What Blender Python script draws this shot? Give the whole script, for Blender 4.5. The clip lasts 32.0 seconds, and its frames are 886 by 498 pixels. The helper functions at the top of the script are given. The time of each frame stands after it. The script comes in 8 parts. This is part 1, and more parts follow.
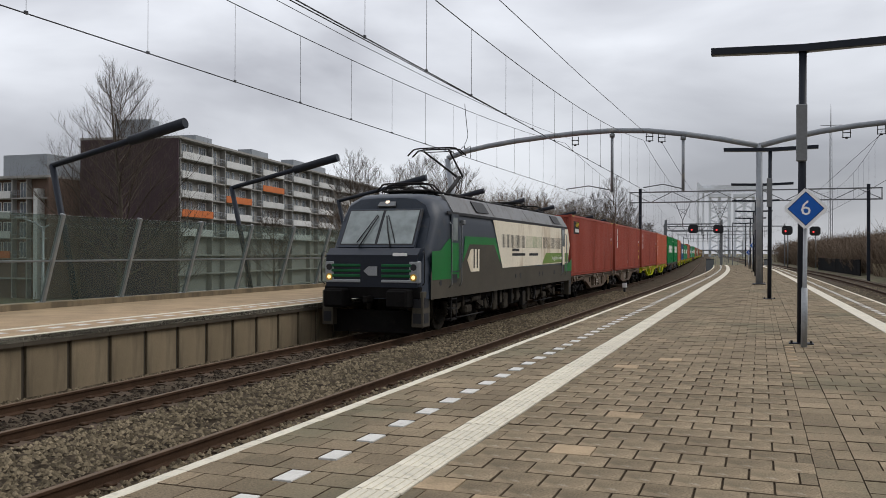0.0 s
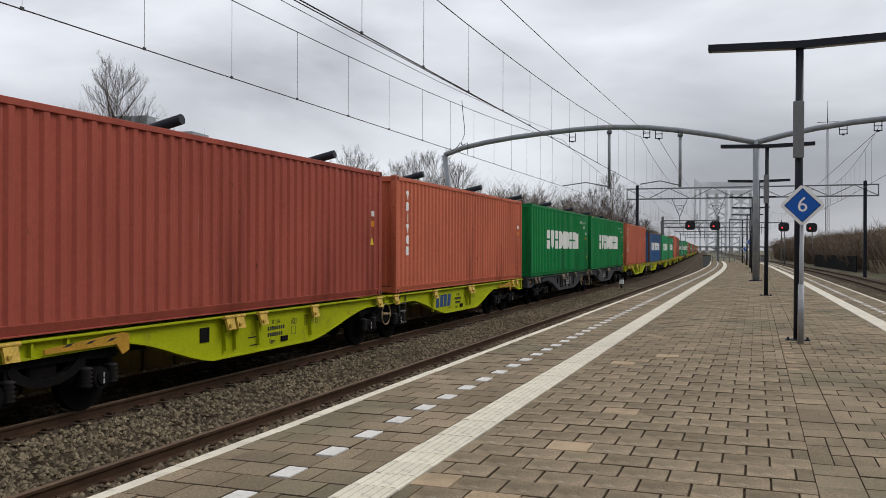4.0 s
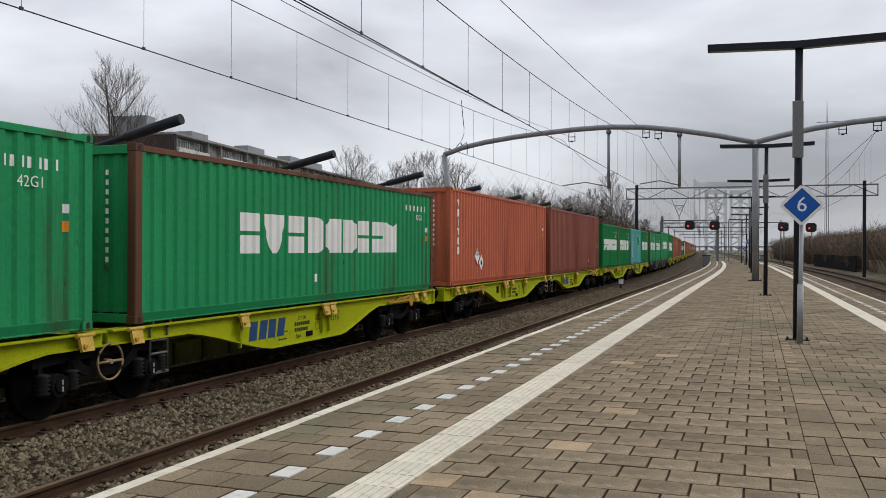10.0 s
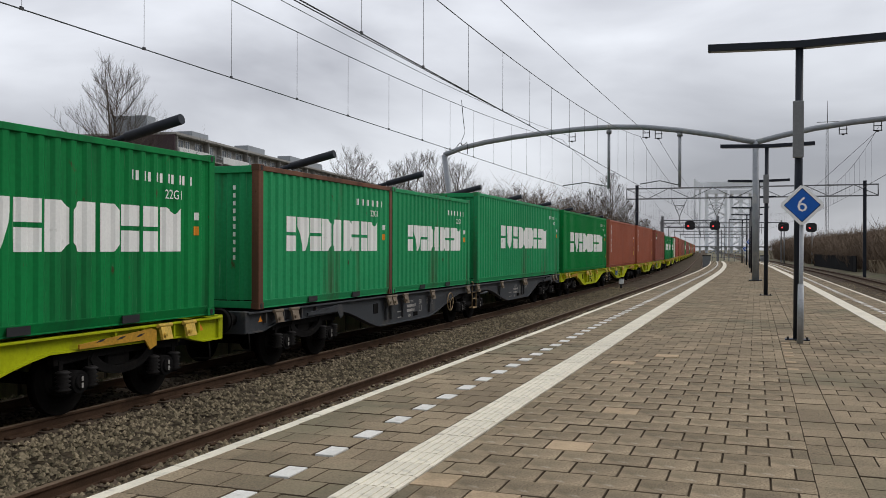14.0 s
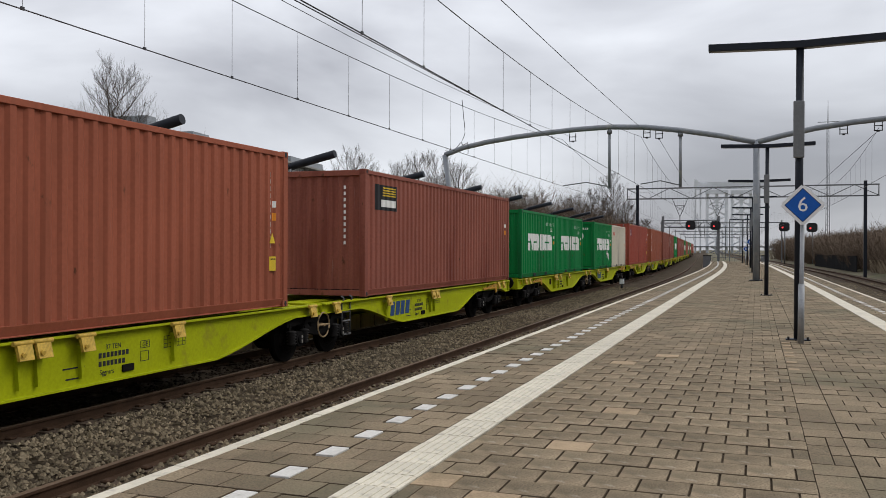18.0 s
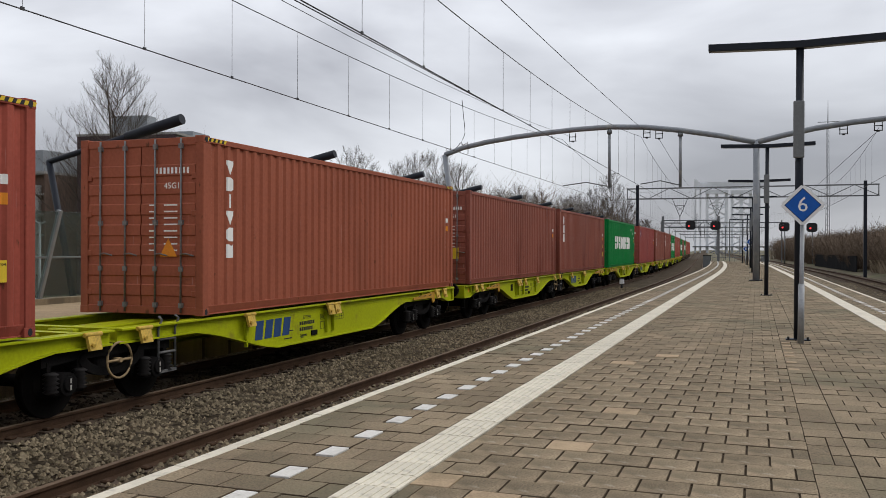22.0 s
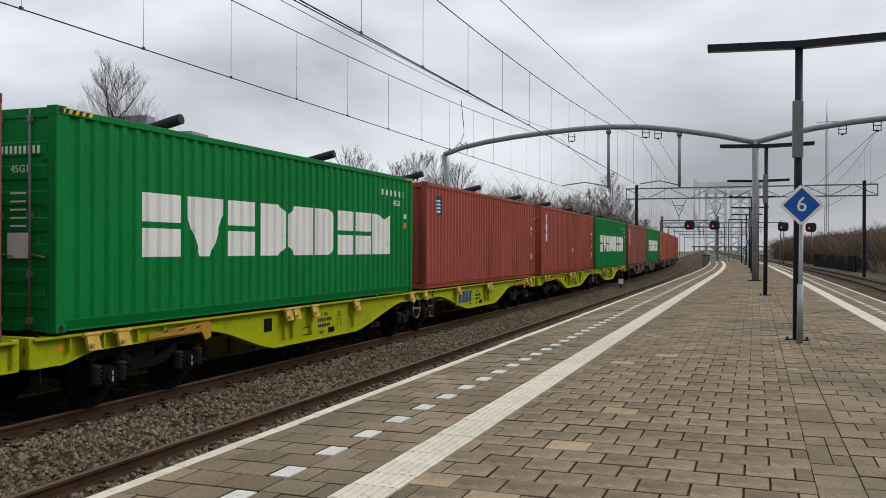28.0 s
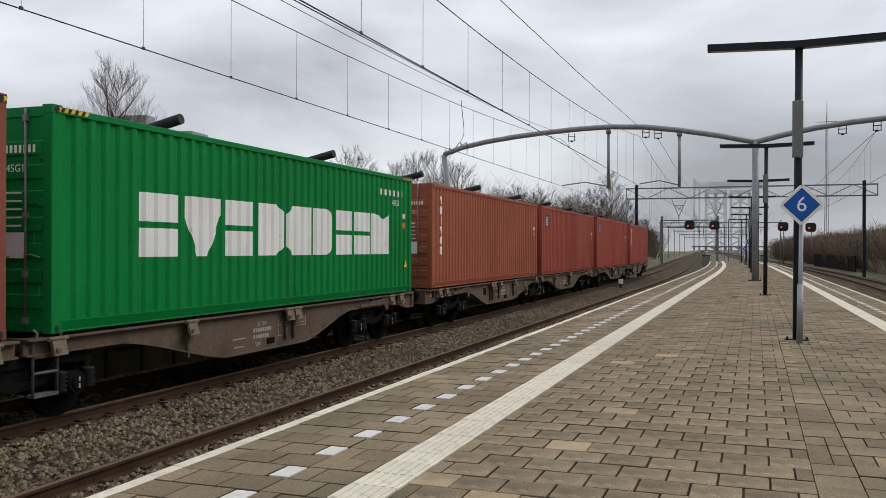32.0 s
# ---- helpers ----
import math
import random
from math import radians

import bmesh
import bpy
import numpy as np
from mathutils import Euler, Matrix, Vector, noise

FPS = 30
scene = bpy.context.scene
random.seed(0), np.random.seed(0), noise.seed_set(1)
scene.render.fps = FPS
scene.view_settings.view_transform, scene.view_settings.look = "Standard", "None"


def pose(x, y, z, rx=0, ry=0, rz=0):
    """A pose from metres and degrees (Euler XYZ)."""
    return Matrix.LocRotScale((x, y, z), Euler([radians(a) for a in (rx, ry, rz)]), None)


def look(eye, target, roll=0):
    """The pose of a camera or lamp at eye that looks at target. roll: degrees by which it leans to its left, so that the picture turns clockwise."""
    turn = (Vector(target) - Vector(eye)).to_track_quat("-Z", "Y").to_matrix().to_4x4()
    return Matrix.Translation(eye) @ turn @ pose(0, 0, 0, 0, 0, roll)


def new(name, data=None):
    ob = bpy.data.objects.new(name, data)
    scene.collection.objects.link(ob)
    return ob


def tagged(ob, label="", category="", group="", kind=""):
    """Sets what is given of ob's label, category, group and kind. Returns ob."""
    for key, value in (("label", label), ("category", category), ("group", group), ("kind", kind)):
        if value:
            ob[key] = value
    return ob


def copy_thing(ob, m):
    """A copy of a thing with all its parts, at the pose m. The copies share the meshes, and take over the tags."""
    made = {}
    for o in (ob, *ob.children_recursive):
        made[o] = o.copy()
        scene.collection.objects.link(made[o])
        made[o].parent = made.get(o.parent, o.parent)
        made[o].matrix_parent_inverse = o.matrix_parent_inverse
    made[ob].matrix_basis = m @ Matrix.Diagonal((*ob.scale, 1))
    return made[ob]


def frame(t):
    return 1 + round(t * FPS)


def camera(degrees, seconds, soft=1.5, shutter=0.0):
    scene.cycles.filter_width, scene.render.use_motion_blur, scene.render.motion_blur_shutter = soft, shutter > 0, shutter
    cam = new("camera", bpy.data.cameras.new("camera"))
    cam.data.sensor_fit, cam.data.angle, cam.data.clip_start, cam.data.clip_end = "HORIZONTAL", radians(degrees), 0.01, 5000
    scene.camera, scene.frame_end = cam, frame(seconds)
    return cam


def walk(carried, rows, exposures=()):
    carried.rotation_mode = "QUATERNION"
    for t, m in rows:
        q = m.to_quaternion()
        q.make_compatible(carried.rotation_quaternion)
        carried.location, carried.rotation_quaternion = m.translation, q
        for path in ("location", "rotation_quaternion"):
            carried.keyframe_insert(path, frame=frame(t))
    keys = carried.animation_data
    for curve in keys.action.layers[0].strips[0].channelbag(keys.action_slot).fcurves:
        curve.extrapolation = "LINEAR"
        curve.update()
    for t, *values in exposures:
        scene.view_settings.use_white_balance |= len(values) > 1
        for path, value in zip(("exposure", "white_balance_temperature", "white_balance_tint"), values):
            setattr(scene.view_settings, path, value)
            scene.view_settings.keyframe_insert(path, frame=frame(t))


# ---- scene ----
# Axes: x to the right of the platform edge, y along the line, z up from the platform's paving.
# The line is straight at first, bends to the left, and runs straight again.
CURVE, BEND_START, BEND_END = 0.00082, 50.92, 114.86
RAIL_Z = -0.729          # top of the rails
NEAR_TRACK = -1.744      # centre lines, measured across the line
TRAIN_TRACK = -5.753
RIGHT_TRACK = 11.35


def line(s, across=0.0, z=0.0):
    """The place s metres along the line and so far across it, and the heading there in radians."""
    if s <= BEND_START:
        x, y, a = 0.0, s, 0.0
    else:
        a = CURVE * (min(s, BEND_END) - BEND_START)
        x, y = -(1 - math.cos(a)) / CURVE, BEND_START + math.sin(a) / CURVE
        if s > BEND_END:
            x, y = x - math.sin(a) * (s - BEND_END), y + math.cos(a) * (s - BEND_END)
    return Vector((x + across * math.cos(a), y + across * math.sin(a), z)), a


def on_line(s, across=0.0, z=0.0):
    p, a = line(s, across, z)
    return Matrix.Translation(p) @ Matrix.Rotation(a, 4, "Z")


# ---- camera: held by hand, nearly still ----
FOV = 53.66
cam = camera(FOV, 32.0, soft=0.8)
EYE = Vector((3.779, 0.0, 1.5036))


def aim(left=0.0, up=0.0):
    yaw, pitch = 0.34306 + left, -0.00036 + up
    way = Vector((-math.sin(yaw) * math.cos(pitch), math.cos(yaw) * math.cos(pitch), math.sin(pitch)))
    return look(EYE, EYE + way, 0.187)


walk(cam, [(0.0, aim(0.0039, 0.0041)), (0.5, aim(0.0037, 0.0034)), (1.0, aim(0.0032, 0.0026)), (1.5, aim(0.0029, 0.0019)),
           (2.0, aim(0.0022, 0.0011)), (3.0, aim(0.0012, 0.0005)), (3.5, aim(0.0009, 0.0003)), (5.5, aim()), (12.5, aim()),
           (16.5, aim(0.0009)), (23.5, aim(0.0008)), (25.5, aim()), (32.0, aim(-0.0002, -0.0002))])

# ---- overcast daylight ----
world = bpy.data.worlds.new("overcast_sky")
scene.world = world
world.use_nodes = True
wn, wl = world.node_tree.nodes, world.node_tree.links
sky = wn.new("ShaderNodeTexSky")
sky.sky_type, sky.sun_disc, sky.sun_elevation, sky.sun_rotation = "NISHITA", False, radians(44), radians(58)
coord, stretch, lumps, veil = wn.new("ShaderNodeTexCoord"), wn.new("ShaderNodeMapping"), wn.new("ShaderNodeTexNoise"), wn.new("ShaderNodeTexNoise")
stretch.inputs["Scale"].default_value = (1.0, 1.0, 2.5)
lumps.inputs["Scale"].default_value, lumps.inputs["Detail"].default_value, lumps.inputs["Roughness"].default_value = 2.7, 6, 0.46
lumps.inputs["Distortion"].default_value = 0.35
ramp, mixed = wn.new("ShaderNodeValToRGB"), wn.new("ShaderNodeMixRGB")
ramp.color_ramp.elements[0].position, ramp.color_ramp.elements[0].color = 0.35, (0.47, 0.485, 0.535, 1)
ramp.color_ramp.elements[1].position, ramp.color_ramp.elements[1].color = 0.66, (0.94, 0.975, 1.04, 1)
gain = wn.new("ShaderNodeMixRGB")
gain.blend_type, gain.inputs[0].default_value, gain.inputs[2].default_value = "MULTIPLY", 1.0, (10.3, 10.25, 10.25, 1)
mixed.inputs[0].default_value = 0.94
wl.new(coord.outputs["Generated"], stretch.inputs[0])
wl.new(stretch.outputs[0], lumps.inputs["Vector"])
wl.new(lumps.outputs[0], ramp.inputs[0])
# an overcast sky is brighter towards the zenith, and here on one side
lean, lift, cap, shade = wn.new("ShaderNodeVectorMath"), wn.new("ShaderNodeMath"), wn.new("ShaderNodeMath"), wn.new("ShaderNodeMixRGB")
lean.operation, lean.inputs[1].default_value = "DOT_PRODUCT", (-0.22, 0.20, 1.40)
lift.operation, lift.inputs[1].default_value = "ADD", 0.455
cap.operation, cap.inputs[1].default_value = "MINIMUM", 1.45
shade.blend_type, shade.inputs[0].default_value = "MULTIPLY", 1.0
wl.new(coord.outputs["Generated"], lean.inputs[0])
wl.new(lean.outputs["Value"], lift.inputs[0])
wl.new(lift.outputs[0], cap.inputs[0])
wl.new(ramp.outputs[0], shade.inputs[1])
wl.new(cap.outputs[0], shade.inputs[2])
wl.new(shade.outputs[0], gain.inputs[1])
wl.new(sky.outputs[0], mixed.inputs[1])
wl.new(gain.outputs[0], mixed.inputs[2])
wl.new(mixed.outputs[0], wn["Background"].inputs[0])
wn["Background"].inputs[1].default_value = 0.1

sun_data = bpy.data.lights.new("sun", "SUN")
sun_data.energy, sun_data.angle, sun_data.color = 1.15, radians(30), (1.0, 0.97, 0.93)
sun = new("sun", sun_data)
sun.matrix_world = look((46, 29, 52), (0, 0, 0))
# ---- materials ----
def tone(c, f):
    return (min(1, c[0] * f), min(1, c[1] * f), min(1, c[2] * f), 1)


def surface(name, color, rough=0.7, metal=0.0, fine=40.0, coarse=3.0, vary=0.18, bump=0.15, stain=None, stain_at=0.62, stain_scale=2.0,
            per_object=0.0, per_island=0.0, streak=False, spec=0.3, scratch=None, speck=None, speck_scale=70.0, rust=None):
    """A procedural surface: grain and patches in two sizes, stains of their own colour, fine relief."""
    m = bpy.data.materials.new(name)
    m.use_nodes = True
    n, l = m.node_tree.nodes, m.node_tree.links
    b = n["Principled BSDF"]
    tc = n.new("ShaderNodeTexCoord")
    big, small = n.new("ShaderNodeTexNoise"), n.new("ShaderNodeTexNoise")
    big.inputs["Scale"].default_value, big.inputs["Detail"].default_value = coarse, 5
    small.inputs["Scale"].default_value, small.inputs["Detail"].default_value = fine, 6
    l.new(tc.outputs["Object"], big.inputs["Vector"])
    l.new(tc.outputs["Object"], small.inputs["Vector"])
    add = n.new("ShaderNodeMath")
    add.operation = "ADD"
    l.new(big.outputs[0], add.inputs[0])
    l.new(small.outputs[0], add.inputs[1])
    r = n.new("ShaderNodeValToRGB")
    r.color_ramp.elements[0].position, r.color_ramp.elements[0].color = 0.35, tone(color, 1 - vary)
    r.color_ramp.elements[1].position, r.color_ramp.elements[1].color = 0.65, tone(color, 1 + vary)
    half = n.new("ShaderNodeMath")
    half.operation, half.inputs[1].default_value = "MULTIPLY", 0.5
    l.new(add.outputs[0], half.inputs[0])
    l.new(half.outputs[0], r.inputs[0])
    out = r.outputs[0]
    if stain:
        st, sr, mx, mp = n.new("ShaderNodeTexNoise"), n.new("ShaderNodeValToRGB"), n.new("ShaderNodeMixRGB"), n.new("ShaderNodeMapping")
        st.inputs["Scale"].default_value, st.inputs["Detail"].default_value, st.inputs["Roughness"].default_value = stain_scale, 9, 0.65
        mp.inputs["Scale"].default_value = (1, 1, float(streak)) if streak else (1, 1, 1)
        mp.inputs["Location"].default_value = (3.1, 7.7, 1.9)
        l.new(tc.outputs["Object"], mp.inputs[0])
        l.new(mp.outputs[0], st.inputs["Vector"])
        sr.color_ramp.elements[0].position, sr.color_ramp.elements[0].color = stain_at - 0.07, (0, 0, 0, 1)
        sr.color_ramp.elements[1].position, sr.color_ramp.elements[1].color = stain_at + 0.09, (0.85, 0.85, 0.85, 1)
        l.new(st.outputs[0], sr.inputs[0])
        l.new(sr.outputs[0], mx.inputs[0])
        l.new(out, mx.inputs[1])
        mx.inputs[2].default_value = (*stain[:3], 1)
        out = mx.outputs[0]
    if scratch:
        sn, sr, mx, mp = n.new("ShaderNodeTexNoise"), n.new("ShaderNodeValToRGB"), n.new("ShaderNodeMixRGB"), n.new("ShaderNodeMapping")
        sn.inputs["Scale"].default_value, sn.inputs["Detail"].default_value = 3.0, 3
        mp.inputs["Scale"].default_value = (9, 9, 0.35)
        l.new(tc.outputs["Object"], mp.inputs[0])
        l.new(mp.outputs[0], sn.inputs["Vector"])
        sr.color_ramp.elements[0].position, sr.color_ramp.elements[0].color = 0.70, (0, 0, 0, 1)
        sr.color_ramp.elements[1].position, sr.color_ramp.elements[1].color = 0.76, (0.6, 0.6, 0.6, 1)
        l.new(sn.outputs[0], sr.inputs[0])
        l.new(sr.outputs[0], mx.inputs[0])
        l.new(out, mx.inputs[1])
        mx.inputs[2].default_value = (*scratch[:3], 1)
        out = mx.outputs[0]
    if rust:
        sn, sr, mx, mp = n.new("ShaderNodeTexNoise"), n.new("ShaderNodeValToRGB"), n.new("ShaderNodeMixRGB"), n.new("ShaderNodeMapping")
        sn.inputs["Scale"].default_value, sn.inputs["Detail"].default_value, sn.inputs["Roughness"].default_value = 5.0, 8, 0.62
        mp.inputs["Scale"].default_value, mp.inputs["Location"].default_value = (1, 1, 0.4), (8.3, 2.2, 5.1)
        l.new(tc.outputs["Object"], mp.inputs[0])
        l.new(mp.outputs[0], sn.inputs["Vector"])
        sr.color_ramp.elements[0].position, sr.color_ramp.elements[0].color = 0.665, (0, 0, 0, 1)
        sr.color_ramp.elements[1].position, sr.color_ramp.elements[1].color = 0.72, (0.8, 0.8, 0.8, 1)
        l.new(sn.outputs[0], sr.inputs[0])
        l.new(sr.outputs[0], mx.inputs[0])
        l.new(out, mx.inputs[1])
        mx.inputs[2].default_value = (*rust[:3], 1)
        out = mx.outputs[0]
    if speck:
        sn, sr, mx = n.new("ShaderNodeTexNoise"), n.new("ShaderNodeValToRGB"), n.new("ShaderNodeMixRGB")
        sn.inputs["Scale"].default_value, sn.inputs["Detail"].default_value, sn.inputs["Roughness"].default_value = speck_scale, 4, 0.7
        sr.color_ramp.elements[0].position, sr.color_ramp.elements[0].color = 0.52, (0, 0, 0, 1)
        sr.color_ramp.elements[1].position, sr.color_ramp.elements[1].color = 0.62, (0.8, 0.8, 0.8, 1)
        l.new(tc.outputs["Object"], sn.inputs["Vector"])
        l.new(sn.outputs[0], sr.inputs[0])
        l.new(sr.outputs[0], mx.inputs[0])
        l.new(out, mx.inputs[1])
        mx.inputs[2].default_value = (*speck[:3], 1)
        out = mx.outputs[0]
    if per_object or per_island:
        hs, mr = n.new("ShaderNodeHueSaturation"), n.new("ShaderNodeMapRange")
        amount = per_object or per_island
        if per_object:
            l.new(n.new("ShaderNodeObjectInfo").outputs["Random"], mr.inputs[0])
        else:
            l.new(n.new("ShaderNodeNewGeometry").outputs["Random Per Island"], mr.inputs[0])
        mr.inputs[3].default_value, mr.inputs[4].default_value = 1 - amount, 1 + amount
        l.new(mr.outputs[0], hs.inputs["Value"])
        l.new(out, hs.inputs["Color"])
        out = hs.outputs[0]
    l.new(out, b.inputs["Base Color"])
    b.inputs["Roughness"].default_value, b.inputs["Metallic"].default_value = rough, metal
    b.inputs["Specular IOR Level"].default_value = spec
    if bump:
        bp = n.new("ShaderNodeBump")
        bp.inputs["Strength"].default_value, bp.inputs["Distance"].default_value = bump, 0.02
        l.new(half.outputs[0], bp.inputs["Height"])
        l.new(bp.outputs[0], b.inputs["Normal"])
    return m


def glowing(name, color, strength):
    m = bpy.data.materials.new(name)
    m.use_nodes = True
    b = m.node_tree.nodes["Principled BSDF"]
    b.inputs["Base Color"].default_value = (*color, 1)
    b.inputs["Emission Color"].default_value, b.inputs["Emission Strength"].default_value = (*color, 1), strength
    return m


def glazing(name, color, rough=0.05, clear=0.8):
    """A pane: mostly clear, tinted by its own colour, with a real gloss."""
    m = bpy.data.materials.new(name)
    m.use_nodes = True
    n, l = m.node_tree.nodes, m.node_tree.links
    b = n["Principled BSDF"]
    b.inputs["Base Color"].default_value, b.inputs["Roughness"].default_value = (*color, 1), rough
    tr, mx = n.new("ShaderNodeBsdfTransparent"), n.new("ShaderNodeMixShader")
    tr.inputs[0].default_value = (*[min(1, 0.55 + 0.45 * c / max(color)) for c in color], 1)
    mx.inputs[0].default_value = clear
    l.new(b.outputs[0], mx.inputs[1])
    l.new(tr.outputs[0], mx.inputs[2])
    l.new(mx.outputs[0], n["Material Output"].inputs[0])
    return m


PAVER = surface("grey_brown_paver", (0.222, 0.172, 0.112), 0.9, fine=75, coarse=5.0, vary=0.42, bump=0.9, per_object=0.18, rust=(0.30, 0.255, 0.19), stain=(0.135, 0.112, 0.070), stain_at=0.60, stain_scale=4, spec=0.12, speck=(0.115, 0.090, 0.058))
PAVER_FAR = surface("grey_brown_pavers_joined", (0.222, 0.172, 0.112), 0.9, fine=75, coarse=0.8, vary=0.40, bump=0.8, per_island=0.18, stain=(0.15, 0.133, 0.085), stain_at=0.56, stain_scale=0.5, spec=0.12, speck=(0.125, 0.10, 0.068), speck_scale=45.0)
PAVER_TAN = surface("tan_paver", (0.33, 0.245, 0.155), 0.9, fine=60, vary=0.28, bump=0.4, per_island=0.14, spec=0.12, stain=(0.21, 0.165, 0.10), stain_at=0.58, stain_scale=3)
JOINT = surface("dark_joint_sand", (0.088, 0.066, 0.044), 0.95, fine=60, vary=0.4, bump=0.5, spec=0.05)
WHITE_TILE = surface("worn_white_tile", (0.60, 0.55, 0.44), 0.7, fine=70, coarse=2, vary=0.12, bump=0.2, stain=(0.36, 0.33, 0.27), stain_at=0.62, stain_scale=7, per_object=0.06)
WHITE_SQUARE = surface("white_marking_tile", (0.56, 0.54, 0.495), 0.6, fine=60, vary=0.12, bump=0.1, stain=(0.34, 0.32, 0.27), stain_at=0.62, stain_scale=9)
CONCRETE = surface("weathered_concrete", (0.215, 0.168, 0.108), 0.9, spec=0.12, fine=60, coarse=1.2, vary=0.22, bump=0.3, stain=(0.11, 0.09, 0.062), stain_at=0.51, streak=0.12, per_object=0.08)
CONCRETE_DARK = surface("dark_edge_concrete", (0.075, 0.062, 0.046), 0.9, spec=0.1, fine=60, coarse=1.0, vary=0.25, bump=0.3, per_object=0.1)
BALLAST_BED = surface("ballast_bed", (0.068, 0.053, 0.037), 0.95, fine=22, coarse=2, vary=0.65, bump=1.0, spec=0.05)
STONE = surface("ballast_stone", (0.168, 0.135, 0.088), 0.9, fine=50, coarse=0.4, vary=0.3, bump=0.3, per_island=0.5, spec=0.1)
# oily stones, darkened further in colour for the train's shade over them
STONE_OILY_SHADED = surface("oily_ballast_stone", (0.034, 0.025, 0.018), 0.85, fine=50, coarse=0.4, vary=0.3, bump=0.3, per_island=0.5, spec=0.1)
SLEEPER = surface("oily_concrete_sleeper", (0.085, 0.062, 0.044), 0.9, fine=50, vary=0.3, per_object=0.15, spec=0.1)
RAIL_SIDE = surface("rusty_rail", (0.056, 0.032, 0.019), 0.85, fine=60, vary=0.35, bump=0.2, spec=0.12)
RAIL_TOP = surface("worn_rail_head", (0.12, 0.080, 0.052), 0.7, metal=0.0, fine=30, vary=0.2, bump=0.03, spec=0.2)
GRASS = surface("winter_ground", (0.10, 0.095, 0.05), 0.95, fine=6, coarse=0.3, vary=0.5, bump=0.8, stain=(0.13, 0.10, 0.07), stain_scale=0.2, stain_at=0.52)
BLACK_STEEL = surface("black_painted_steel", (0.017, 0.020, 0.028), 0.5, fine=40, vary=0.2, bump=0.03, spec=0.18)
GREY_STEEL = surface("galvanised_steel", (0.30, 0.31, 0.32), 0.5, metal=0.35, fine=30, vary=0.15, bump=0.04)
MID_STEEL = surface("grey_painted_steel", (0.17, 0.175, 0.18), 0.5, metal=0.1, fine=30, vary=0.15, bump=0.04)
ARCH_STEEL = surface("grey_arch_tube", (0.235, 0.25, 0.27), 0.5, metal=0.1, fine=20, vary=0.14, bump=0.03, stain=(0.36, 0.35, 0.32), stain_at=0.63)
WIRE = surface("dark_copper_wire", (0.055, 0.055, 0.06), 0.5, metal=0.4, vary=0.1, bump=0)
SIGN_BLUE = surface("blue_enamel", (0.009, 0.098, 0.42), 0.45, fine=20, vary=0.06, bump=0)
SIGN_WHITE = surface("white_enamel", (0.80, 0.80, 0.80), 0.35, fine=20, vary=0.04, bump=0)
SIGN_BACK = surface("black_enamel", (0.015, 0.017, 0.03), 0.4, vary=0.05, bump=0)
RED_LIGHT = glowing("red_signal_light", (1.0, 0.05, 0.05), 1.6)
# gear and wheels: near-black colour includes the shade under the train
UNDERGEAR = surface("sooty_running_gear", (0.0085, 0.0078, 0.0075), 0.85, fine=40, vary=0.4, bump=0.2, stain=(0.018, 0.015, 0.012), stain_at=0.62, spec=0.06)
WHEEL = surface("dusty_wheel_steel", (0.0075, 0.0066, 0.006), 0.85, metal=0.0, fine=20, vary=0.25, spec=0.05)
WAGON_YELLOW = surface("lime_yellow_paint", (0.36, 0.395, 0.007), 0.5, fine=25, coarse=0.8, vary=0.14, bump=0.05, stain=(0.20, 0.16, 0.03), stain_at=0.64, stain_scale=1.6, spec=0.1, rust=(0.10, 0.07, 0.02))
WAGON_GREY = surface("dark_grey_wagon_paint", (0.035, 0.038, 0.042), 0.55, fine=25, coarse=0.8, vary=0.2, bump=0.05, stain=(0.10, 0.085, 0.07), stain_at=0.62)
WAGON_BROWN = surface("grimy_brown_wagon_paint", (0.125, 0.090, 0.064), 0.65, fine=25, coarse=0.8, vary=0.25, bump=0.08, stain=(0.062, 0.046, 0.034), stain_at=0.58, spec=0.12)
LOCK_YELLOW = surface("worn_gold_lock", (0.55, 0.36, 0.06), 0.55, fine=30, vary=0.3)
ORANGE_RUST = surface("orange_brake_gear", (0.42, 0.22, 0.02), 0.65, fine=30, vary=0.3)
LETTER_WHITE = surface("white_lettering", (0.84, 0.83, 0.79), 0.6, fine=30, coarse=1.5, vary=0.06, bump=0, stain=(0.40, 0.40, 0.33), stain_at=0.70, stain_scale=3)
LETTER_BLACK = surface("black_lettering", (0.02, 0.02, 0.022), 0.6, vary=0.1, bump=0)
LETTER_BLUE = surface("blue_lettering", (0.02, 0.06, 0.17), 0.6, vary=0.15, bump=0)
LABEL_ORANGE = surface("orange_label", (0.75, 0.26, 0.02), 0.6, vary=0.1, bump=0)
LABEL_YELLOW = surface("yellow_label", (0.72, 0.50, 0.03), 0.6, vary=0.1, bump=0)
LABEL_RED = surface("red_label", (0.62, 0.05, 0.03), 0.6, vary=0.1, bump=0)
# ---- mesh tools ----
def mesh_object(name, bm, material, parent=None, label=""):
    me = bpy.data.meshes.new(name)
    bm.to_mesh(me)
    bm.free()
    ob = new(name, me)
    if material:
        me.materials.append(material)
    if parent:
        ob.parent = parent
    if label:
        ob["label"] = label
    return ob


def part(name, bm, material, parent, label=""):
    """One mesh object under a thing or a part."""
    return mesh_object(name, bm, material, parent, label)


def again(ob, m, parent=None):
    """Another piece like ob, on the same mesh."""
    o = new(ob.name.split(".")[0], ob.data)
    o.parent = parent or ob.parent
    o.matrix_basis = m
    if "label" in ob:
        o["label"] = ob["label"]
    return o


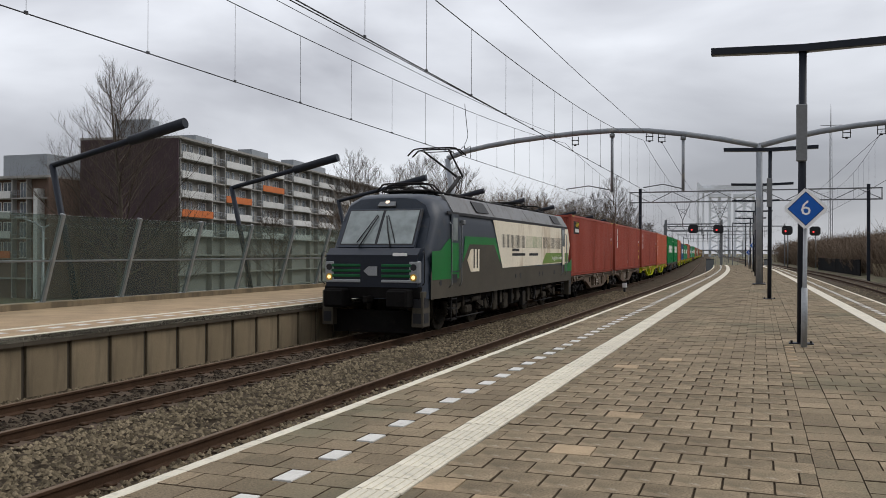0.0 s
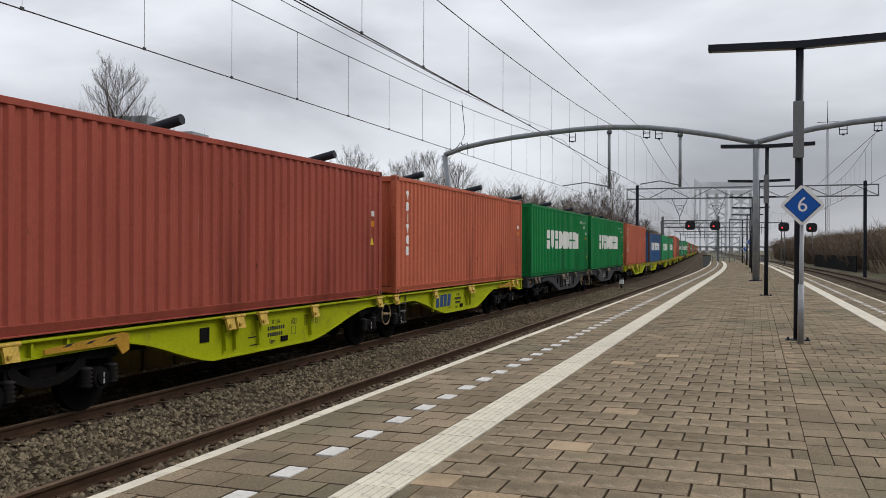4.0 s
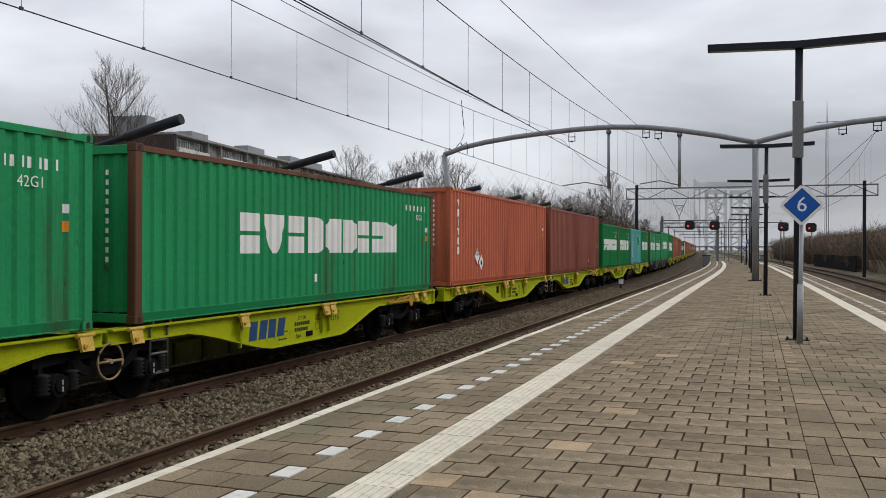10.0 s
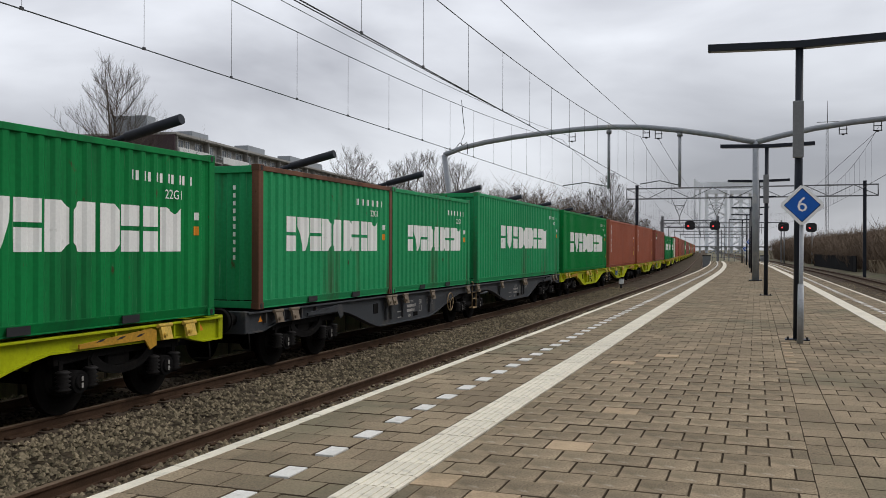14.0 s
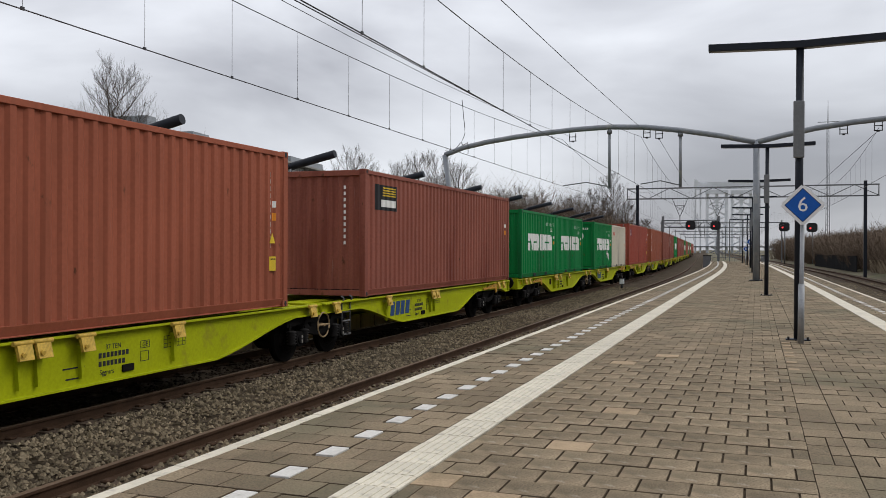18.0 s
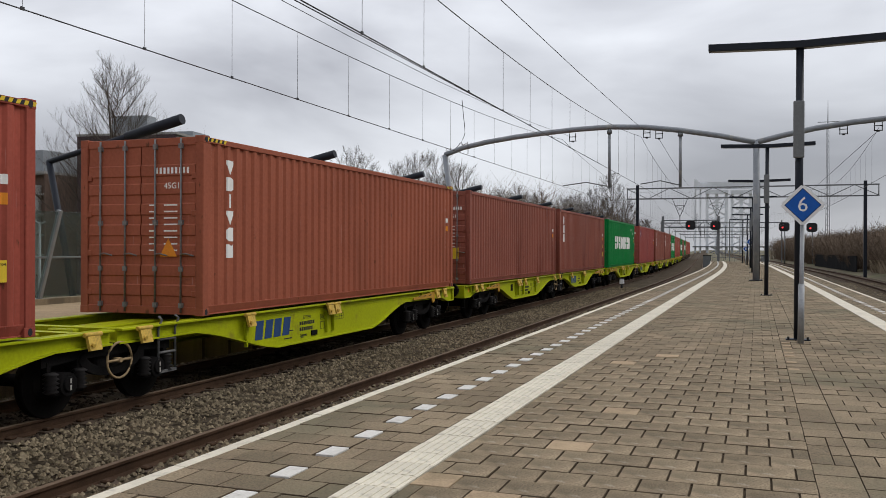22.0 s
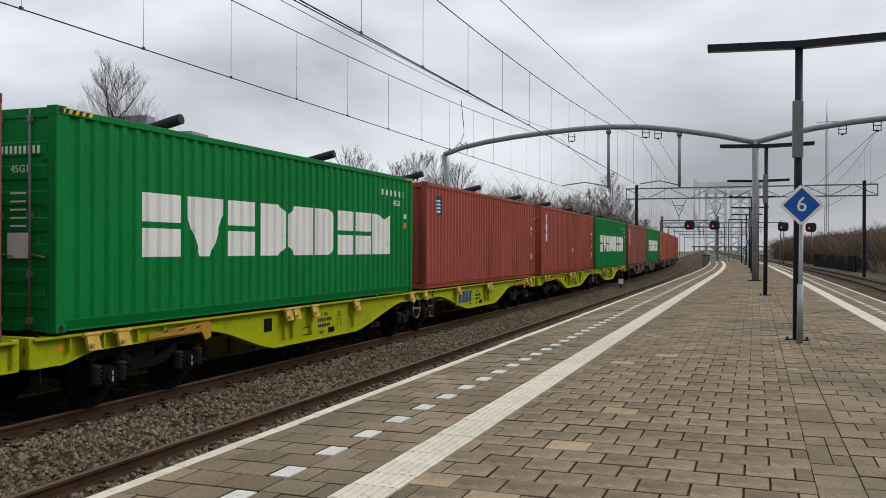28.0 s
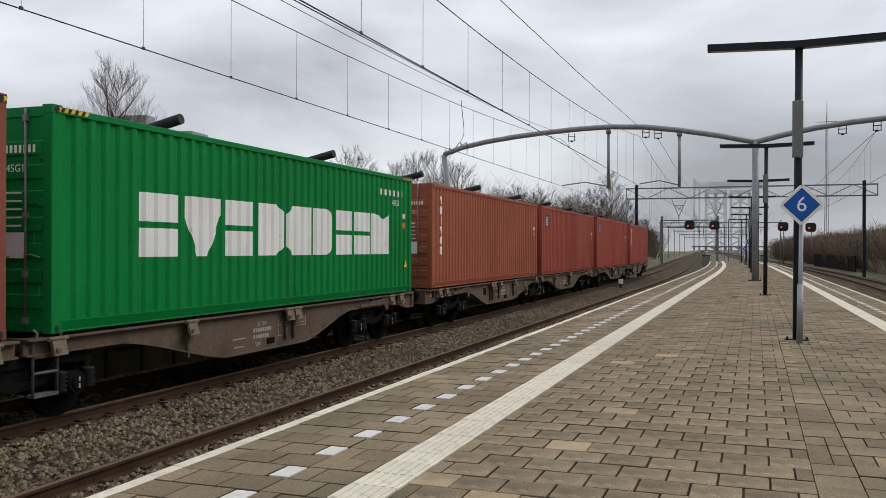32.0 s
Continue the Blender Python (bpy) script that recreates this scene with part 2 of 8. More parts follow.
def thing(name, m, label, category, group="", kind=""):
    ob = new(name)
    ob.empty_display_size = 0.2
    ob.matrix_basis = m
    return tagged(ob, label, category, group, kind)


def box(x0, x1, y0, y1, z0, z1, bm=None, bevel=0.0):
    fresh = bmesh.new()
    v = [fresh.verts.new((x, y, z)) for z in (z0, z1) for y in (y0, y1) for x in (x0, x1)]
    for f in ((0, 2, 3, 1), (4, 5, 7, 6), (0, 1, 5, 4), (2, 6, 7, 3), (0, 4, 6, 2), (1, 3, 7, 5)):
        fresh.faces.new([v[i] for i in f])
    if bevel:
        bmesh.ops.bevel(fresh, geom=fresh.edges[:], offset=bevel, segments=1, affect="EDGES")
    return merge(bm, fresh)


def merge(bm, fresh, m=None):
    if m is not None:
        fresh.transform(m)
    if bm is None:
        return fresh
    me = bpy.data.meshes.new("t")
    fresh.to_mesh(me)
    fresh.free()
    bm.from_mesh(me)
    bpy.data.meshes.remove(me)
    return bm


def tube(a, b, r0, r1=None, sides=10, bm=None, caps=True):
    """A round bar from a to b, tapering from r0 to r1."""
    a, b = Vector(a), Vector(b)
    r1 = r0 if r1 is None else r1
    fresh = bm or bmesh.new()
    q = (b - a).to_track_quat("Z", "Y")
    rings = []
    for p, r in ((a, r0), (b, r1)):
        rings.append([fresh.verts.new(p + q @ Vector((r * math.cos(2 * math.pi * i / sides), r * math.sin(2 * math.pi * i / sides), 0))) for i in range(sides)])
    for i in range(sides):
        j = (i + 1) % sides
        f = fresh.faces.new((rings[0][i], rings[0][j], rings[1][j], rings[1][i]))
        f.smooth = True
    if caps:
        fresh.faces.new(rings[0][::-1])
        fresh.faces.new(rings[1])
    return fresh


def pipe(points, r, sides=10, bm=None):
    """A round tube through the points, mitred at each."""
    fresh = bm or bmesh.new()
    pts = [Vector(p) for p in points]
    rings = []
    for i, p in enumerate(pts):
        d = (pts[min(i + 1, len(pts) - 1)] - pts[max(i - 1, 0)]).normalized()
        up = Vector((0, 0, 1)) if abs(d.z) < 0.95 else Vector((0, 1, 0))
        u = d.cross(up).normalized()
        w = u.cross(d).normalized()
        rr = r[i] if isinstance(r, (list, tuple)) else r
        rings.append([fresh.verts.new(p + rr * (u * math.cos(2 * math.pi * k / sides) + w * math.sin(2 * math.pi * k / sides))) for k in range(sides)])
    for a, b in zip(rings, rings[1:]):
        for k in range(sides):
            j = (k + 1) % sides
            f = fresh.faces.new((a[k], b[k], b[j], a[j]))
            f.smooth = True
    fresh.faces.new(rings[0])
    fresh.faces.new(rings[-1][::-1])
    return fresh


def prism(outline, y0, y1, bm=None, axis="Y"):
    """A flat outline given in (x, z), drawn out along y (or in (y, z) along x)."""
    fresh = bmesh.new()
    put = (lambda p, d: (p[0], d, p[1])) if axis == "Y" else (lambda p, d: (d, p[0], p[1]))
    a = [fresh.verts.new(put(p, y0)) for p in outline]
    b = [fresh.verts.new(put(p, y1)) for p in outline]
    fresh.faces.new(a)
    fresh.faces.new(b[::-1])
    for i in range(len(a)):
        j = (i + 1) % len(a)
        fresh.faces.new((a[j], a[i], b[i], b[j]))
    bmesh.ops.recalc_face_normals(fresh, faces=fresh.faces[:])
    return merge(bm, fresh)


def strip(profile, stations, across=0.0):
    """A band along the line: profile points (across, z) swept over the stations, as vertices and faces."""
    verts, faces = [], []
    n = len(profile)
    for s in stations:
        for x, z in profile:
            verts.append(tuple(line(s, across + x, z)[0]))
    for i in range(len(stations) - 1):
        for k in range(n - 1):
            a = i * n + k
            faces.append((a, a + 1, a + n + 1, a + n))
    return verts, faces


def sheet(name, verts, faces, material, parent=None, smooth=False):
    me = bpy.data.meshes.new(name)
    me.from_pydata(verts, [], faces)
    me.materials.append(material)
    if smooth:
        for p in me.polygons:
            p.use_smooth = True
    ob = new(name, me)
    ob.parent = parent
    return ob


def stations(s0, s1, straight=20.0, bend=3.0):
    out, s = [], s0
    while s < s1:
        out.append(s)
        s += bend if BEND_START - 3 < s < BEND_END + 3 else straight
    return out + [s1]


def letters(text, size, depth=0.004):
    """Writing as a mesh, from Blender's own font, lying in x and z with its middle at the origin. Each word is made once."""
    if (text, size) in WORDS:
        bm = bmesh.new()
        bm.from_mesh(WORDS[(text, size)])
        return bm
    cu = bpy.data.curves.new("writing", "FONT")
    cu.body, cu.size, cu.extrude, cu.align_x, cu.align_y = text, size, depth, "CENTER", "CENTER"
    cu.resolution_u = 2
    ob = bpy.data.objects.new("writing", cu)
    scene.collection.objects.link(ob)
    bpy.context.view_layer.update()
    me = bpy.data.meshes.new_from_object(ob.evaluated_get(bpy.context.evaluated_depsgraph_get()))
    bpy.data.objects.remove(ob)
    bm = bmesh.new()
    bm.from_mesh(me)
    bpy.data.meshes.remove(me)
    bm.transform(Matrix.Rotation(radians(90), 4, "X"))
    WORDS[(text, size)] = bpy.data.meshes.new("word")
    bm.to_mesh(WORDS[(text, size)])
    return bm


WORDS = {}
for word, height in (("45G1", 0.20), ("42G1", 0.20), ("22G1", 0.20), ("45G1", 0.14), ("42G1", 0.14), ("37 TEN", 0.10), ("Sggmrs", 0.10), ("Sggrs", 0.10), ("GE", 0.10), ("CAUTION", 0.042), ("6", 0.34)):
    letters(word, height, 0.001).free()
# ---- ground, tracks, platforms ----
LONG = [-600, -400, -200, -100, -60] + stations(-40, 200, 10, 3) + [260, 340, 450, 600, 900, 1400, 3000]


def ground():
    verts, faces = [], []
    prof = [(-3000, -5.5), (-600, -5.5), (-200, -5.5), (-60, -5.5), (-26, -5.4), (-17, -1.6), (-13.4, -0.25), (-12.6, -1.05), (14.5, -1.05), (16.5, -0.75), (40, -0.75), (300, -0.8), (3000, -0.8)]
    n = len(prof)
    for s in LONG:
        for x, z in prof:
            p = line(s, x, z)[0] if abs(x) <= 600 else Vector((x, s, z))
            verts.append(tuple(p))
    for i in range(len(LONG) - 1):
        for k in range(n - 1):
            a = i * n + k
            faces.append((a, a + 1, a + n + 1, a + n))
    tagged(sheet("ground", verts, faces, GRASS), "dull winter grass and bare earth beside the railway", "ground", kind="structure")


def ballast():
    for centre, w0, w1, name in ((-3.75, -3.75, 3.75, "gravel bed of the two tracks between the platforms"), (RIGHT_TRACK - 1.2, -2.6, 3.2, "gravel bed of the track beyond the platform")):
        v, f = strip([(w0 - 0.3, -1.04), (w0, -0.90), (w1, -0.90), (w1 + 0.3, -1.04)], LONG, centre)
        tagged(sheet("ballast_bed", v, f, BALLAST_BED), "brown-grey " + name, "gravel", kind="structure")
    # loose stones of the nearest stretch, one heap of many small pieces
    rng = random.Random(5)
    verts, faces = [], []

    def stone(x, y, z, r):
        a, b = rng.uniform(0, 6.28), rng.uniform(0.55, 0.95)
        base = len(verts)
        ca, sa = math.cos(a), math.sin(a)
        for dx, dy, dz in ((1, 0, -0.1), (0.2, 0.8, 0.1), (-0.9, 0.3, -0.15), (-0.3, -0.85, 0.05), (0.25, 0.15, 0.75), (-0.35, -0.05, 0.6)):
            j = rng.uniform(0.8, 1.2)
            px, py = dx * r * j, dy * r * j * b
            verts.append((x + px * ca - py * sa, y + px * sa + py * ca, z + dz * r * 0.9))
        for t in ((0, 1, 4), (1, 2, 5), (1, 5, 4), (2, 3, 5), (3, 0, 4), (3, 4, 5)):
            faces.append(tuple(base + k for k in t))

    for _ in range(52000):
        s = 4.5 + 50 * rng.random() ** 1.6
        x = rng.uniform(-7.3, -0.2)
        if -6.9 < x < -4.62:
            continue
        if min(abs(x - c - o) for c in (NEAR_TRACK, TRAIN_TRACK) for o in (-0.7525, 0.7525)) < 0.09:
            continue
        between = -4.9 < x < -2.6
        z = -0.885 + (0.05 if between else 0.0) * (1 - abs(x + 3.75) / 1.3) + rng.uniform(-0.02, 0.03)
        p = line(s, x, z)[0]
        stone(p.x, p.y, p.z, rng.uniform(0.026, 0.054))
    grey_v, grey_f = verts, faces
    verts, faces = [], []
    for _ in range(14000):
        s, x = 4.5 + 45 * rng.random() ** 1.3, rng.uniform(-6.9, -4.55)
        if min(abs(x - TRAIN_TRACK - o) for o in (-0.7525, 0.7525)) < 0.09:
            continue
        p = line(s, x, -0.905 + rng.uniform(-0.02, 0.02))[0]
        stone(p.x, p.y, p.z, rng.uniform(0.024, 0.05))
    tagged(sheet("ballast_stones", verts, faces, STONE_OILY_SHADED), "loose oily stones, darkened further as shade under the train", "gravel", kind="stuff")
    verts, faces = grey_v, grey_f
    for _ in range(6000):
        s, x = rng.uniform(18, 70), rng.uniform(7.6, 13.6)
        p = line(s, x, -0.885)[0]
        stone(p.x, p.y, p.z, rng.uniform(0.03, 0.055))
    tagged(sheet("ballast_stones", verts, faces, STONE), "loose brown-grey crushed stones between the rails", "gravel", kind="stuff")


def rail_profile():
    return [(-0.075, -0.17), (-0.075, -0.155), (-0.012, -0.13), (-0.012, -0.045), (-0.036, -0.035), (-0.036, -0.006), (0.036, -0.006), (0.036, -0.035), (0.012, -0.045), (0.012, -0.13), (0.075, -0.155), (0.075, -0.17)]


def track(centre, label, s_near, s_far):
    t = thing("railway_track", Matrix(), label, "railway track", "tracks")
    tagged(t, kind="structure")
    for side in (-0.7525, 0.7525):
        prof = rail_profile()
        v, f = strip(prof, LONG, centre + side)
        v = [(x, y, z + RAIL_Z) for x, y, z in v]
        r = sheet("rail", v, f, RAIL_SIDE, t)
        v, f = strip([(-0.034, -0.006), (-0.030, 0.0), (0.030, 0.0), (0.034, -0.006)], LONG, centre + side)
        sheet("rail_head", [(x, y, z + RAIL_Z) for x, y, z in v], f, RAIL_TOP, r)["label"] = "worn shiny running surface"
    bm = prism([(-1.25, -0.20), (1.25, -0.20), (1.25, 0.0), (1.1, 0.02), (0.5, 0.02), (0.35, -0.03), (-0.35, -0.03), (-0.5, 0.02), (-1.1, 0.02), (-1.25, 0.0)], -0.13, 0.13)
    first = None
    s = s_near
    while s < s_far:
        m = on_line(s, centre, RAIL_Z - 0.165)
        if first is None:
            first = part("sleeper", bm, SLEEPER, t)
            first.matrix_basis = m
        else:
            again(first, m)
        s += 0.6
    # rail clips of the nearest stretch
    clip = None
    s = s_near
    while s < min(s_far, 20):
        for side in (-0.7525, 0.7525):
            for o in (-0.1, 0.1):
                m = on_line(s, centre + side + o, RAIL_Z - 0.145)
                if clip is None:
                    clip = part("rail_clip", box(-0.05, 0.05, -0.06, 0.06, 0, 0.035, bevel=0.012), RAIL_SIDE, t)
                    clip.matrix_basis = m
                else:
                    again(clip, m)
        s += 0.6


def edge_wall(name, across, top, facing, s0, s1, label, first_panel, panels):
    """The side of a platform: concrete panels with joints under an overhanging dark edge beam."""
    w = thing(name, Matrix(), label, "platform wall")
    tagged(w, kind="structure")
    beam = prism([(-0.06 * facing, -0.17), (-0.06 * facing, -0.005), (0.55 * facing, -0.005), (0.55 * facing, -0.17)], 0.004, 0.996)
    v, f = strip([(0.07 * facing, -1.2), (0.07 * facing, top - 0.16)], stations(s0, s1, 10, 3), across)
    sheet("backing", v, f, CONCRETE_DARK, w)
    pan = None
    for i in range(panels):
        s = first_panel + i
        m = on_line(s + 0.5, across, 0)
        if pan is None:
            pan = part("panel", box(min(0.02 * facing, 0.08 * facing), max(0.02 * facing, 0.08 * facing), -0.448, 0.448, -1.2, top - 0.172, bevel=0.008), CONCRETE, w)
            pan.matrix_basis = m
        else:
            again(pan, m)
    b = None
    s = s0
    while s < s1 - 0.5:
        m = on_line(s + 0.5, across, top) @ Matrix.Translation((0, -0.5, 0))
        if b is None:
            b = part("edge_beam", beam, CONCRETE_DARK, w)
            b.matrix_basis = m
        else:
            again(b, m)
        s += 1.0
    return w


def right_edge(s):
    """How far across the platform's other edge lies: the platform narrows along its first part."""
    return 7.42 - 0.0148 * (min(max(s, -40.0), 68.0) - 20.0)


SINGLE_TAN = [(2.45, 6.69), (1.85, 5.40), (2.30, 4.97), (2.59, 8.22), (2.47, 12.82), (2.19, 11.9), (3.15, 14.51)]   # lighter pavers, across and along


def dirty_edges(ob):
    """Packed earth on the sides of pavers."""
    ob.data.materials.append(JOINT)
    for p in ob.data.polygons:
        if p.normal.z < 0.9:
            p.material_index = 1


def near_platform():
    end = 117.5
    pl = thing("platform_floor", Matrix(), "island platform paved with worn grey-brown concrete pavers", "platform")
    tagged(pl, kind="structure")
    st = stations(-60, end, 10, 3)
    def band(offsets, steps):
        vv, ff, n = [], [], len(offsets)
        for s in steps:
            for side, x, z in offsets:
                vv.append(tuple(line(s, x if side == 0 else right_edge(s) + x, z)[0]))
        for i in range(len(steps) - 1):
            for k in range(n - 1):
                q = i * n + k
                ff.append((q, q + 1, q + n + 1, q + n))
        return vv, ff

    v, f = band([(0, 0.5, -1.2), (0, 0.02, -0.018), (1, -0.02, -0.018), (1, -0.5, -1.2)], st)
    base = sheet("bed", v, f, JOINT, pl)
    stone = None
    for i in range(30):
        m = on_line(4.55 + i, 0.0, 0.0) @ pose(random.uniform(-0.004, 0.004), 0, random.uniform(-0.003, 0.003), 0, 0, random.uniform(-0.25, 0.25))
        if stone is None:
            stone = part("edge_stone", box(0.0, 0.10, -0.495, 0.495, -0.16, 0.005, bevel=0.007), WHITE_TILE, pl, "painted white edge stone")
            stone.matrix_basis = m
        else:
            again(stone, m)
    for side, a, b, steps in ((0, 0.0, 0.095, stations(34.05, end, 5, 3)), (0, 0.0, 0.095, [-60.0, -30.0, 4.05]), (1, -0.095, 0.0, st)):
        v, f = band([(side, a, -0.16), (side, a, 0.004), (side, b, 0.004), (side, b, -0.16)], steps)
        sheet("edge_line", v, f, WHITE_TILE, pl)["label"] = "painted white edge stones"
    rng = random.Random(9)
    rows = int((end - 2) / 0.32)
    near = {}
    verts, faces, tan_v, tan_f, wv, wf = [], [], [], [], [], []

    def solid(vv, ff, s, x0, x1, top=0.0, deep=0.3, tilt=0.0):
        base_i = len(vv)
        for z, g in ((-0.02, 0.0), (top - 0.004, 0.0), (top, 0.003)):
            for ds, xx in ((-deep / 2 + g, x0 + g), (-deep / 2 + g, x1 - g), (deep / 2 - g, x1 - g), (deep / 2 - g, x0 + g)):
                p = line(s + ds, xx, z + tilt * (xx - x0) + 0.0)[0]
                vv.append(tuple(p))
        for lo in (0, 4):
            for k in range(4):
                j = (k + 1) % 4
                ff.append((base_i + lo + k, base_i + lo + j, base_i + lo + 4 + j, base_i + lo + 4 + k))
        ff.append((base_i + 8, base_i + 9, base_i + 10, base_i + 11))

    def lay(s, a, b, own, tan=False):
        """One paver from a to b across the platform in the row at s."""
        top = rng.uniform(-0.004, 0.003)
        if tan or any(abs(s - sy) < 0.16 and a < sx < b for sx, sy in SINGLE_TAN):
            solid(tan_v, tan_f, s, a, b, top + 0.001, 0.309)
        elif own and b - a > 0.2:
            near.setdefault(round(b - a, 2), []).append((s, a, top, rng.uniform(-0.35, 0.35), rng.uniform(-0.3, 0.3)))
        else:
            solid(verts, faces, s, a, b, top, 0.309)

    for r in range(rows):
        # two edge zones and, a half row on, the two fields with a narrow soldier course between them
        R = right_edge(2.0 + 0.32 * r)
        for zone0, zone1, s, joint in ((0.09, 1.345, 2.0 + 0.32 * r, 0.09), (1.69, 4.145, 2.16 + 0.32 * r, 2.915), (4.145, 4.43, 2.05 + 0.32 * r, 4.145),
                                       (4.43, R - 1.415, 2.10 + 0.32 * r, 4.43), (R - 1.07, R - 0.09, 2.0 + 0.32 * r, R - 0.09)):
            course = zone0 == 4.145
            if r % 2 and not course:
                joint += 0.16
            x = zone0
            nxt = joint - 0.32 * math.floor((joint - zone0 - 0.02) / 0.32)
            while x < zone1 - 0.05:
                x1 = zone1 if course or zone1 - nxt < 0.06 else nxt
                if course and (r // 3) % 4 == 1:
                    x1 = 4.30 if x < 4.2 else zone1
                nxt = nxt + 0.32
                gap = 0.0018 if course or x1 == zone1 else 0.0032
                a, b = x + gap, x1 - gap
                # white marking tiles along each edge take the place of a half paver in every second row
                hit = [m for m in (0.74, R - 0.78) if r % 2 == 0 and a < m + 0.16 and b > m]
                pieces = [(a, b)]
                if hit:
                    pieces = [p for p in ((a, hit[0] - 0.004), (hit[0] + 0.164, b)) if p[1] - p[0] > 0.03]
                for a2, b2 in pieces:
                    lay(s, a2, b2, 4.2 < s < 12.6 and zone0 == 1.69, rng.random() < 0.0012 and zone0 > 1)
                x = x1
        for m0 in (0.74, R - 0.78):
            if r % 2 == 0:
                solid(wv, wf, 2.0 + 0.32 * r, m0 + 0.012, m0 + 0.155, 0.004, 0.262)
    # pale half pavers set beside the soldier course
    for s in (11.85, 12.6, 13.3, 13.75, 14.3, 14.75, 15.15):
        solid(tan_v, tan_f, s, 4.16, 4.29, 0.006, 0.14)
    joined = sheet("pavers", verts, faces, PAVER_FAR, pl)
    dirty_edges(joined)
    tagged(joined, kind="stuff")
    sheet("tan_pavers", tan_v, tan_f, PAVER_TAN, pl)["label"] = "single lighter tan pavers"
    squares = sheet("marking_tiles", wv, wf, WHITE_SQUARE, pl)
    tagged(squares, "row of white marking tiles", kind="stuff")
    # the nearest pavers one by one
    for length, places in near.items():
        one = None
        for s, a, top, rx, ry in places:
            m = on_line(s, a, top) @ pose(0, 0, 0, rx, ry, 0)
            if one is None:
                one = part("paver", box(0, length, -0.1545, 0.1545, -0.03, 0, bevel=0.004), PAVER, pl)
                one.matrix_basis = m
                dirty_edges(one)
            else:
                again(one, m)
    # raised white guiding band, tile by tile near by
    bv, bf = [], []
    tile = None
    for left_side in (True, False):
        r = 0
        while 2.0 + 0.32 * r < end:
            s = 2.0 + 0.32 * r
            r += 1
            band_x = 1.352 if left_side else right_edge(s) - 1.41
            if left_side and 4 < s < 34:
                m = on_line(s, band_x, rng.uniform(0.0, 0.004)) @ pose(0, 0, 0, rng.uniform(-0.4, 0.4), 0, rng.uniform(-0.5, 0.5))
                if tile is None:
                    bm = box(0.0, 0.328, -0.156, 0.156, -0.02, 0.004, bevel=0.005)
                    for k in range(5):
                        box(0.03 + k * 0.06, 0.062 + k * 0.06, -0.15, 0.15, 0.003, 0.009, bm)
                    tile = part("guiding_tile", bm, WHITE_TILE, pl)
                    tile.matrix_basis = m
                else:
                    again(tile, m)
            else:
                solid(bv, bf, s, band_x, band_x + 0.328, 0.006, 0.312)
    tagged(sheet("guiding_band", bv, bf, WHITE_TILE, pl), "white ribbed guiding band", kind="stuff")


def far_platform():
    """The platform behind the train, with its leaning glass screen."""
    top, st = 0.13, stations(-60, 112, 10, 3)
    m = surface("tan_brick_paving", (0.335, 0.235, 0.14), 0.85, fine=30, coarse=1.5, vary=0.3, bump=0.3)
    v, f = strip([(-12.6, -1.2), (-12.6, top), (-7.5, top), (-7.5, top - 0.1)], st)
    pl = sheet("platform_floor", v, f, m)
    tagged(pl, "opposite platform paved in tan brick with white markings", "platform", kind="structure")
    for x0, x1, name in ((-7.52, -7.40, "edge_line"), (-8.62, -8.45, "guiding_band")):
        v, f = strip([(x0, top - 0.1), (x0, top + 0.006), (x1, top + 0.006), (x1, top - 0.1)], st)
        sheet(name, v, f, WHITE_TILE, pl)
    mark = None
    s = 6.0
    while s < 60:
        mm = on_line(s, -8.08, top)
        if mark is None:
            mark = part("marking_tile", box(-0.09, 0.09, -0.16, 0.16, -0.02, 0.006), WHITE_SQUARE, pl)
            mark.matrix_basis = mm
        else:
            again(mark, mm)
        s += 0.64
    edge_wall("platform_wall", -7.46, top, -1, -10, 112, "stained concrete panels under the edge of the opposite platform", 4.1, 60)
    v, f = strip([(-12.6, 0), (-12.6, 0.27), (-12.25, 0.27), (-12.25, 0)], st)
    tagged(sheet("kerb", v, f, CONCRETE), "low concrete kerb under the glass screen", "kerb", kind="structure")


POST_GREY = surface("dull_grey_steel", (0.24, 0.25, 0.25), 0.5, metal=0.2, fine=30, vary=0.15, bump=0.04)


def glass_screen():
    glass = glazing("green_tinted_glass", (0.07, 0.085, 0.078), 0.04, 0.68)
    scr = thing("glass_screen", Matrix(), "leaning green-tinted glass screen on grey steel posts behind the platform", "glass screen")
    tagged(scr, kind="structure")
    lean = math.degrees(math.atan2(0.62, 2.1))
    H = 2.2
    post = pane = rail = None
    s = 5.5
    while s < 110:
        m = on_line(s, -12.42, 0.24) @ pose(0, 0, 0, 0, lean, 0)
        if post is None:
            bm = box(-0.06, 0.06, -0.045, 0.045, 0, H + 0.04, bevel=0.008)
            box(-0.12, 0.12, -0.1, 0.1, 0, 0.02, bm)
            post = part("post", bm, POST_GREY, scr)
            post.matrix_basis = m
            bm = box(-0.008, 0.008, 0.05, 2.70, 0.06, H)
            pane = part("pane", bm, glass, scr)
            pane.matrix_basis = m
            pane.visible_shadow = False
            bm = box(-0.02, 0.02, 0.045, 2.705, 1.05, 1.09)
            rail = part("mid_rail", bm, MID_STEEL, scr)
            rail.matrix_basis = m
        else:
            again(post, m)
            p = again(pane, m)
            p.visible_shadow = False
            again(rail, m)
        s += 2.75


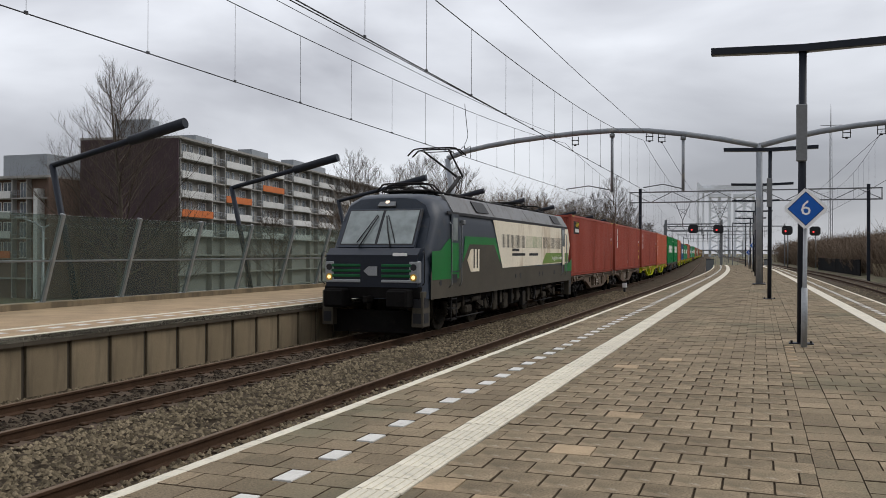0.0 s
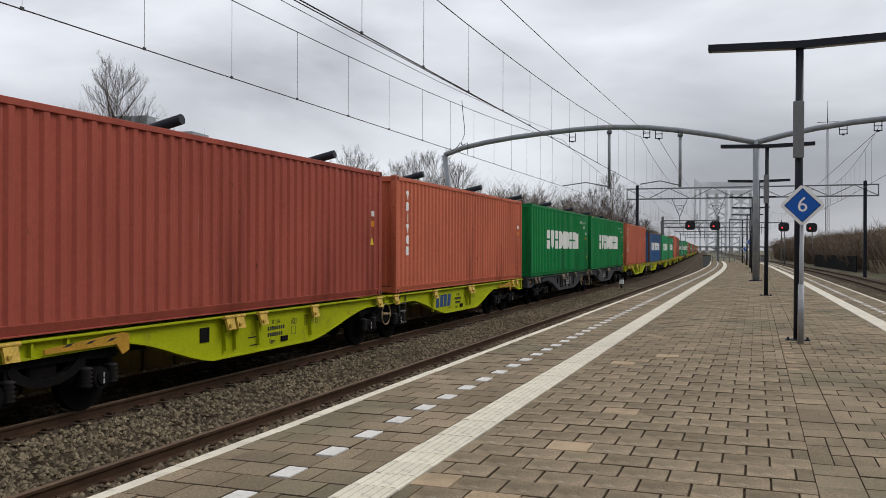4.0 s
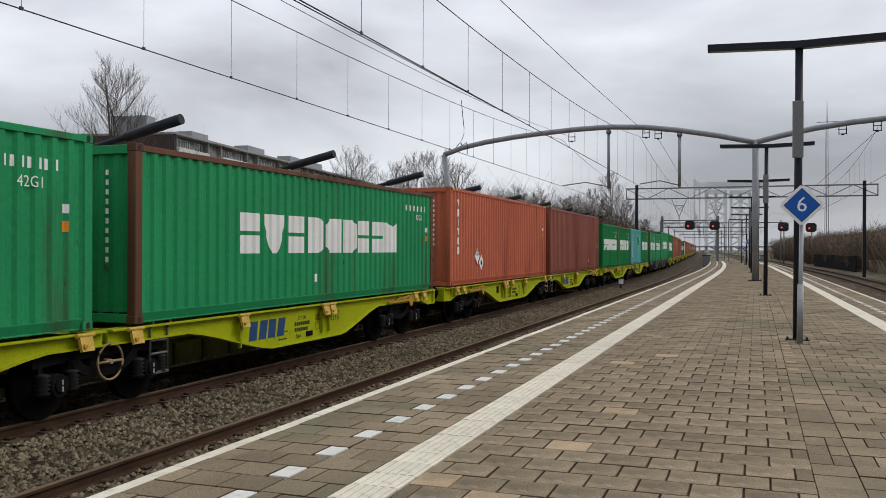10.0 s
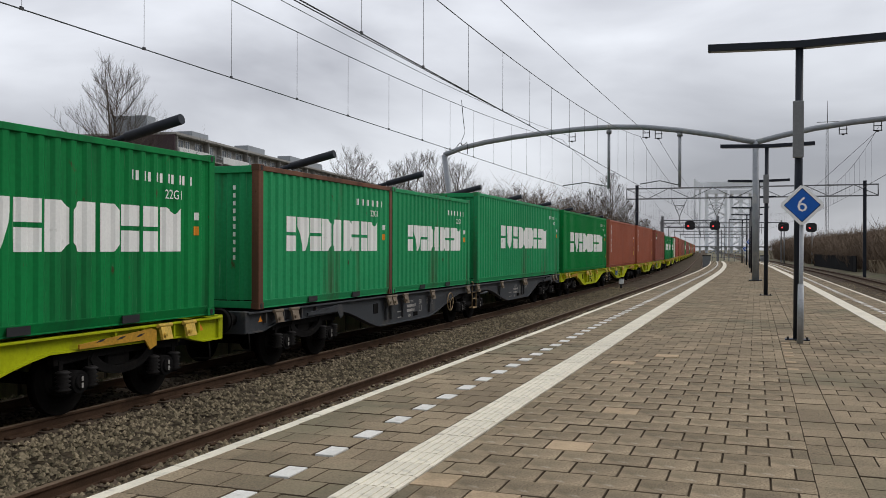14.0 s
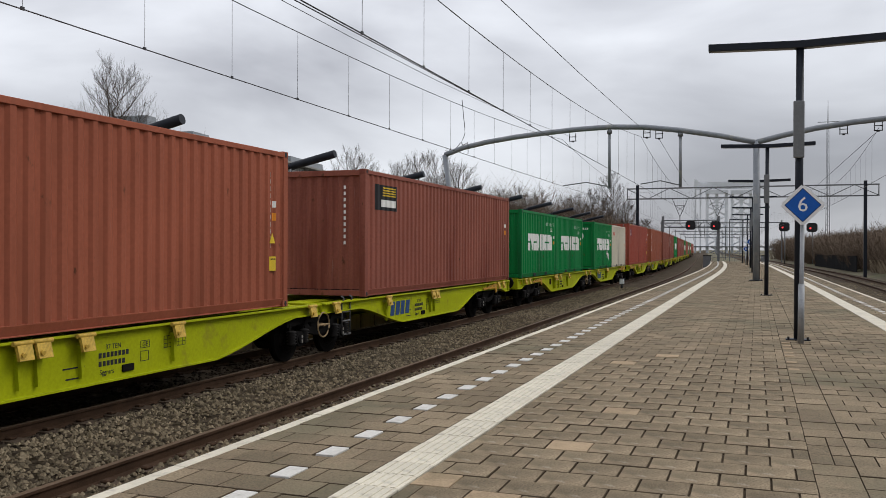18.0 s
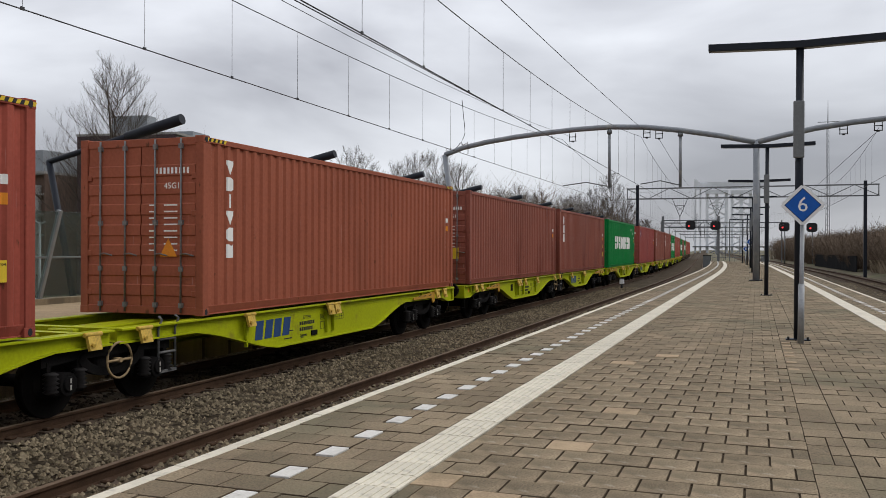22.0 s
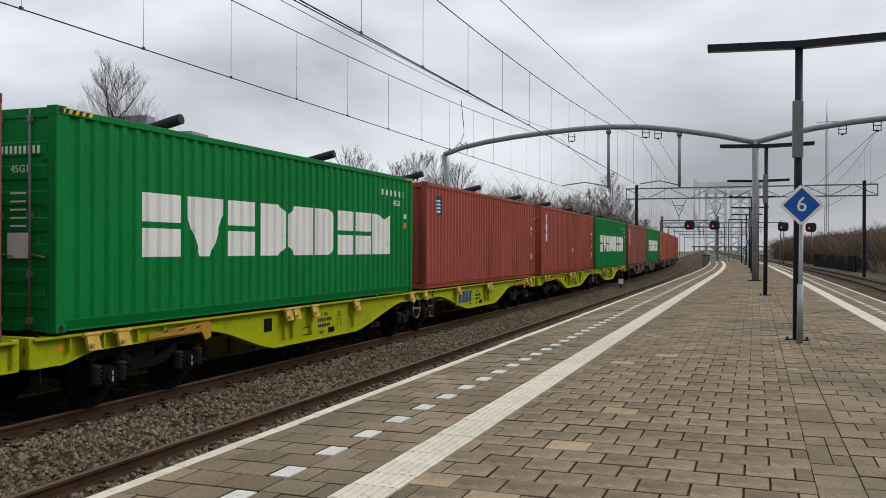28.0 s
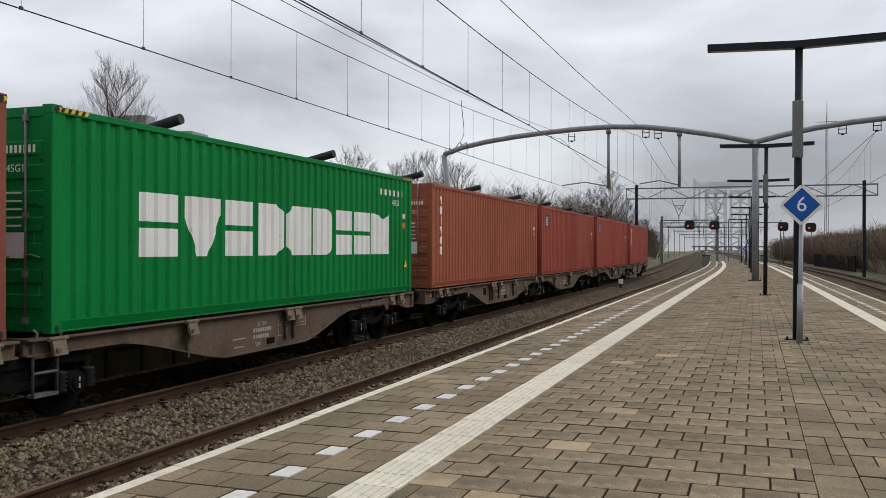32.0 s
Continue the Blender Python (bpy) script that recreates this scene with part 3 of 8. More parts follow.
ground()
ballast()
track(TRAIN_TRACK, "rusty rails on concrete sleepers under the freight train", 6.0, 80)
track(NEAR_TRACK, "rusty rails on concrete sleepers beside the island platform", 6.0, 70)
track(RIGHT_TRACK, "rusty rails on concrete sleepers beyond the island platform", 35, 90)
near_platform()
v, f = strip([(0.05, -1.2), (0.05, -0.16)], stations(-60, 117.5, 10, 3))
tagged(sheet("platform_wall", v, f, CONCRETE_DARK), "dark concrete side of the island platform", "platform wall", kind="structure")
far_platform()
glass_screen()
# ---- the freight train ----
SPEED = (-2.91412e-05, 1.38551e-03, 1.252706e-02, 15.18343, 0.00686)


def run(t):
    """How far the train has come since the start, in metres."""
    d = 0.0
    for c in SPEED:
        d = d * t + c
    return d


def ride(offset, reach, t, z):
    """The pose of a vehicle whose middle lies offset metres along the line at the start, carried on two pivots."""
    s = offset - run(t)
    a, b = line(s - reach, TRAIN_TRACK, z)[0], line(s + reach, TRAIN_TRACK, z)[0]
    return Matrix.Translation((a + b) / 2) @ Matrix.Rotation(math.atan2(-(b - a).x, (b - a).y), 4, "Z")


MOVING = []   # thing, offset of its middle, half distance of its pivots, height


def on_train(ob, offset, reach, z):
    ob.matrix_basis = ride(offset, reach, 0.0, z)
    MOVING.append((ob, offset, reach, z))
    return ob


DECK = RAIL_Z + 1.14     # underside of the containers
RIB, RIB_DEEP = 0.278, 0.035


def rib_outline(length):
    """The corrugation along a wall: (place along, depth below the outer face)."""
    pts, y = [], -length / 2
    n = max(4, round(length / RIB))
    p = length / n
    for i in range(n):
        a = y + i * p
        pts += [(a, 0.0), (a + 0.31 * p, 0.0), (a + 0.5 * p, RIB_DEEP), (a + 0.81 * p, RIB_DEEP)]
    return pts + [(length / 2, 0.0)]


def rib_depth(y, outline):
    for (a, d0), (b, d1) in zip(outline, outline[1:]):
        if a <= y <= b:
            return d0 + (d1 - d0) * (y - a) / max(1e-6, b - a)
    return 0.0


def corrugated(length, z0, z1, thick=0.05):
    """A corrugated wall in the plane x = 0, facing +x, along y."""
    pts = [(-d, y) for y, d in rib_outline(length)]
    bm = bmesh.new()
    lo = [bm.verts.new((x, y, z0)) for x, y in pts]
    hi = [bm.verts.new((x, y, z1)) for x, y in pts]
    for i in range(len(pts) - 1):
        bm.faces.new((lo[i], lo[i + 1], hi[i + 1], hi[i]))
    b = [bm.verts.new(p) for p in ((-thick - RIB_DEEP, -length / 2, z0), (-thick - RIB_DEEP, length / 2, z0), (-thick - RIB_DEEP, length / 2, z1), (-thick - RIB_DEEP, -length / 2, z1))]
    bm.faces.new(b[::-1])
    return bm


def paint(name, color, stain=None, rough=0.5, at=0.64, vary=0.14, streak=0.12, scale=1.5):
    return surface(name, color, rough, fine=18, coarse=0.55, vary=vary, bump=0.06, stain=stain, stain_at=at, stain_scale=scale, streak=streak, per_object=0.03, spec=0.1, scratch=tuple(min(1, 0.15 + 0.85 * c) for c in color), rust=(0.085, 0.038, 0.020))


GREEN = paint("green_container_paint", (0.007, 0.198, 0.051), (0.012, 0.105, 0.035), at=0.6)
GREEN_B = paint("bright_green_container_paint", (0.004, 0.200, 0.042), (0.012, 0.14, 0.042), at=0.66)
GREEN_D = paint("faded_green_container_paint", (0.024, 0.28, 0.105), (0.07, 0.075, 0.04), at=0.64)
RED = paint("oxide_red_container_paint", (0.350, 0.082, 0.056), (0.21, 0.050, 0.032), at=0.6)
ORANGE = paint("orange_red_container_paint", (0.52, 0.138, 0.076), (0.25, 0.065, 0.035), at=0.62)
BROWN = paint("red_brown_container_paint", (0.275, 0.092, 0.064), (0.16, 0.042, 0.030), at=0.6)
RUST_ORANGE = paint("dull_orange_brown_container_paint", (0.34, 0.102, 0.058), (0.26, 0.08, 0.045), at=0.62)
CRIMSON = paint("crimson_container_paint", (0.33, 0.078, 0.066), (0.15, 0.040, 0.034), at=0.62)
BLUE = paint("blue_container_paint", (0.034, 0.115, 0.27), (0.10, 0.042, 0.022), at=0.59, vary=0.25, streak=0.45, scale=1.3)
AQUA = paint("pale_turquoise_container_paint", (0.1037, 0.4026, 0.366), (0.15, 0.18, 0.14), at=0.63)
CREAM = paint("off_white_container_paint", (0.64, 0.59, 0.47), (0.25, 0.22, 0.17), at=0.63)
RUSTY = paint("rusty_frame_paint", (0.16, 0.075, 0.045), (0.09, 0.045, 0.03), at=0.55)

BAR_STEEL = surface("weathered_zinc_bar", (0.19, 0.185, 0.18), 0.6, metal=0.1, fine=30, vary=0.25, stain=(0.12, 0.06, 0.035), stain_at=0.62, stain_scale=4)
BOXES = {}


def blank_container(length, height, doors):
    """A bare container with all its parts, built once for each size; the origin is the middle of its underside."""
    key = (length, height, doors)
    if key in BOXES:
        return BOXES[key]
    W, L, H = 2.438, length, height
    c = thing("shipping_container", Matrix.Translation((0, -4000 - 30 * len(BOXES), -200)), "container", "container")
    wall = part("side_wall", corrugated(L - 0.30, 0.16, H - 0.11), GREEN, c)
    wall.matrix_basis = Matrix.Translation((W / 2 - 0.012, 0, 0))
    w2 = again(wall, pose(-W / 2 + 0.012, 0, 0, 0, 0, 180))
    bm = box(-W / 2 + 0.04, W / 2 - 0.04, -L / 2 + 0.05, L / 2 - 0.05, H - 0.06, H - 0.03)
    y = -L / 2 + 0.3
    while y < L / 2 - 0.3:
        box(-W / 2 + 0.1, W / 2 - 0.1, y, y + 0.11, H - 0.03, H - 0.012, bm)
        y += 0.26
    part("roof", bm, GREEN, c)
    part("floor", box(-W / 2 + 0.04, W / 2 - 0.04, -L / 2 + 0.05, L / 2 - 0.05, 0.10, 0.16), UNDERGEAR, c)
    post = part("corner_post", box(-0.075, 0.075, -0.08, 0.08, 0.11, H - 0.11, bevel=0.012), GREEN, c)
    post.matrix_basis = Matrix.Translation((W / 2 - 0.075, -L / 2 + 0.08, 0))
    for x, yy in ((-W / 2 + 0.075, -L / 2 + 0.08), (W / 2 - 0.075, L / 2 - 0.08), (-W / 2 + 0.075, L / 2 - 0.08)):
        again(post, Matrix.Translation((x, yy, 0)))
    cb = box(-0.08, 0.08, -0.09, 0.09, 0, 0.118, bevel=0.006)
    casting = part("corner_casting", cb, GREEN, c)
    casting.matrix_basis = Matrix.Translation((W / 2 - 0.078, -L / 2 + 0.089, 0))
    for x in (-1, 1):
        for yy in (-1, 1):
            for z in (0, H - 0.118):
                if (x, yy, z) != (1, -1, 0):
                    again(casting, Matrix.Translation((x * (W / 2 - 0.078), yy * (L / 2 - 0.089), z)))
    eye = part("casting_hole", tube((0, 0, 0), (0.012, 0, 0), 0.035, sides=8), LETTER_BLACK, c)
    eye.matrix_basis = Matrix.Translation((W / 2 - 0.005, -L / 2 + 0.089, 0.06)) @ Matrix.Scale(1.4, 4, (0, 0, 1))
    for yy, z in ((L / 2 - 0.089, 0.06), (-L / 2 + 0.089, H - 0.06), (L / 2 - 0.089, H - 0.06)):
        again(eye, Matrix.Translation((W / 2 - 0.005, yy, z)) @ Matrix.Scale(1.4, 4, (0, 0, 1)))
    rail = part("bottom_side_rail", prism([(-0.06, 0.012), (-0.028, 0.012), (-0.028, 0.024), (-0.044, 0.03), (-0.004, 0.15), (-0.004, 0.162), (-0.06, 0.162)], -L / 2 + 0.17, L / 2 - 0.17), GREEN, c)
    rail.matrix_basis = Matrix.Translation((W / 2 - 0.006, 0, 0))
    again(rail, pose(-W / 2 + 0.006, 0, 0, 0, 0, 180))
    rail = part("top_side_rail", box(-0.05, 0.006, -L / 2 + 0.17, L / 2 - 0.17, -0.11, -0.02, bevel=0.006), GREEN, c)
    rail.matrix_basis = Matrix.Translation((W / 2 - 0.006, 0, H))
    again(rail, pose(-W / 2 + 0.006, 0, H, 0, 0, 180))
    if L < 7:
        slot = part("forklift_pocket", box(0, 0.01, -0.18, 0.18, 0.03, 0.14), LETTER_BLACK, c)
        slot.matrix_basis = Matrix.Translation((W / 2 - 0.004, -1.0, 0))
        again(slot, Matrix.Translation((W / 2 - 0.004, 1.0, 0)))
    end = part("end_rail", box(-W / 2 + 0.15, W / 2 - 0.15, -0.06, 0.06, 0.012, 0.14, bevel=0.006), GREEN, c)
    end.matrix_basis = Matrix.Translation((0, -L / 2 + 0.075, 0))
    for yy, z in ((L / 2 - 0.075, 0), (-L / 2 + 0.075, H - 0.16), (L / 2 - 0.075, H - 0.16)):
        again(end, Matrix.Translation((0, yy, z)))
    blank = part("end_wall", corrugated(W - 0.29, 0.13, H - 0.12), GREEN, c)
    blank.matrix_basis = pose(0, L / 2 - 0.05, 0, 0, 0, 90)
    if not doors:
        again(blank, pose(0, -L / 2 + 0.05, 0, 0, 0, -90))
    else:
        # two leaves with four locking bars, their brackets and handles, at the leading end
        face = [(0.0, 0.14), (-0.05, 0.14)]
        for z in (0.30, 0.62, 0.95, 1.28, 1.62, 1.95, 2.25):
            if z + 0.2 < H - 0.15:
                face += [(-0.05, z), (-0.066, z + 0.02), (-0.066, z + 0.18), (-0.05, z + 0.2)]
        bm = prism(face + [(-0.05, H - 0.14), (0.0, H - 0.14)], 0.012, 1.06, axis="X")
        leaf = part("door", bm, GREEN, c)
        leaf.matrix_basis = Matrix.Translation((0, -L / 2 + 0.08, 0))
        leaf2 = again(leaf, pose(-1.072, -L / 2 + 0.08, 0))
        bar = None
        for x in (-0.80, -0.30, 0.30, 0.80):
            holder = leaf if x > 0 else leaf2
            m = Matrix.Translation((x if x > 0 else x + 1.072, -0.085, 0))
            if bar is None:
                bm = tube((0, 0, 0.04), (0, 0, H - 0.04), 0.016, sides=8)
                for z in (0.16, 0.75, 1.5, H - 0.16):
                    box(-0.034, 0.034, -0.02, 0.035, z - 0.04, z + 0.04, bm)
                bar = part("locking_bar", bm, BAR_STEEL, holder)
                bar.matrix_basis = m
                grip = part("handle", pipe([(0, -0.02, 0.0), (0.10, -0.03, 0.02), (0.26, -0.03, -0.015)], 0.013, 6), BAR_STEEL, holder)
                grip.matrix_basis = m @ Matrix.Translation((0, 0, 0.98))
            else:
                again(bar, m, holder)
                again(grip, m @ (pose(0, 0, 0.98) if x < 0 else pose(0, 0, 0.98)), holder)
        hinge = None
        for x in (-1.05, 1.05):
            for z in (0.35, 1.0, 1.65, 2.25):
                m = Matrix.Translation((x, -L / 2 + 0.035, z))
                if hinge is None:
                    hinge = part("hinge", box(-0.06, 0.06, -0.03, 0.03, -0.05, 0.05, bevel=0.01), GREEN, c)
                    hinge.matrix_basis = m
                else:
                    again(hinge, m)
    BOXES[key] = c
    return c


def decal(c, L, y0, y1, z0, z1, material, name="marking", lift=0.004, label=""):
    """A painted patch that follows the corrugation of the side wall; y counts from the leading end."""
    return part(name, decal_mesh(L, ((y0, y1, z0, z1),), lift), material, c, label)


def decal_mesh(L, rects, lift=0.004):
    bm = bmesh.new()
    ribs = rib_outline(L - 0.30)
    for y0, y1, z0, z1 in rects:
        a, b = y0 - L / 2, y1 - L / 2
        cuts = [a] + [y for y, d in ribs if a + 0.004 < y < b - 0.004] + [b]
        lo, hi = [], []
        for y in cuts:
            x = 1.219 - 0.012 - rib_depth(y, ribs) + lift
            lo.append(bm.verts.new((x, y, z0)))
            hi.append(bm.verts.new((x, y, z1)))
        for i in range(len(cuts) - 1):
            bm.faces.new((lo[i], lo[i + 1], hi[i + 1], hi[i]))
    return bm


def side_text(text, size, y, z, L, parent, material, name="writing", x=1.214):
    bm = letters(text, size, 0.001)
    o = part(name, bm, material, parent)
    o.matrix_basis = pose(x, y - L / 2, z, 0, 0, 90)
    return o


def end_text(text, size, x, z, L, parent, material, name="writing"):
    o = part(name, letters(text, size, 0.001), material, parent)
    o.matrix_basis = pose(x, -L / 2 + 0.012, z)
    return o


# silhouettes of plain brand blocks, each in one or more pieces: (place along, lower edge, upper edge), all from 0 to 1
BLOCK = [[(0, 0, 1), (1, 0, 1)]]
STACKED = [[(0, 0, 0.45), (1, 0, 0.45)], [(0, 0.55, 1), (1, 0.55, 1)]]
WEDGE = [[(0, 0.72, 1), (0.36, 0, 1), (0.64, 0, 1), (1, 0.72, 1)]]
CUT_RIGHT = [[(0, 0, 1), (0.72, 0, 1), (1, 0.16, 0.86)]]
CUT_LEFT = [[(0, 0.18, 0.82), (0.26, 0, 1), (1, 0, 1)]]
LEANING = [[(0, 0, 1), (0.25, 0, 1), (0.75, 0, 0.86), (1, 0, 1)]]


def block_mesh(L, y0, y1, z0, z1, shape, lift=0.004):
    """A painted block of that silhouette, following the corrugation of the side wall."""
    bm = bmesh.new()
    ribs = rib_outline(L - 0.30)
    for piece in shape:
        ends = [y0 + (y1 - y0) * u - L / 2 for u, _, _ in piece]
        cuts = sorted(set(ends + [y for y, d in ribs if ends[0] + 0.004 < y < ends[-1] - 0.004]))
        rows = []
        for y in cuts:
            k = max(i for i in range(len(ends) - 1) if ends[i] <= y + 1e-6)
            f = (y - ends[k]) / (ends[k + 1] - ends[k])
            x = 1.219 - 0.012 - rib_depth(y, ribs) + lift
            rows.append([bm.verts.new((x, y, z0 + (z1 - z0) * (piece[k][q] + (piece[k + 1][q] - piece[k][q]) * f))) for q in (1, 2)])
        for (a, b), (c, d) in zip(rows, rows[1:]):
            bm.faces.new((a, c, d, b))
    return bm


def brand_row(c, L, y0, y1, z0, z1, blocks):
    """A broad brand mark as plain white blocks side by side: (width, silhouette) each."""
    scale = (y1 - y0) / (sum(w for w, _ in blocks) + 0.09 * (len(blocks) - 1))
    y = y0
    for w, shape in blocks:
        part("brand_block", block_mesh(L, y + 0.02 * scale, y + (w - 0.02) * scale, z0, z1, shape), LETTER_WHITE, c, "plain white brand block")
        y += (w + 0.09) * scale


def container(color, length, height, offset, doors=False, label="", frame_paint=None, marks="", code="45G1"):
    c = copy_thing(blank_container(length, height, doors), Matrix())
    for o in c.children_recursive:
        base = o.name.split(".")[0]
        if base in ("locking_bar", "handle", "casting_hole", "forklift_pocket", "floor"):
            continue
        slot = o.material_slots[0]
        slot.link = "OBJECT"
        slot.material = RUSTY if "rustpost" in marks and base in ("corner_post", "corner_casting", "top_side_rail") else color
    tagged(c, label, "container", "containers on the train")
    L, H = length, height
    # registration bars and the size code near the trailing end of the side
    if "plain" not in marks:
        if "vertical" in marks:
            rects = [(L - 0.61, L - 0.555, H - 0.5 - 0.13 * i, H - 0.415 - 0.13 * i) for i in range(11)]
            tagged(part("registration_mark", decal_mesh(L, rects), LETTER_WHITE, c), kind="stuff")
        else:
            rects = [(L - 2.0 + 0.115 * i + 0.04 * (i // 2), L - 1.945 + 0.115 * i + 0.04 * (i // 2), H - 0.53, H - 0.39) for i in range(11)]
            tagged(part("registration_mark", decal_mesh(L, rects), LETTER_WHITE, c), kind="stuff")
            side_text(code, 0.20, L - 1.05, H - 0.70, L, c, LETTER_WHITE, "size_code")
        decal(c, L, L - 0.50, L - 0.42, H - 1.06, H - 0.94, LETTER_WHITE, "data_plate")
        decal(c, L, L - 0.51, L - 0.42, H - 1.30, H - 1.16, LABEL_ORANGE, "label", label="orange customs label")
    if "warn" in marks:
        bm = bmesh.new()
        y, low = (L - 0.40 - L / 2, 0.62) if "nine" in marks else (L - 0.56 - L / 2, 1.18)
        f = [bm.verts.new((1.216, y + a, low + b)) for a, b in ((-0.10, 0), (0.10, 0), (0, 0.19))]
        bm.faces.new(f)
        part("warning_triangle", bm, LABEL_YELLOW, c, "yellow warning triangle")
    if "caution" in marks:
        part("caution_label", box(1.212, 1.217, L - 0.66 - L / 2, L - 0.44 - L / 2, 0.68, 0.94), LABEL_YELLOW, c, "yellow caution label")
        o = side_text("CAUTION", 0.042, L - 0.55, 0.89, L, c, LETTER_BLACK, x=1.219)
    if "stripe" in marks:
        stripes(c, L, H)
    if "nine" in marks:
        wide = "wide" in marks
        y0, y1, z0, z1 = (0.5, 5.5, 0.40 * H, 0.655 * H) if wide and L < 7 else (1.68, 10.75, 0.33 * H, 0.655 * H) if wide else (2.68, 9.65, 0.385 * H, 0.66 * H) if L > 7 else (0.98, 5.18, 0.40 * H, 0.655 * H)
        brand_row(c, L, y0, y1, z0, z1, ((0.93, STACKED), (1.02, WEDGE), (0.91, STACKED), (0.93, CUT_RIGHT), (0.97, CUT_LEFT), (0.86, CUT_RIGHT), (0.82, STACKED), (0.82, STACKED), (1.0, LEANING)))
    if "column6" in marks:
        for i in range(6):
            z = H - 0.56 - 0.28 * i
            half = 0.05 if i == 2 else 0.12
            part("brand_block", block_mesh(L, 0.80 - half, 0.80 + half, z - 0.01, z + 0.22, (WEDGE, CUT_RIGHT, BLOCK, WEDGE, CUT_LEFT, LEANING)[i]), LETTER_WHITE, c, "plain white brand block")
    if "column3" in marks:
        for i in range(3):
            z = H - 0.66 - 0.41 * i
            half = (0.09, 0.14, 0.15)[i]
            part("brand_block", block_mesh(L, 0.90 - half, 0.90 + half, z, z + 0.36, (CUT_RIGHT, CUT_LEFT, BLOCK)[i]), LETTER_WHITE, c, "plain white brand block")
    if "logo" in marks:
        decal(c, L, 0.62, 1.86, H - 0.90, H - 0.30, LETTER_BLACK, "brand_panel", label="black brand panel with a gold streak")
        part("brand_streak", decal_mesh(L, [(1.0, 1.8, H - 0.56 + 0.06 * i, H - 0.53 + 0.06 * i) for i in range(4)], 0.007), LABEL_YELLOW, c)
        part("brand_bar", decal_mesh(L, [(0.95, 1.80, H - 0.82, H - 0.65)], 0.007), LETTER_WHITE, c)
    if "badge" in marks:
        decal(c, L, 0.75, 1.25, H - 0.85, H - 0.35, LETTER_BLUE, "brand_badge")
        part("badge_bars", decal_mesh(L, [(0.80, 1.20, H - 0.80 + 0.1 * i, H - 0.75 + 0.1 * i) for i in range(4)], 0.007), LETTER_WHITE, c)
    if "sticker" in marks:
        decal(c, L, 6.5, 6.68, 0.95, 1.15, LETTER_WHITE, "sticker")
    if "hazard" in marks:
        # two white diamonds, one lower than the other, the upper barred in black
        y0 = 2.62 if L > 7 else 4.35
        for y, z, upper in ((y0, 0.86, True), (y0 + 0.42, 0.66, False)):
            bm = bmesh.new()
            bm.faces.new([bm.verts.new((1.217, y - L / 2 + a, z + b)) for a, b in ((0, -0.25), (0.25, 0), (0, 0.25), (-0.25, 0))])
            d = part("hazard_diamond", bm, LETTER_WHITE, c, "white hazard diamond")
            bm = bmesh.new()
            for q in range(5) if upper else range(1):
                o, r0, r1 = (-0.12 + 0.06 * q, 0.02, 0.22 - abs(-0.12 + 0.06 * q)) if upper else (0.0, -0.08, 0.06)
                w = 0.014 if upper else 0.07
                bm.faces.new([bm.verts.new((1.219, y - L / 2 + o + a, z + b)) for a, b in ((-w, r0), (w, r0), (w, r1), (-w, r1))])
            part("diamond_bars", bm, LETTER_BLACK, d)
    if "red_mark" in marks:
        for i in range(4):
            decal(c, L, 0.55 + 0.18 * i, 0.69 + 0.18 * i, H - 0.64, H - 0.44, LABEL_RED, "brand_block", label="plain red brand block")
    if "emblem" in marks:
        e = part("emblem", tube((0.35, -L / 2 + 0.042, H - 0.78), (0.35, -L / 2 + 0.048, H - 0.78), 0.26, sides=24), LETTER_WHITE, c, "round white emblem")
        part("emblem_core", tube((0.35, -L / 2 + 0.038, H - 0.78), (0.35, -L / 2 + 0.042, H - 0.78), 0.10, sides=12), GREEN, e)
    if "docket" in marks:
        y = 9.0 if "plain" in marks else 5.4
        decal(c, L, y, y + 0.17, 0.42, 0.58, LETTER_WHITE, "docket")
    if "banner" in marks:
        decal(c, L, 0.85, 1.12, 0.55, H - 0.35, LETTER_WHITE, "brand_banner", label="white upright brand strip")
        part("banner_bars", decal_mesh(L, [(0.90, 1.07, 0.68 + 0.2 * i, 0.76 + 0.2 * i) for i in range(8)], 0.008), LETTER_BLACK, c)
        decal(c, L, 3.95, 4.9, H - 1.15, H - 0.55, GREEN_D, "patch", label="dull green overpainted patch")
    if "fourteen" in marks:
        brand_row(c, L, 1.9, 4.9, 0.40 * H, 0.66 * H, ((0.75, BLOCK), (0.75, BLOCK), (1, CUT_LEFT), (1, CUT_RIGHT), (1, STACKED)))
        brand_row(c, L, 5.46, 10.5, 0.40 * H, 0.66 * H, ((1, WEDGE), (1, CUT_RIGHT), (0.4, BLOCK), (1, STACKED), (1, STACKED), (1, WEDGE), (0.4, BLOCK), (1, LEANING), (1, CUT_LEFT)))
    if doors:
        end_text(code, 0.14, 0.62, H - 0.80, L, c, LETTER_WHITE, "size_code")
        bm = bmesh.new()
        for i in range(9):
            box(0.30 + 0.075 * i, 0.34 + 0.075 * i, -L / 2 + 0.012, -L / 2 + 0.017, H - 0.60, H - 0.50, bm)
        for k in range(8):
            z = H - 1.12 - 0.105 * k
            box(0.17, 0.29, -L / 2 + 0.012, -L / 2 + 0.017, z, z + 0.022, bm)
            box(0.46, 0.72, -L / 2 + 0.012, -L / 2 + 0.017, z, z + 0.022, bm)
        tagged(part("data_line", bm, LETTER_WHITE, c), kind="stuff")
        if "card" in marks:
            part("placard", box(0.42, 0.80, -L / 2 + 0.006, -L / 2 + 0.012, 0.95, 1.28), SIGN_WHITE, c)
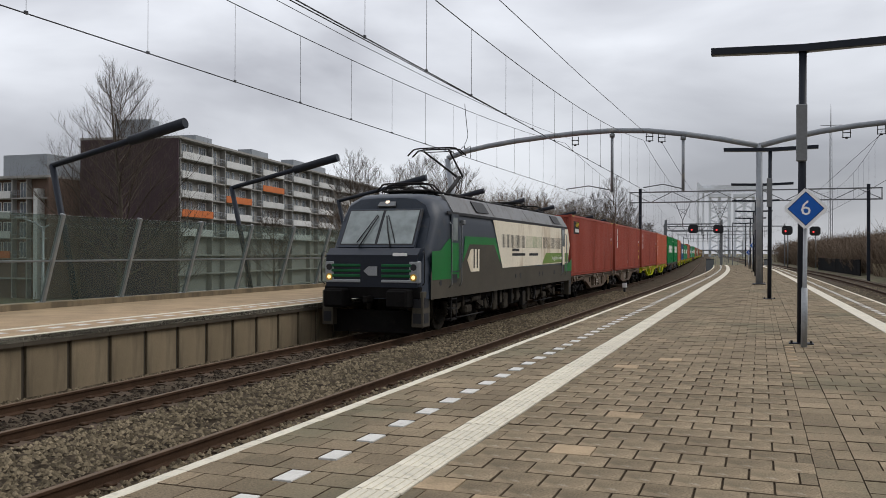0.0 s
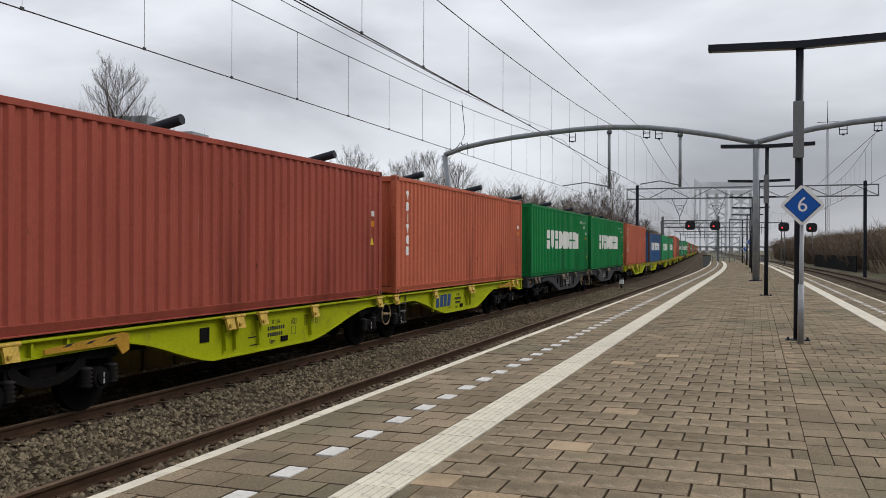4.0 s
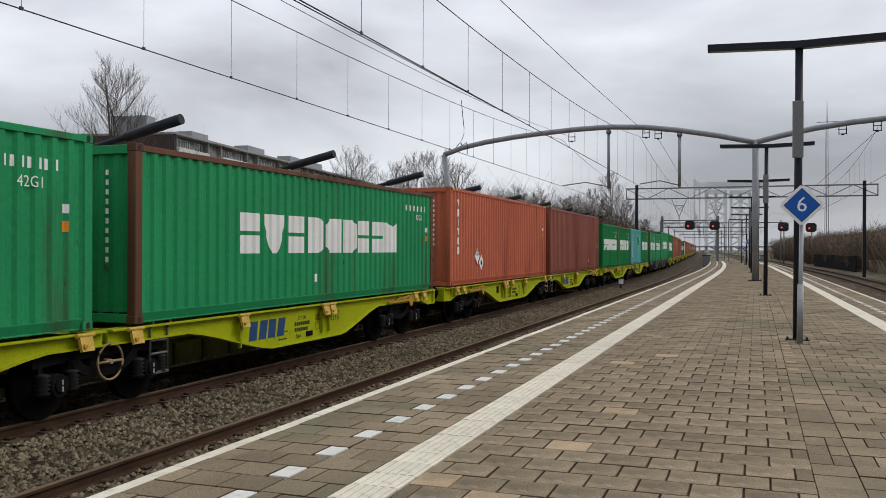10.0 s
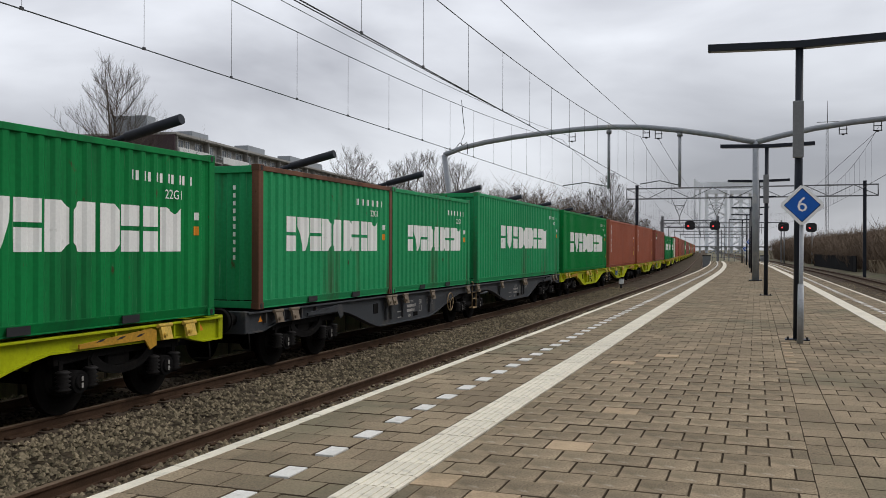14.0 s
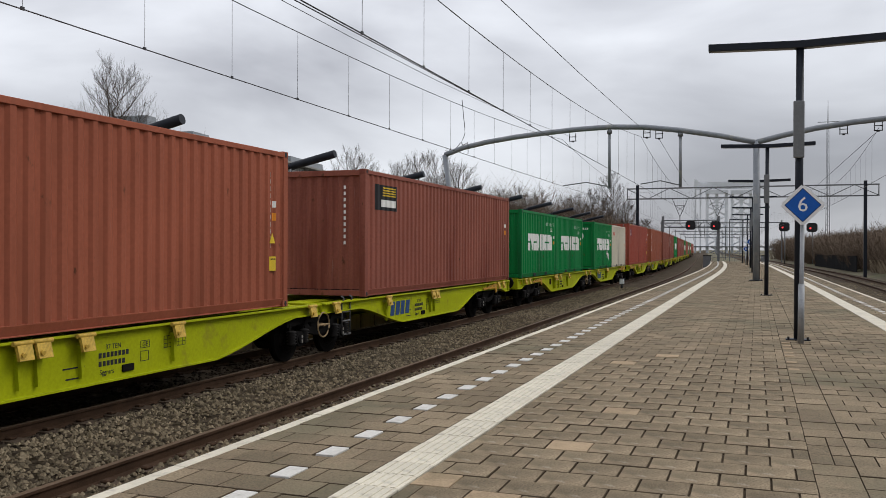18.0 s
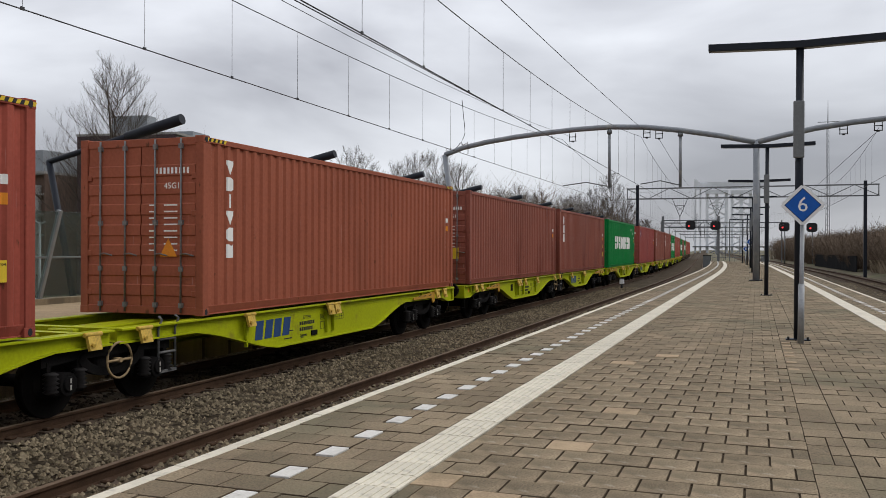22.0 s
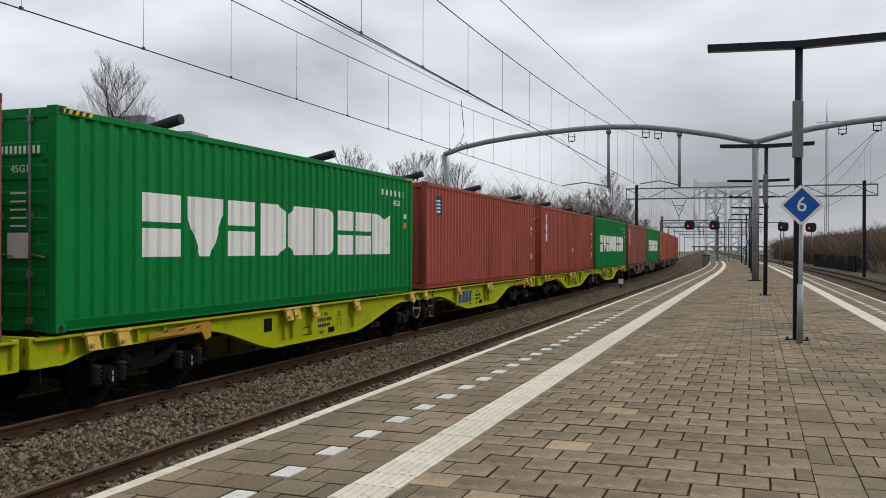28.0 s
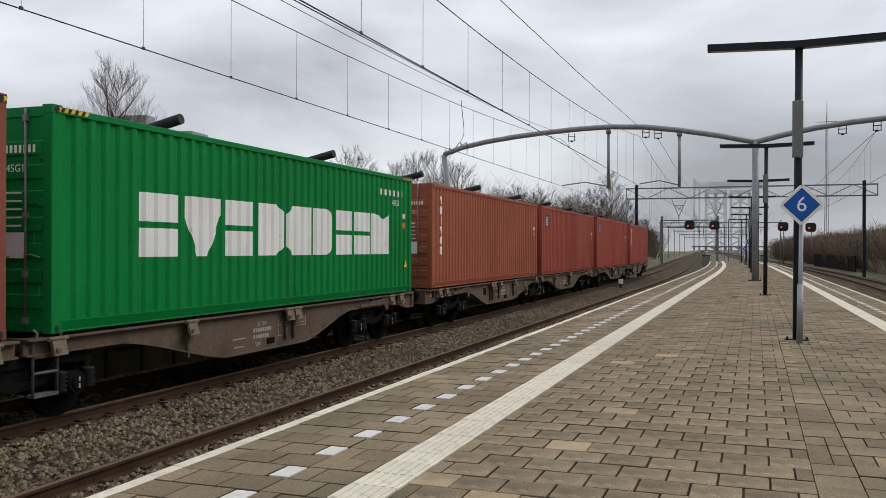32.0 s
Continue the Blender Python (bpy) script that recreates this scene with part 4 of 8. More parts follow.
        if "doortri" in marks:
            bm = bmesh.new()
            bm.faces.new([bm.verts.new((0.55 + a, -L / 2 + 0.01, 0.95 + b)) for a, b in ((-0.17, 0), (0.17, 0), (0, 0.3))])
            part("warning_triangle", bm, LABEL_ORANGE, c)
        if "doorlabel" in marks:
            part("caution_label", box(0.45, 0.85, -L / 2 + 0.006, -L / 2 + 0.012, 0.78, 1.12), LABEL_YELLOW, c)
    else:
        bm = bmesh.new()
        for i in range(10):
            if "emblem" in marks:
                box(-0.2 + 0.11 * i, -0.14 + 0.11 * i, -L / 2 + 0.040, -L / 2 + 0.046, H - 0.44, H - 0.33, bm)
            else:
                box(0.66, 0.71, -L / 2 + 0.040, -L / 2 + 0.046, H - 0.45 - 0.14 * i, H - 0.37 - 0.14 * i, bm)
        tagged(part("end_mark", bm, LETTER_WHITE, c), kind="stuff")
    on_train(c, offset + L / 2, L / 2 - 1, DECK)
    return c


def stripes(c, L, H):
    """Yellow and black edge stripes at the upper corners of a high container."""
    for y in (0.02, L - 0.62):
        bm, bk = bmesh.new(), bmesh.new()
        for i in range(10):
            a = y + 0.06 * i - L / 2
            t = bm if i % 2 else bk
            t.faces.new([t.verts.new(p) for p in ((1.2235, a, H - 0.085), (1.2235, a + 0.06, H - 0.085), (1.2235, a + 0.09, H - 0.03), (1.2235, a + 0.03, H - 0.03))])
        part("height_stripe", bm, LABEL_YELLOW, c)
        part("height_stripe", bk, LETTER_BLACK, c)


# ---- wagons: twin units, each half a fish-bellied frame; the halves share the bogie between them ----
BOGIE = {}


def bogie():
    """A two-axle bogie, built once: side frames, axle boxes with coil springs, axles, wheels."""
    if BOGIE:
        return BOGIE["b"]
    b = thing("bogie", Matrix.Translation((0, -3900, -200)), "bogie", "bogie")
    r = 0.46
    wheel = None
    for y in (-0.9, 0.9):
        for x in (-0.7525, 0.7525):
            m = Matrix.Translation((x, y, r))
            if wheel is None:
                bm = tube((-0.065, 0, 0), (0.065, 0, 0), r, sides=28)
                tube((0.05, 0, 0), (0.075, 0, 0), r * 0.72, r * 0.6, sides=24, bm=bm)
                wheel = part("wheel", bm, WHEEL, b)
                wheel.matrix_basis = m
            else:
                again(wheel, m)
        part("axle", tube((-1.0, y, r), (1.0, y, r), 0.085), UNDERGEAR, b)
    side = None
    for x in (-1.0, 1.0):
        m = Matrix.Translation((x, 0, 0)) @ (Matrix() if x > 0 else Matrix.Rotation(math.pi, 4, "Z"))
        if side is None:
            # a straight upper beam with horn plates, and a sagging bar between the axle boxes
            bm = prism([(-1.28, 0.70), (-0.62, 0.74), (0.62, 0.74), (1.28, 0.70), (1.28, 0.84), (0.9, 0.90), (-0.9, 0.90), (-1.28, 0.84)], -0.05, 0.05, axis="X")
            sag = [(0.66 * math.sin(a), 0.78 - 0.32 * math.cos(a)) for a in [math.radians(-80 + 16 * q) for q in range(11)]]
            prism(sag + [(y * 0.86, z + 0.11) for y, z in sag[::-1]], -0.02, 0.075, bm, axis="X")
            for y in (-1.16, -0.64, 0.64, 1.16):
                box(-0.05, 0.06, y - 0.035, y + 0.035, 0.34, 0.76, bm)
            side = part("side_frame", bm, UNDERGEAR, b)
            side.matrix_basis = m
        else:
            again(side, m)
    axle_box = spring = None
    for y in (-0.9, 0.9):
        for x in (-1.0, 1.0):
            m = Matrix.Translation((x, y, r))
            if axle_box is None:
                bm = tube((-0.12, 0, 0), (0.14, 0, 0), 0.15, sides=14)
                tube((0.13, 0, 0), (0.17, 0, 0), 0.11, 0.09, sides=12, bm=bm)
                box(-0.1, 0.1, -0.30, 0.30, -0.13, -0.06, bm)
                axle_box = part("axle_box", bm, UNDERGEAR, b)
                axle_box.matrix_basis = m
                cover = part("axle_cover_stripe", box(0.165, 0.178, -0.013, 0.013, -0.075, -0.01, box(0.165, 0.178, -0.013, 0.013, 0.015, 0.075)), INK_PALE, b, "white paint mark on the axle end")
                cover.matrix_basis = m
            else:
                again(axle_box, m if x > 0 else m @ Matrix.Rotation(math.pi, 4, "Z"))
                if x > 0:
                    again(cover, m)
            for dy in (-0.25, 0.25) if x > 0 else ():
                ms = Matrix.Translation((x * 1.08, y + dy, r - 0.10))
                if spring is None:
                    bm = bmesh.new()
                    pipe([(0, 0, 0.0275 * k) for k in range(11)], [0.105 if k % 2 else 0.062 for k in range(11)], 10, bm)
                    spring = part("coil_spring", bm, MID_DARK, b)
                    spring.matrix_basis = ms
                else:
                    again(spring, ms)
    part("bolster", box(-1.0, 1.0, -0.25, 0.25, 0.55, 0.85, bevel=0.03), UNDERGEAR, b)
    BOGIE["b"] = b
    return b


MID_DARK = surface("dusty_black_steel", (0.020, 0.018, 0.017), 0.65, fine=30, vary=0.35, spec=0.15)
FRAMES = {}


def half_frame(L, color_name, lead):
    """One half of a twin wagon; the origin is at rail height under its middle. L: length over the deck.
    The outer end holds a bogie under a shallow sill; the belly lies towards the end over the shared bogie."""
    key = (round(L, 1), color_name, lead)
    if key in FRAMES:
        return FRAMES[key]
    color = {"yellow": WAGON_YELLOW, "grey": WAGON_GREY, "brown": WAGON_BROWN}[color_name]
    w = thing("container_wagon", Matrix.Translation((0, -3800 - 40 * len(FRAMES), -200)), "wagon", "wagon")
    top, h = 1.10, L / 2
    k = 1 if lead else -1

    def at(c):
        """Place along the half of a point c metres in from its outer end."""
        return k * (-h + c)

    def turn(c0, z0, c1, z1, n=7):
        out = []
        for i in range(n + 1):
            u = i / n
            e = 0.55 * u + 0.45 * u * u * (3 - 2 * u)
            out.append((c0 + (c1 - c0) * u, z0 + (z1 - z0) * e))
        return out

    foot0, foot1 = (L - 3.65, L - 1.05) if lead else (L - 4.30, L - 1.75)
    low = [(0.0, top - 0.36), (0.5, top - 0.36), (1.05, top - 0.24)] + turn(3.75, top - 0.21, 5.75, top - 0.70) + turn(foot0, top - 0.70, foot1, top - 0.20) + [(L, top - 0.20)]
    outline = [(at(0), top)] + [(at(c), z) for c, z in low] + [(at(L), top)]
    sill = part("side_sill", prism(outline, 1.06, 1.10, axis="X"), color, w)
    again(sill, Matrix.Translation((-2.16, 0, 0)))
    bm = box(0.98, 1.19, -h, h, top - 0.035, top, bevel=0.006)
    for (c0, z0), (c1, z1) in zip(low, low[1:]):
        prism([(at(c0), z0 - 0.018), (at(c0), z0 + 0.006), (at(c1), z1 + 0.006), (at(c1), z1 - 0.018)], 0.99, 1.16, bm, axis="X")
    fl = part("flange", bm, color, w)
    again(fl, pose(0, 0, 0, 0, 0, 180))
    st = part("stiffener", prism([(-0.05, top - 0.16), (0.05, top - 0.16), (0.015, top - 0.60), (-0.015, top - 0.60)], 1.10, 1.16, axis="X"), color, w)
    spots = (6.15, 6.45, 7.2, 9.15) if lead else (3.25, 6.30, 6.60)
    spots = [c if lead else L - c for c in spots]
    st.matrix_basis = Matrix.Translation((0, at(spots[0]), 0))
    for c in spots[1:]:
        again(st, Matrix.Translation((0, at(c), 0)))
    part("centre_sill", box(-0.25, 0.25, -h + 0.1, h - 0.1, top - 0.42, top - 0.05, bevel=0.02), color, w)
    beam = None
    for y in (-h + 0.3, 0.0, h - 0.3):
        if beam is None:
            beam = part("cross_beam", box(-1.06, 1.06, -0.09, 0.09, top - 0.20, top - 0.03), color, w)
            beam.matrix_basis = Matrix.Translation((0, y, 0))
        else:
            again(beam, Matrix.Translation((0, y, 0)))
    rib = None
    for c in (0.62, 1.25, 1.95, 2.55):
        m = Matrix.Translation((0, at(c), 0))
        if rib is None:
            rib = part("rib", box(1.10, 1.165, -0.02, 0.02, top - 0.23, top - 0.034), color, w)
            rib.matrix_basis = m
        else:
            again(rib, m)
    # folding container locks: a pin and a worn hanging plate
    lock = None
    for c in [0.95, 1.55] + list(spots) + [L - 0.45]:
        m = Matrix.Translation((1.18, at(c), top - 0.06))
        if lock is None:
            bm = prism([(0.0, 0.03), (0.05, 0.03), (0.10, -0.17), (0.06, -0.18)], -0.115, 0.115)
            tube((0.03, -0.16, 0.035), (0.03, 0.16, 0.035), 0.032, sides=8, bm=bm)
            tube((0.085, -0.06, -0.10), (0.115, -0.06, -0.105), 0.03, sides=8, bm=bm)
            lock = part("container_lock", bm, LOCK_YELLOW if color_name == "yellow" else RUSTY_LOCK, w, "hinged container lock plate")
            lock.matrix_basis = m
        else:
            again(lock, m)
    gear = part("brake_gear", prism([(y, z) for y, z in ((-0.9, -0.04), (0.55, 0.05), (0.66, 0.02), (0.66, -0.20), (0.52, -0.25), (0.40, -0.10), (-0.9, -0.10))], 1.185, 1.215, axis="X"), ORANGE_RUST if color_name == "yellow" else color, w, "orange brake lever bracket" if color_name == "yellow" else "")
    gear.matrix_basis = Matrix.Translation((0, at(3.0 if lead else 2.4), top - 0.10))
    for y in (-0.6, -0.2, 0.2):
        part("lever_stripe", prism([(y, -0.045), (y + 0.12, -0.035), (y + 0.20, 0.0), (y + 0.08, -0.01)], 1.215, 1.219, axis="X"), LETTER_BLACK, gear)
    # painted data: words, table and boxes
    ink = LETTER_BLACK if color_name == "yellow" else INK_PALE
    mid = (7.5, 9.0) if lead else (5.15, 6.5)
    c0 = at(mid[0] if lead else L - mid[0])
    side_text("37 TEN", 0.10, c0 + 0.35, top - 0.24, 0, w, ink, x=1.103)
    if L > 13.4:
        side_text("Sggmrs", 0.10, c0 + 0.22, top - 0.58, 0, w, ink, x=1.103)
    else:
        side_text("Sggrs", 0.10, c0 + 0.22, top - 0.58, 0, w, ink, x=1.103)
    side_text("GE", 0.10, c0 + 1.02, top - 0.28, 0, w, ink, x=1.103)
    bm = bmesh.new()
    for q in range(2):
        for i in range(8 - q):
            box(1.101, 1.104, c0 + 0.06 + 0.078 * i, c0 + 0.115 + 0.078 * i, top - 0.38 - 0.115 * q, top - 0.31 - 0.115 * q, bm)
    for a0, a1, z0, z1 in ((0.92, 1.12, top - 0.33, top - 0.22), (0.92, 1.10, top - 0.52, top - 0.37), (1.45, 1.98, top - 0.38, top - 0.20)):
        box(1.101, 1.104, c0 + a0, c0 + a1, z1 - 0.008, z1, bm)
        box(1.101, 1.104, c0 + a0, c0 + a1, z0, z0 + 0.008, bm)
        box(1.101, 1.104, c0 + a0, c0 + a0 + 0.01, z0, z1, bm)
        box(1.101, 1.104, c0 + a1 - 0.01, c0 + a1, z0, z1, bm)
    for q in range(2):
        box(1.101, 1.104, c0 + 1.45, c0 + 1.98, top - 0.26 - 0.06 * q, top - 0.253 - 0.06 * q, bm)
    for q in range(5):
        box(1.101, 1.104, c0 + 1.54 + 0.09 * q, c0 + 1.547 + 0.09 * q, top - 0.38, top - 0.20, bm)
    box(1.101, 1.104, c0 - 0.6, c0 - 0.2, top - 0.46, top - 0.44, bm)
    box(1.101, 1.104, c0 - 0.55, c0 - 0.25, top - 0.60, top - 0.58, bm)
    tagged(part("data_panel", bm, ink, w), kind="stuff")
    part("plate_holder", box(1.10, 1.125, c0 + 0.52, c0 + 0.76, top - 0.62, top - 0.52, bevel=0.004), UNDERGEAR, w)
    if lead:
        part("hatch", box(1.10, 1.115, at(5.6) - 0.13, at(5.6) + 0.13, top - 0.40, top - 0.16, bevel=0.006), UNDERGEAR, w)
    tri = bmesh.new()
    tri.faces.new([tri.verts.new((1.106, at(0.5) + y, top - 0.2 + z)) for y, z in ((-0.07, 0), (0.07, 0), (0, 0.11))])
    part("warning_mark", tri, LABEL_ORANGE, w)
    FRAMES[key] = w
    return w


RUSTY_LOCK = surface("dull_bronze_lock", (0.16, 0.12, 0.08), 0.6, fine=30, vary=0.3)
INK_PALE = surface("worn_pale_lettering", (0.34, 0.32, 0.29), 0.7, fine=30, vary=0.3, bump=0)


WHEEL_TAN = surface("worn_tan_paint", (0.30, 0.21, 0.11), 0.6, fine=30, vary=0.3)
STEP_GREY = surface("grey_step_steel", (0.11, 0.108, 0.105), 0.6, fine=30, vary=0.3)


def wagon(L, color_name, middle, leading, label, branded):
    """A half wagon with its bogies. leading: True for the half with the shared bogie behind it."""
    w = copy_thing(half_frame(L, color_name, leading), Matrix())
    tagged(w, label, "wagon", "container wagons")
    h = L / 2
    spots = [(-h + 2.3, 1), (h + 0.10, 1)] if leading else [(h - 2.3, 1)]
    for y, _ in spots:
        # bogie colour is darkened to hold the shade beneath the wagon
        holder = part("bogie", box(-0.9, 0.9, -0.2, 0.2, 0.72, 0.84), UNDERGEAR, w, "sooty bogie, blackened as shade under the wagon")
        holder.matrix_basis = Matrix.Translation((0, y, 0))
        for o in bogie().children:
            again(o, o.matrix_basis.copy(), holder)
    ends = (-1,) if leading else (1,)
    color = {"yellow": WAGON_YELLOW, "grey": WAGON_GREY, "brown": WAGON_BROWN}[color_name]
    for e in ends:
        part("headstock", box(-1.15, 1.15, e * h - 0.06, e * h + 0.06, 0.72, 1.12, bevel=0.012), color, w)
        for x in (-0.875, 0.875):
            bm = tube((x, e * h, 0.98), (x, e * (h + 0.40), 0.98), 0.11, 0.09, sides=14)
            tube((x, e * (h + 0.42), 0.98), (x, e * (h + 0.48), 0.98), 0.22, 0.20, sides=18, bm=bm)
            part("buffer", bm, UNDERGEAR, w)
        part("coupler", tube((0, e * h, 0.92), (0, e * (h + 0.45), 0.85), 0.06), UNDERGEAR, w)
        part("shunter_step", pipe([(1.05, e * (h - 0.2), 0.8), (1.08, e * (h - 0.2), 0.42), (0.75, e * (h - 0.2), 0.40)], 0.02, 6), MID_DARK, w)
    if not leading:
        bm = bmesh.new()
        ring = [(1.13, -h + 0.02 + 0.25 * math.cos(a), 0.66 + 0.25 * math.sin(a)) for a in [2 * math.pi * i / 20 for i in range(21)]]
        pipe(ring, 0.017, 6, bm)
        tube((1.13, -h - 0.23, 0.66), (1.13, -h + 0.27, 0.66), 0.02, sides=6, bm=bm)
        tube((1.02, -h + 0.02, 0.66), (1.16, -h + 0.02, 0.66), 0.035, sides=8, bm=bm)
        if color_name == "yellow":
            part("hand_wheel", bm, WHEEL_TAN, w, "tan-painted brake hand wheel")
        else:
            bm.free()
        foot, tint = (0.86, STEP_GREY) if color_name == "yellow" else (0.12, WHEEL_TAN if color_name == "grey" else STEP_GREY)
        step = part("step", box(1.02, 1.16, -h + foot, -h + foot + 0.4, 0.36, 0.40), tint, w, "steel footstep")
        for z in (0.66, 0.86):
            part("rung", tube((1.13, -h + foot, z), (1.13, -h + foot + 0.4, z), 0.022, sides=6), tint, step)
        for y in (foot, foot + 0.4):
            part("stile", pipe([(1.13, -h + y, 0.36), (1.13, -h + y, 1.02), (1.17, -h + y + 0.03, 1.16), (1.10, -h + y + 0.05, 1.20)], 0.02, 6), tint, step)
    elif color_name != "yellow":
        bm = bmesh.new()
        pipe([(1.19, h - 2.0 + 0.25 * math.cos(a), 0.70 + 0.25 * math.sin(a)) for a in [2 * math.pi * i / 20 for i in range(21)]], 0.016, 6, bm)
        for a in (0.5, 2.6, 4.7):
            tube((1.19, h - 2.0, 0.70), (1.19, h - 2.0 + 0.25 * math.cos(a), 0.70 + 0.25 * math.sin(a)), 0.013, sides=6, bm=bm)
        tube((1.10, h - 2.0, 0.70), (1.20, h - 2.0, 0.70), 0.03, sides=8, bm=bm)
        part("hand_wheel", bm, WHEEL_TAN, w, "tan-painted brake hand wheel")
    if branded:
        for i in range(4):
            y, tilt = -h + 3.58 + 0.32 * i, 0.05 + 0.02 * (i % 2)
            part("brand_block", prism([(y, 0.58), (y + 0.25, 0.58), (y + 0.25 + tilt, 0.92), (y + tilt, 0.92)], 1.101, 1.105, axis="X"), LETTER_BLUE, w, "plain blue brand block")
    on_train(w, middle, h - 1.9, RAIL_Z)
    return w


HC, STD = 2.896, 2.591
LONG_BOX, SHORT_BOX = 12.192, 6.058
g_label = "green corrugated steel container with a white brand row"
r_label = "oxide-red corrugated steel container"
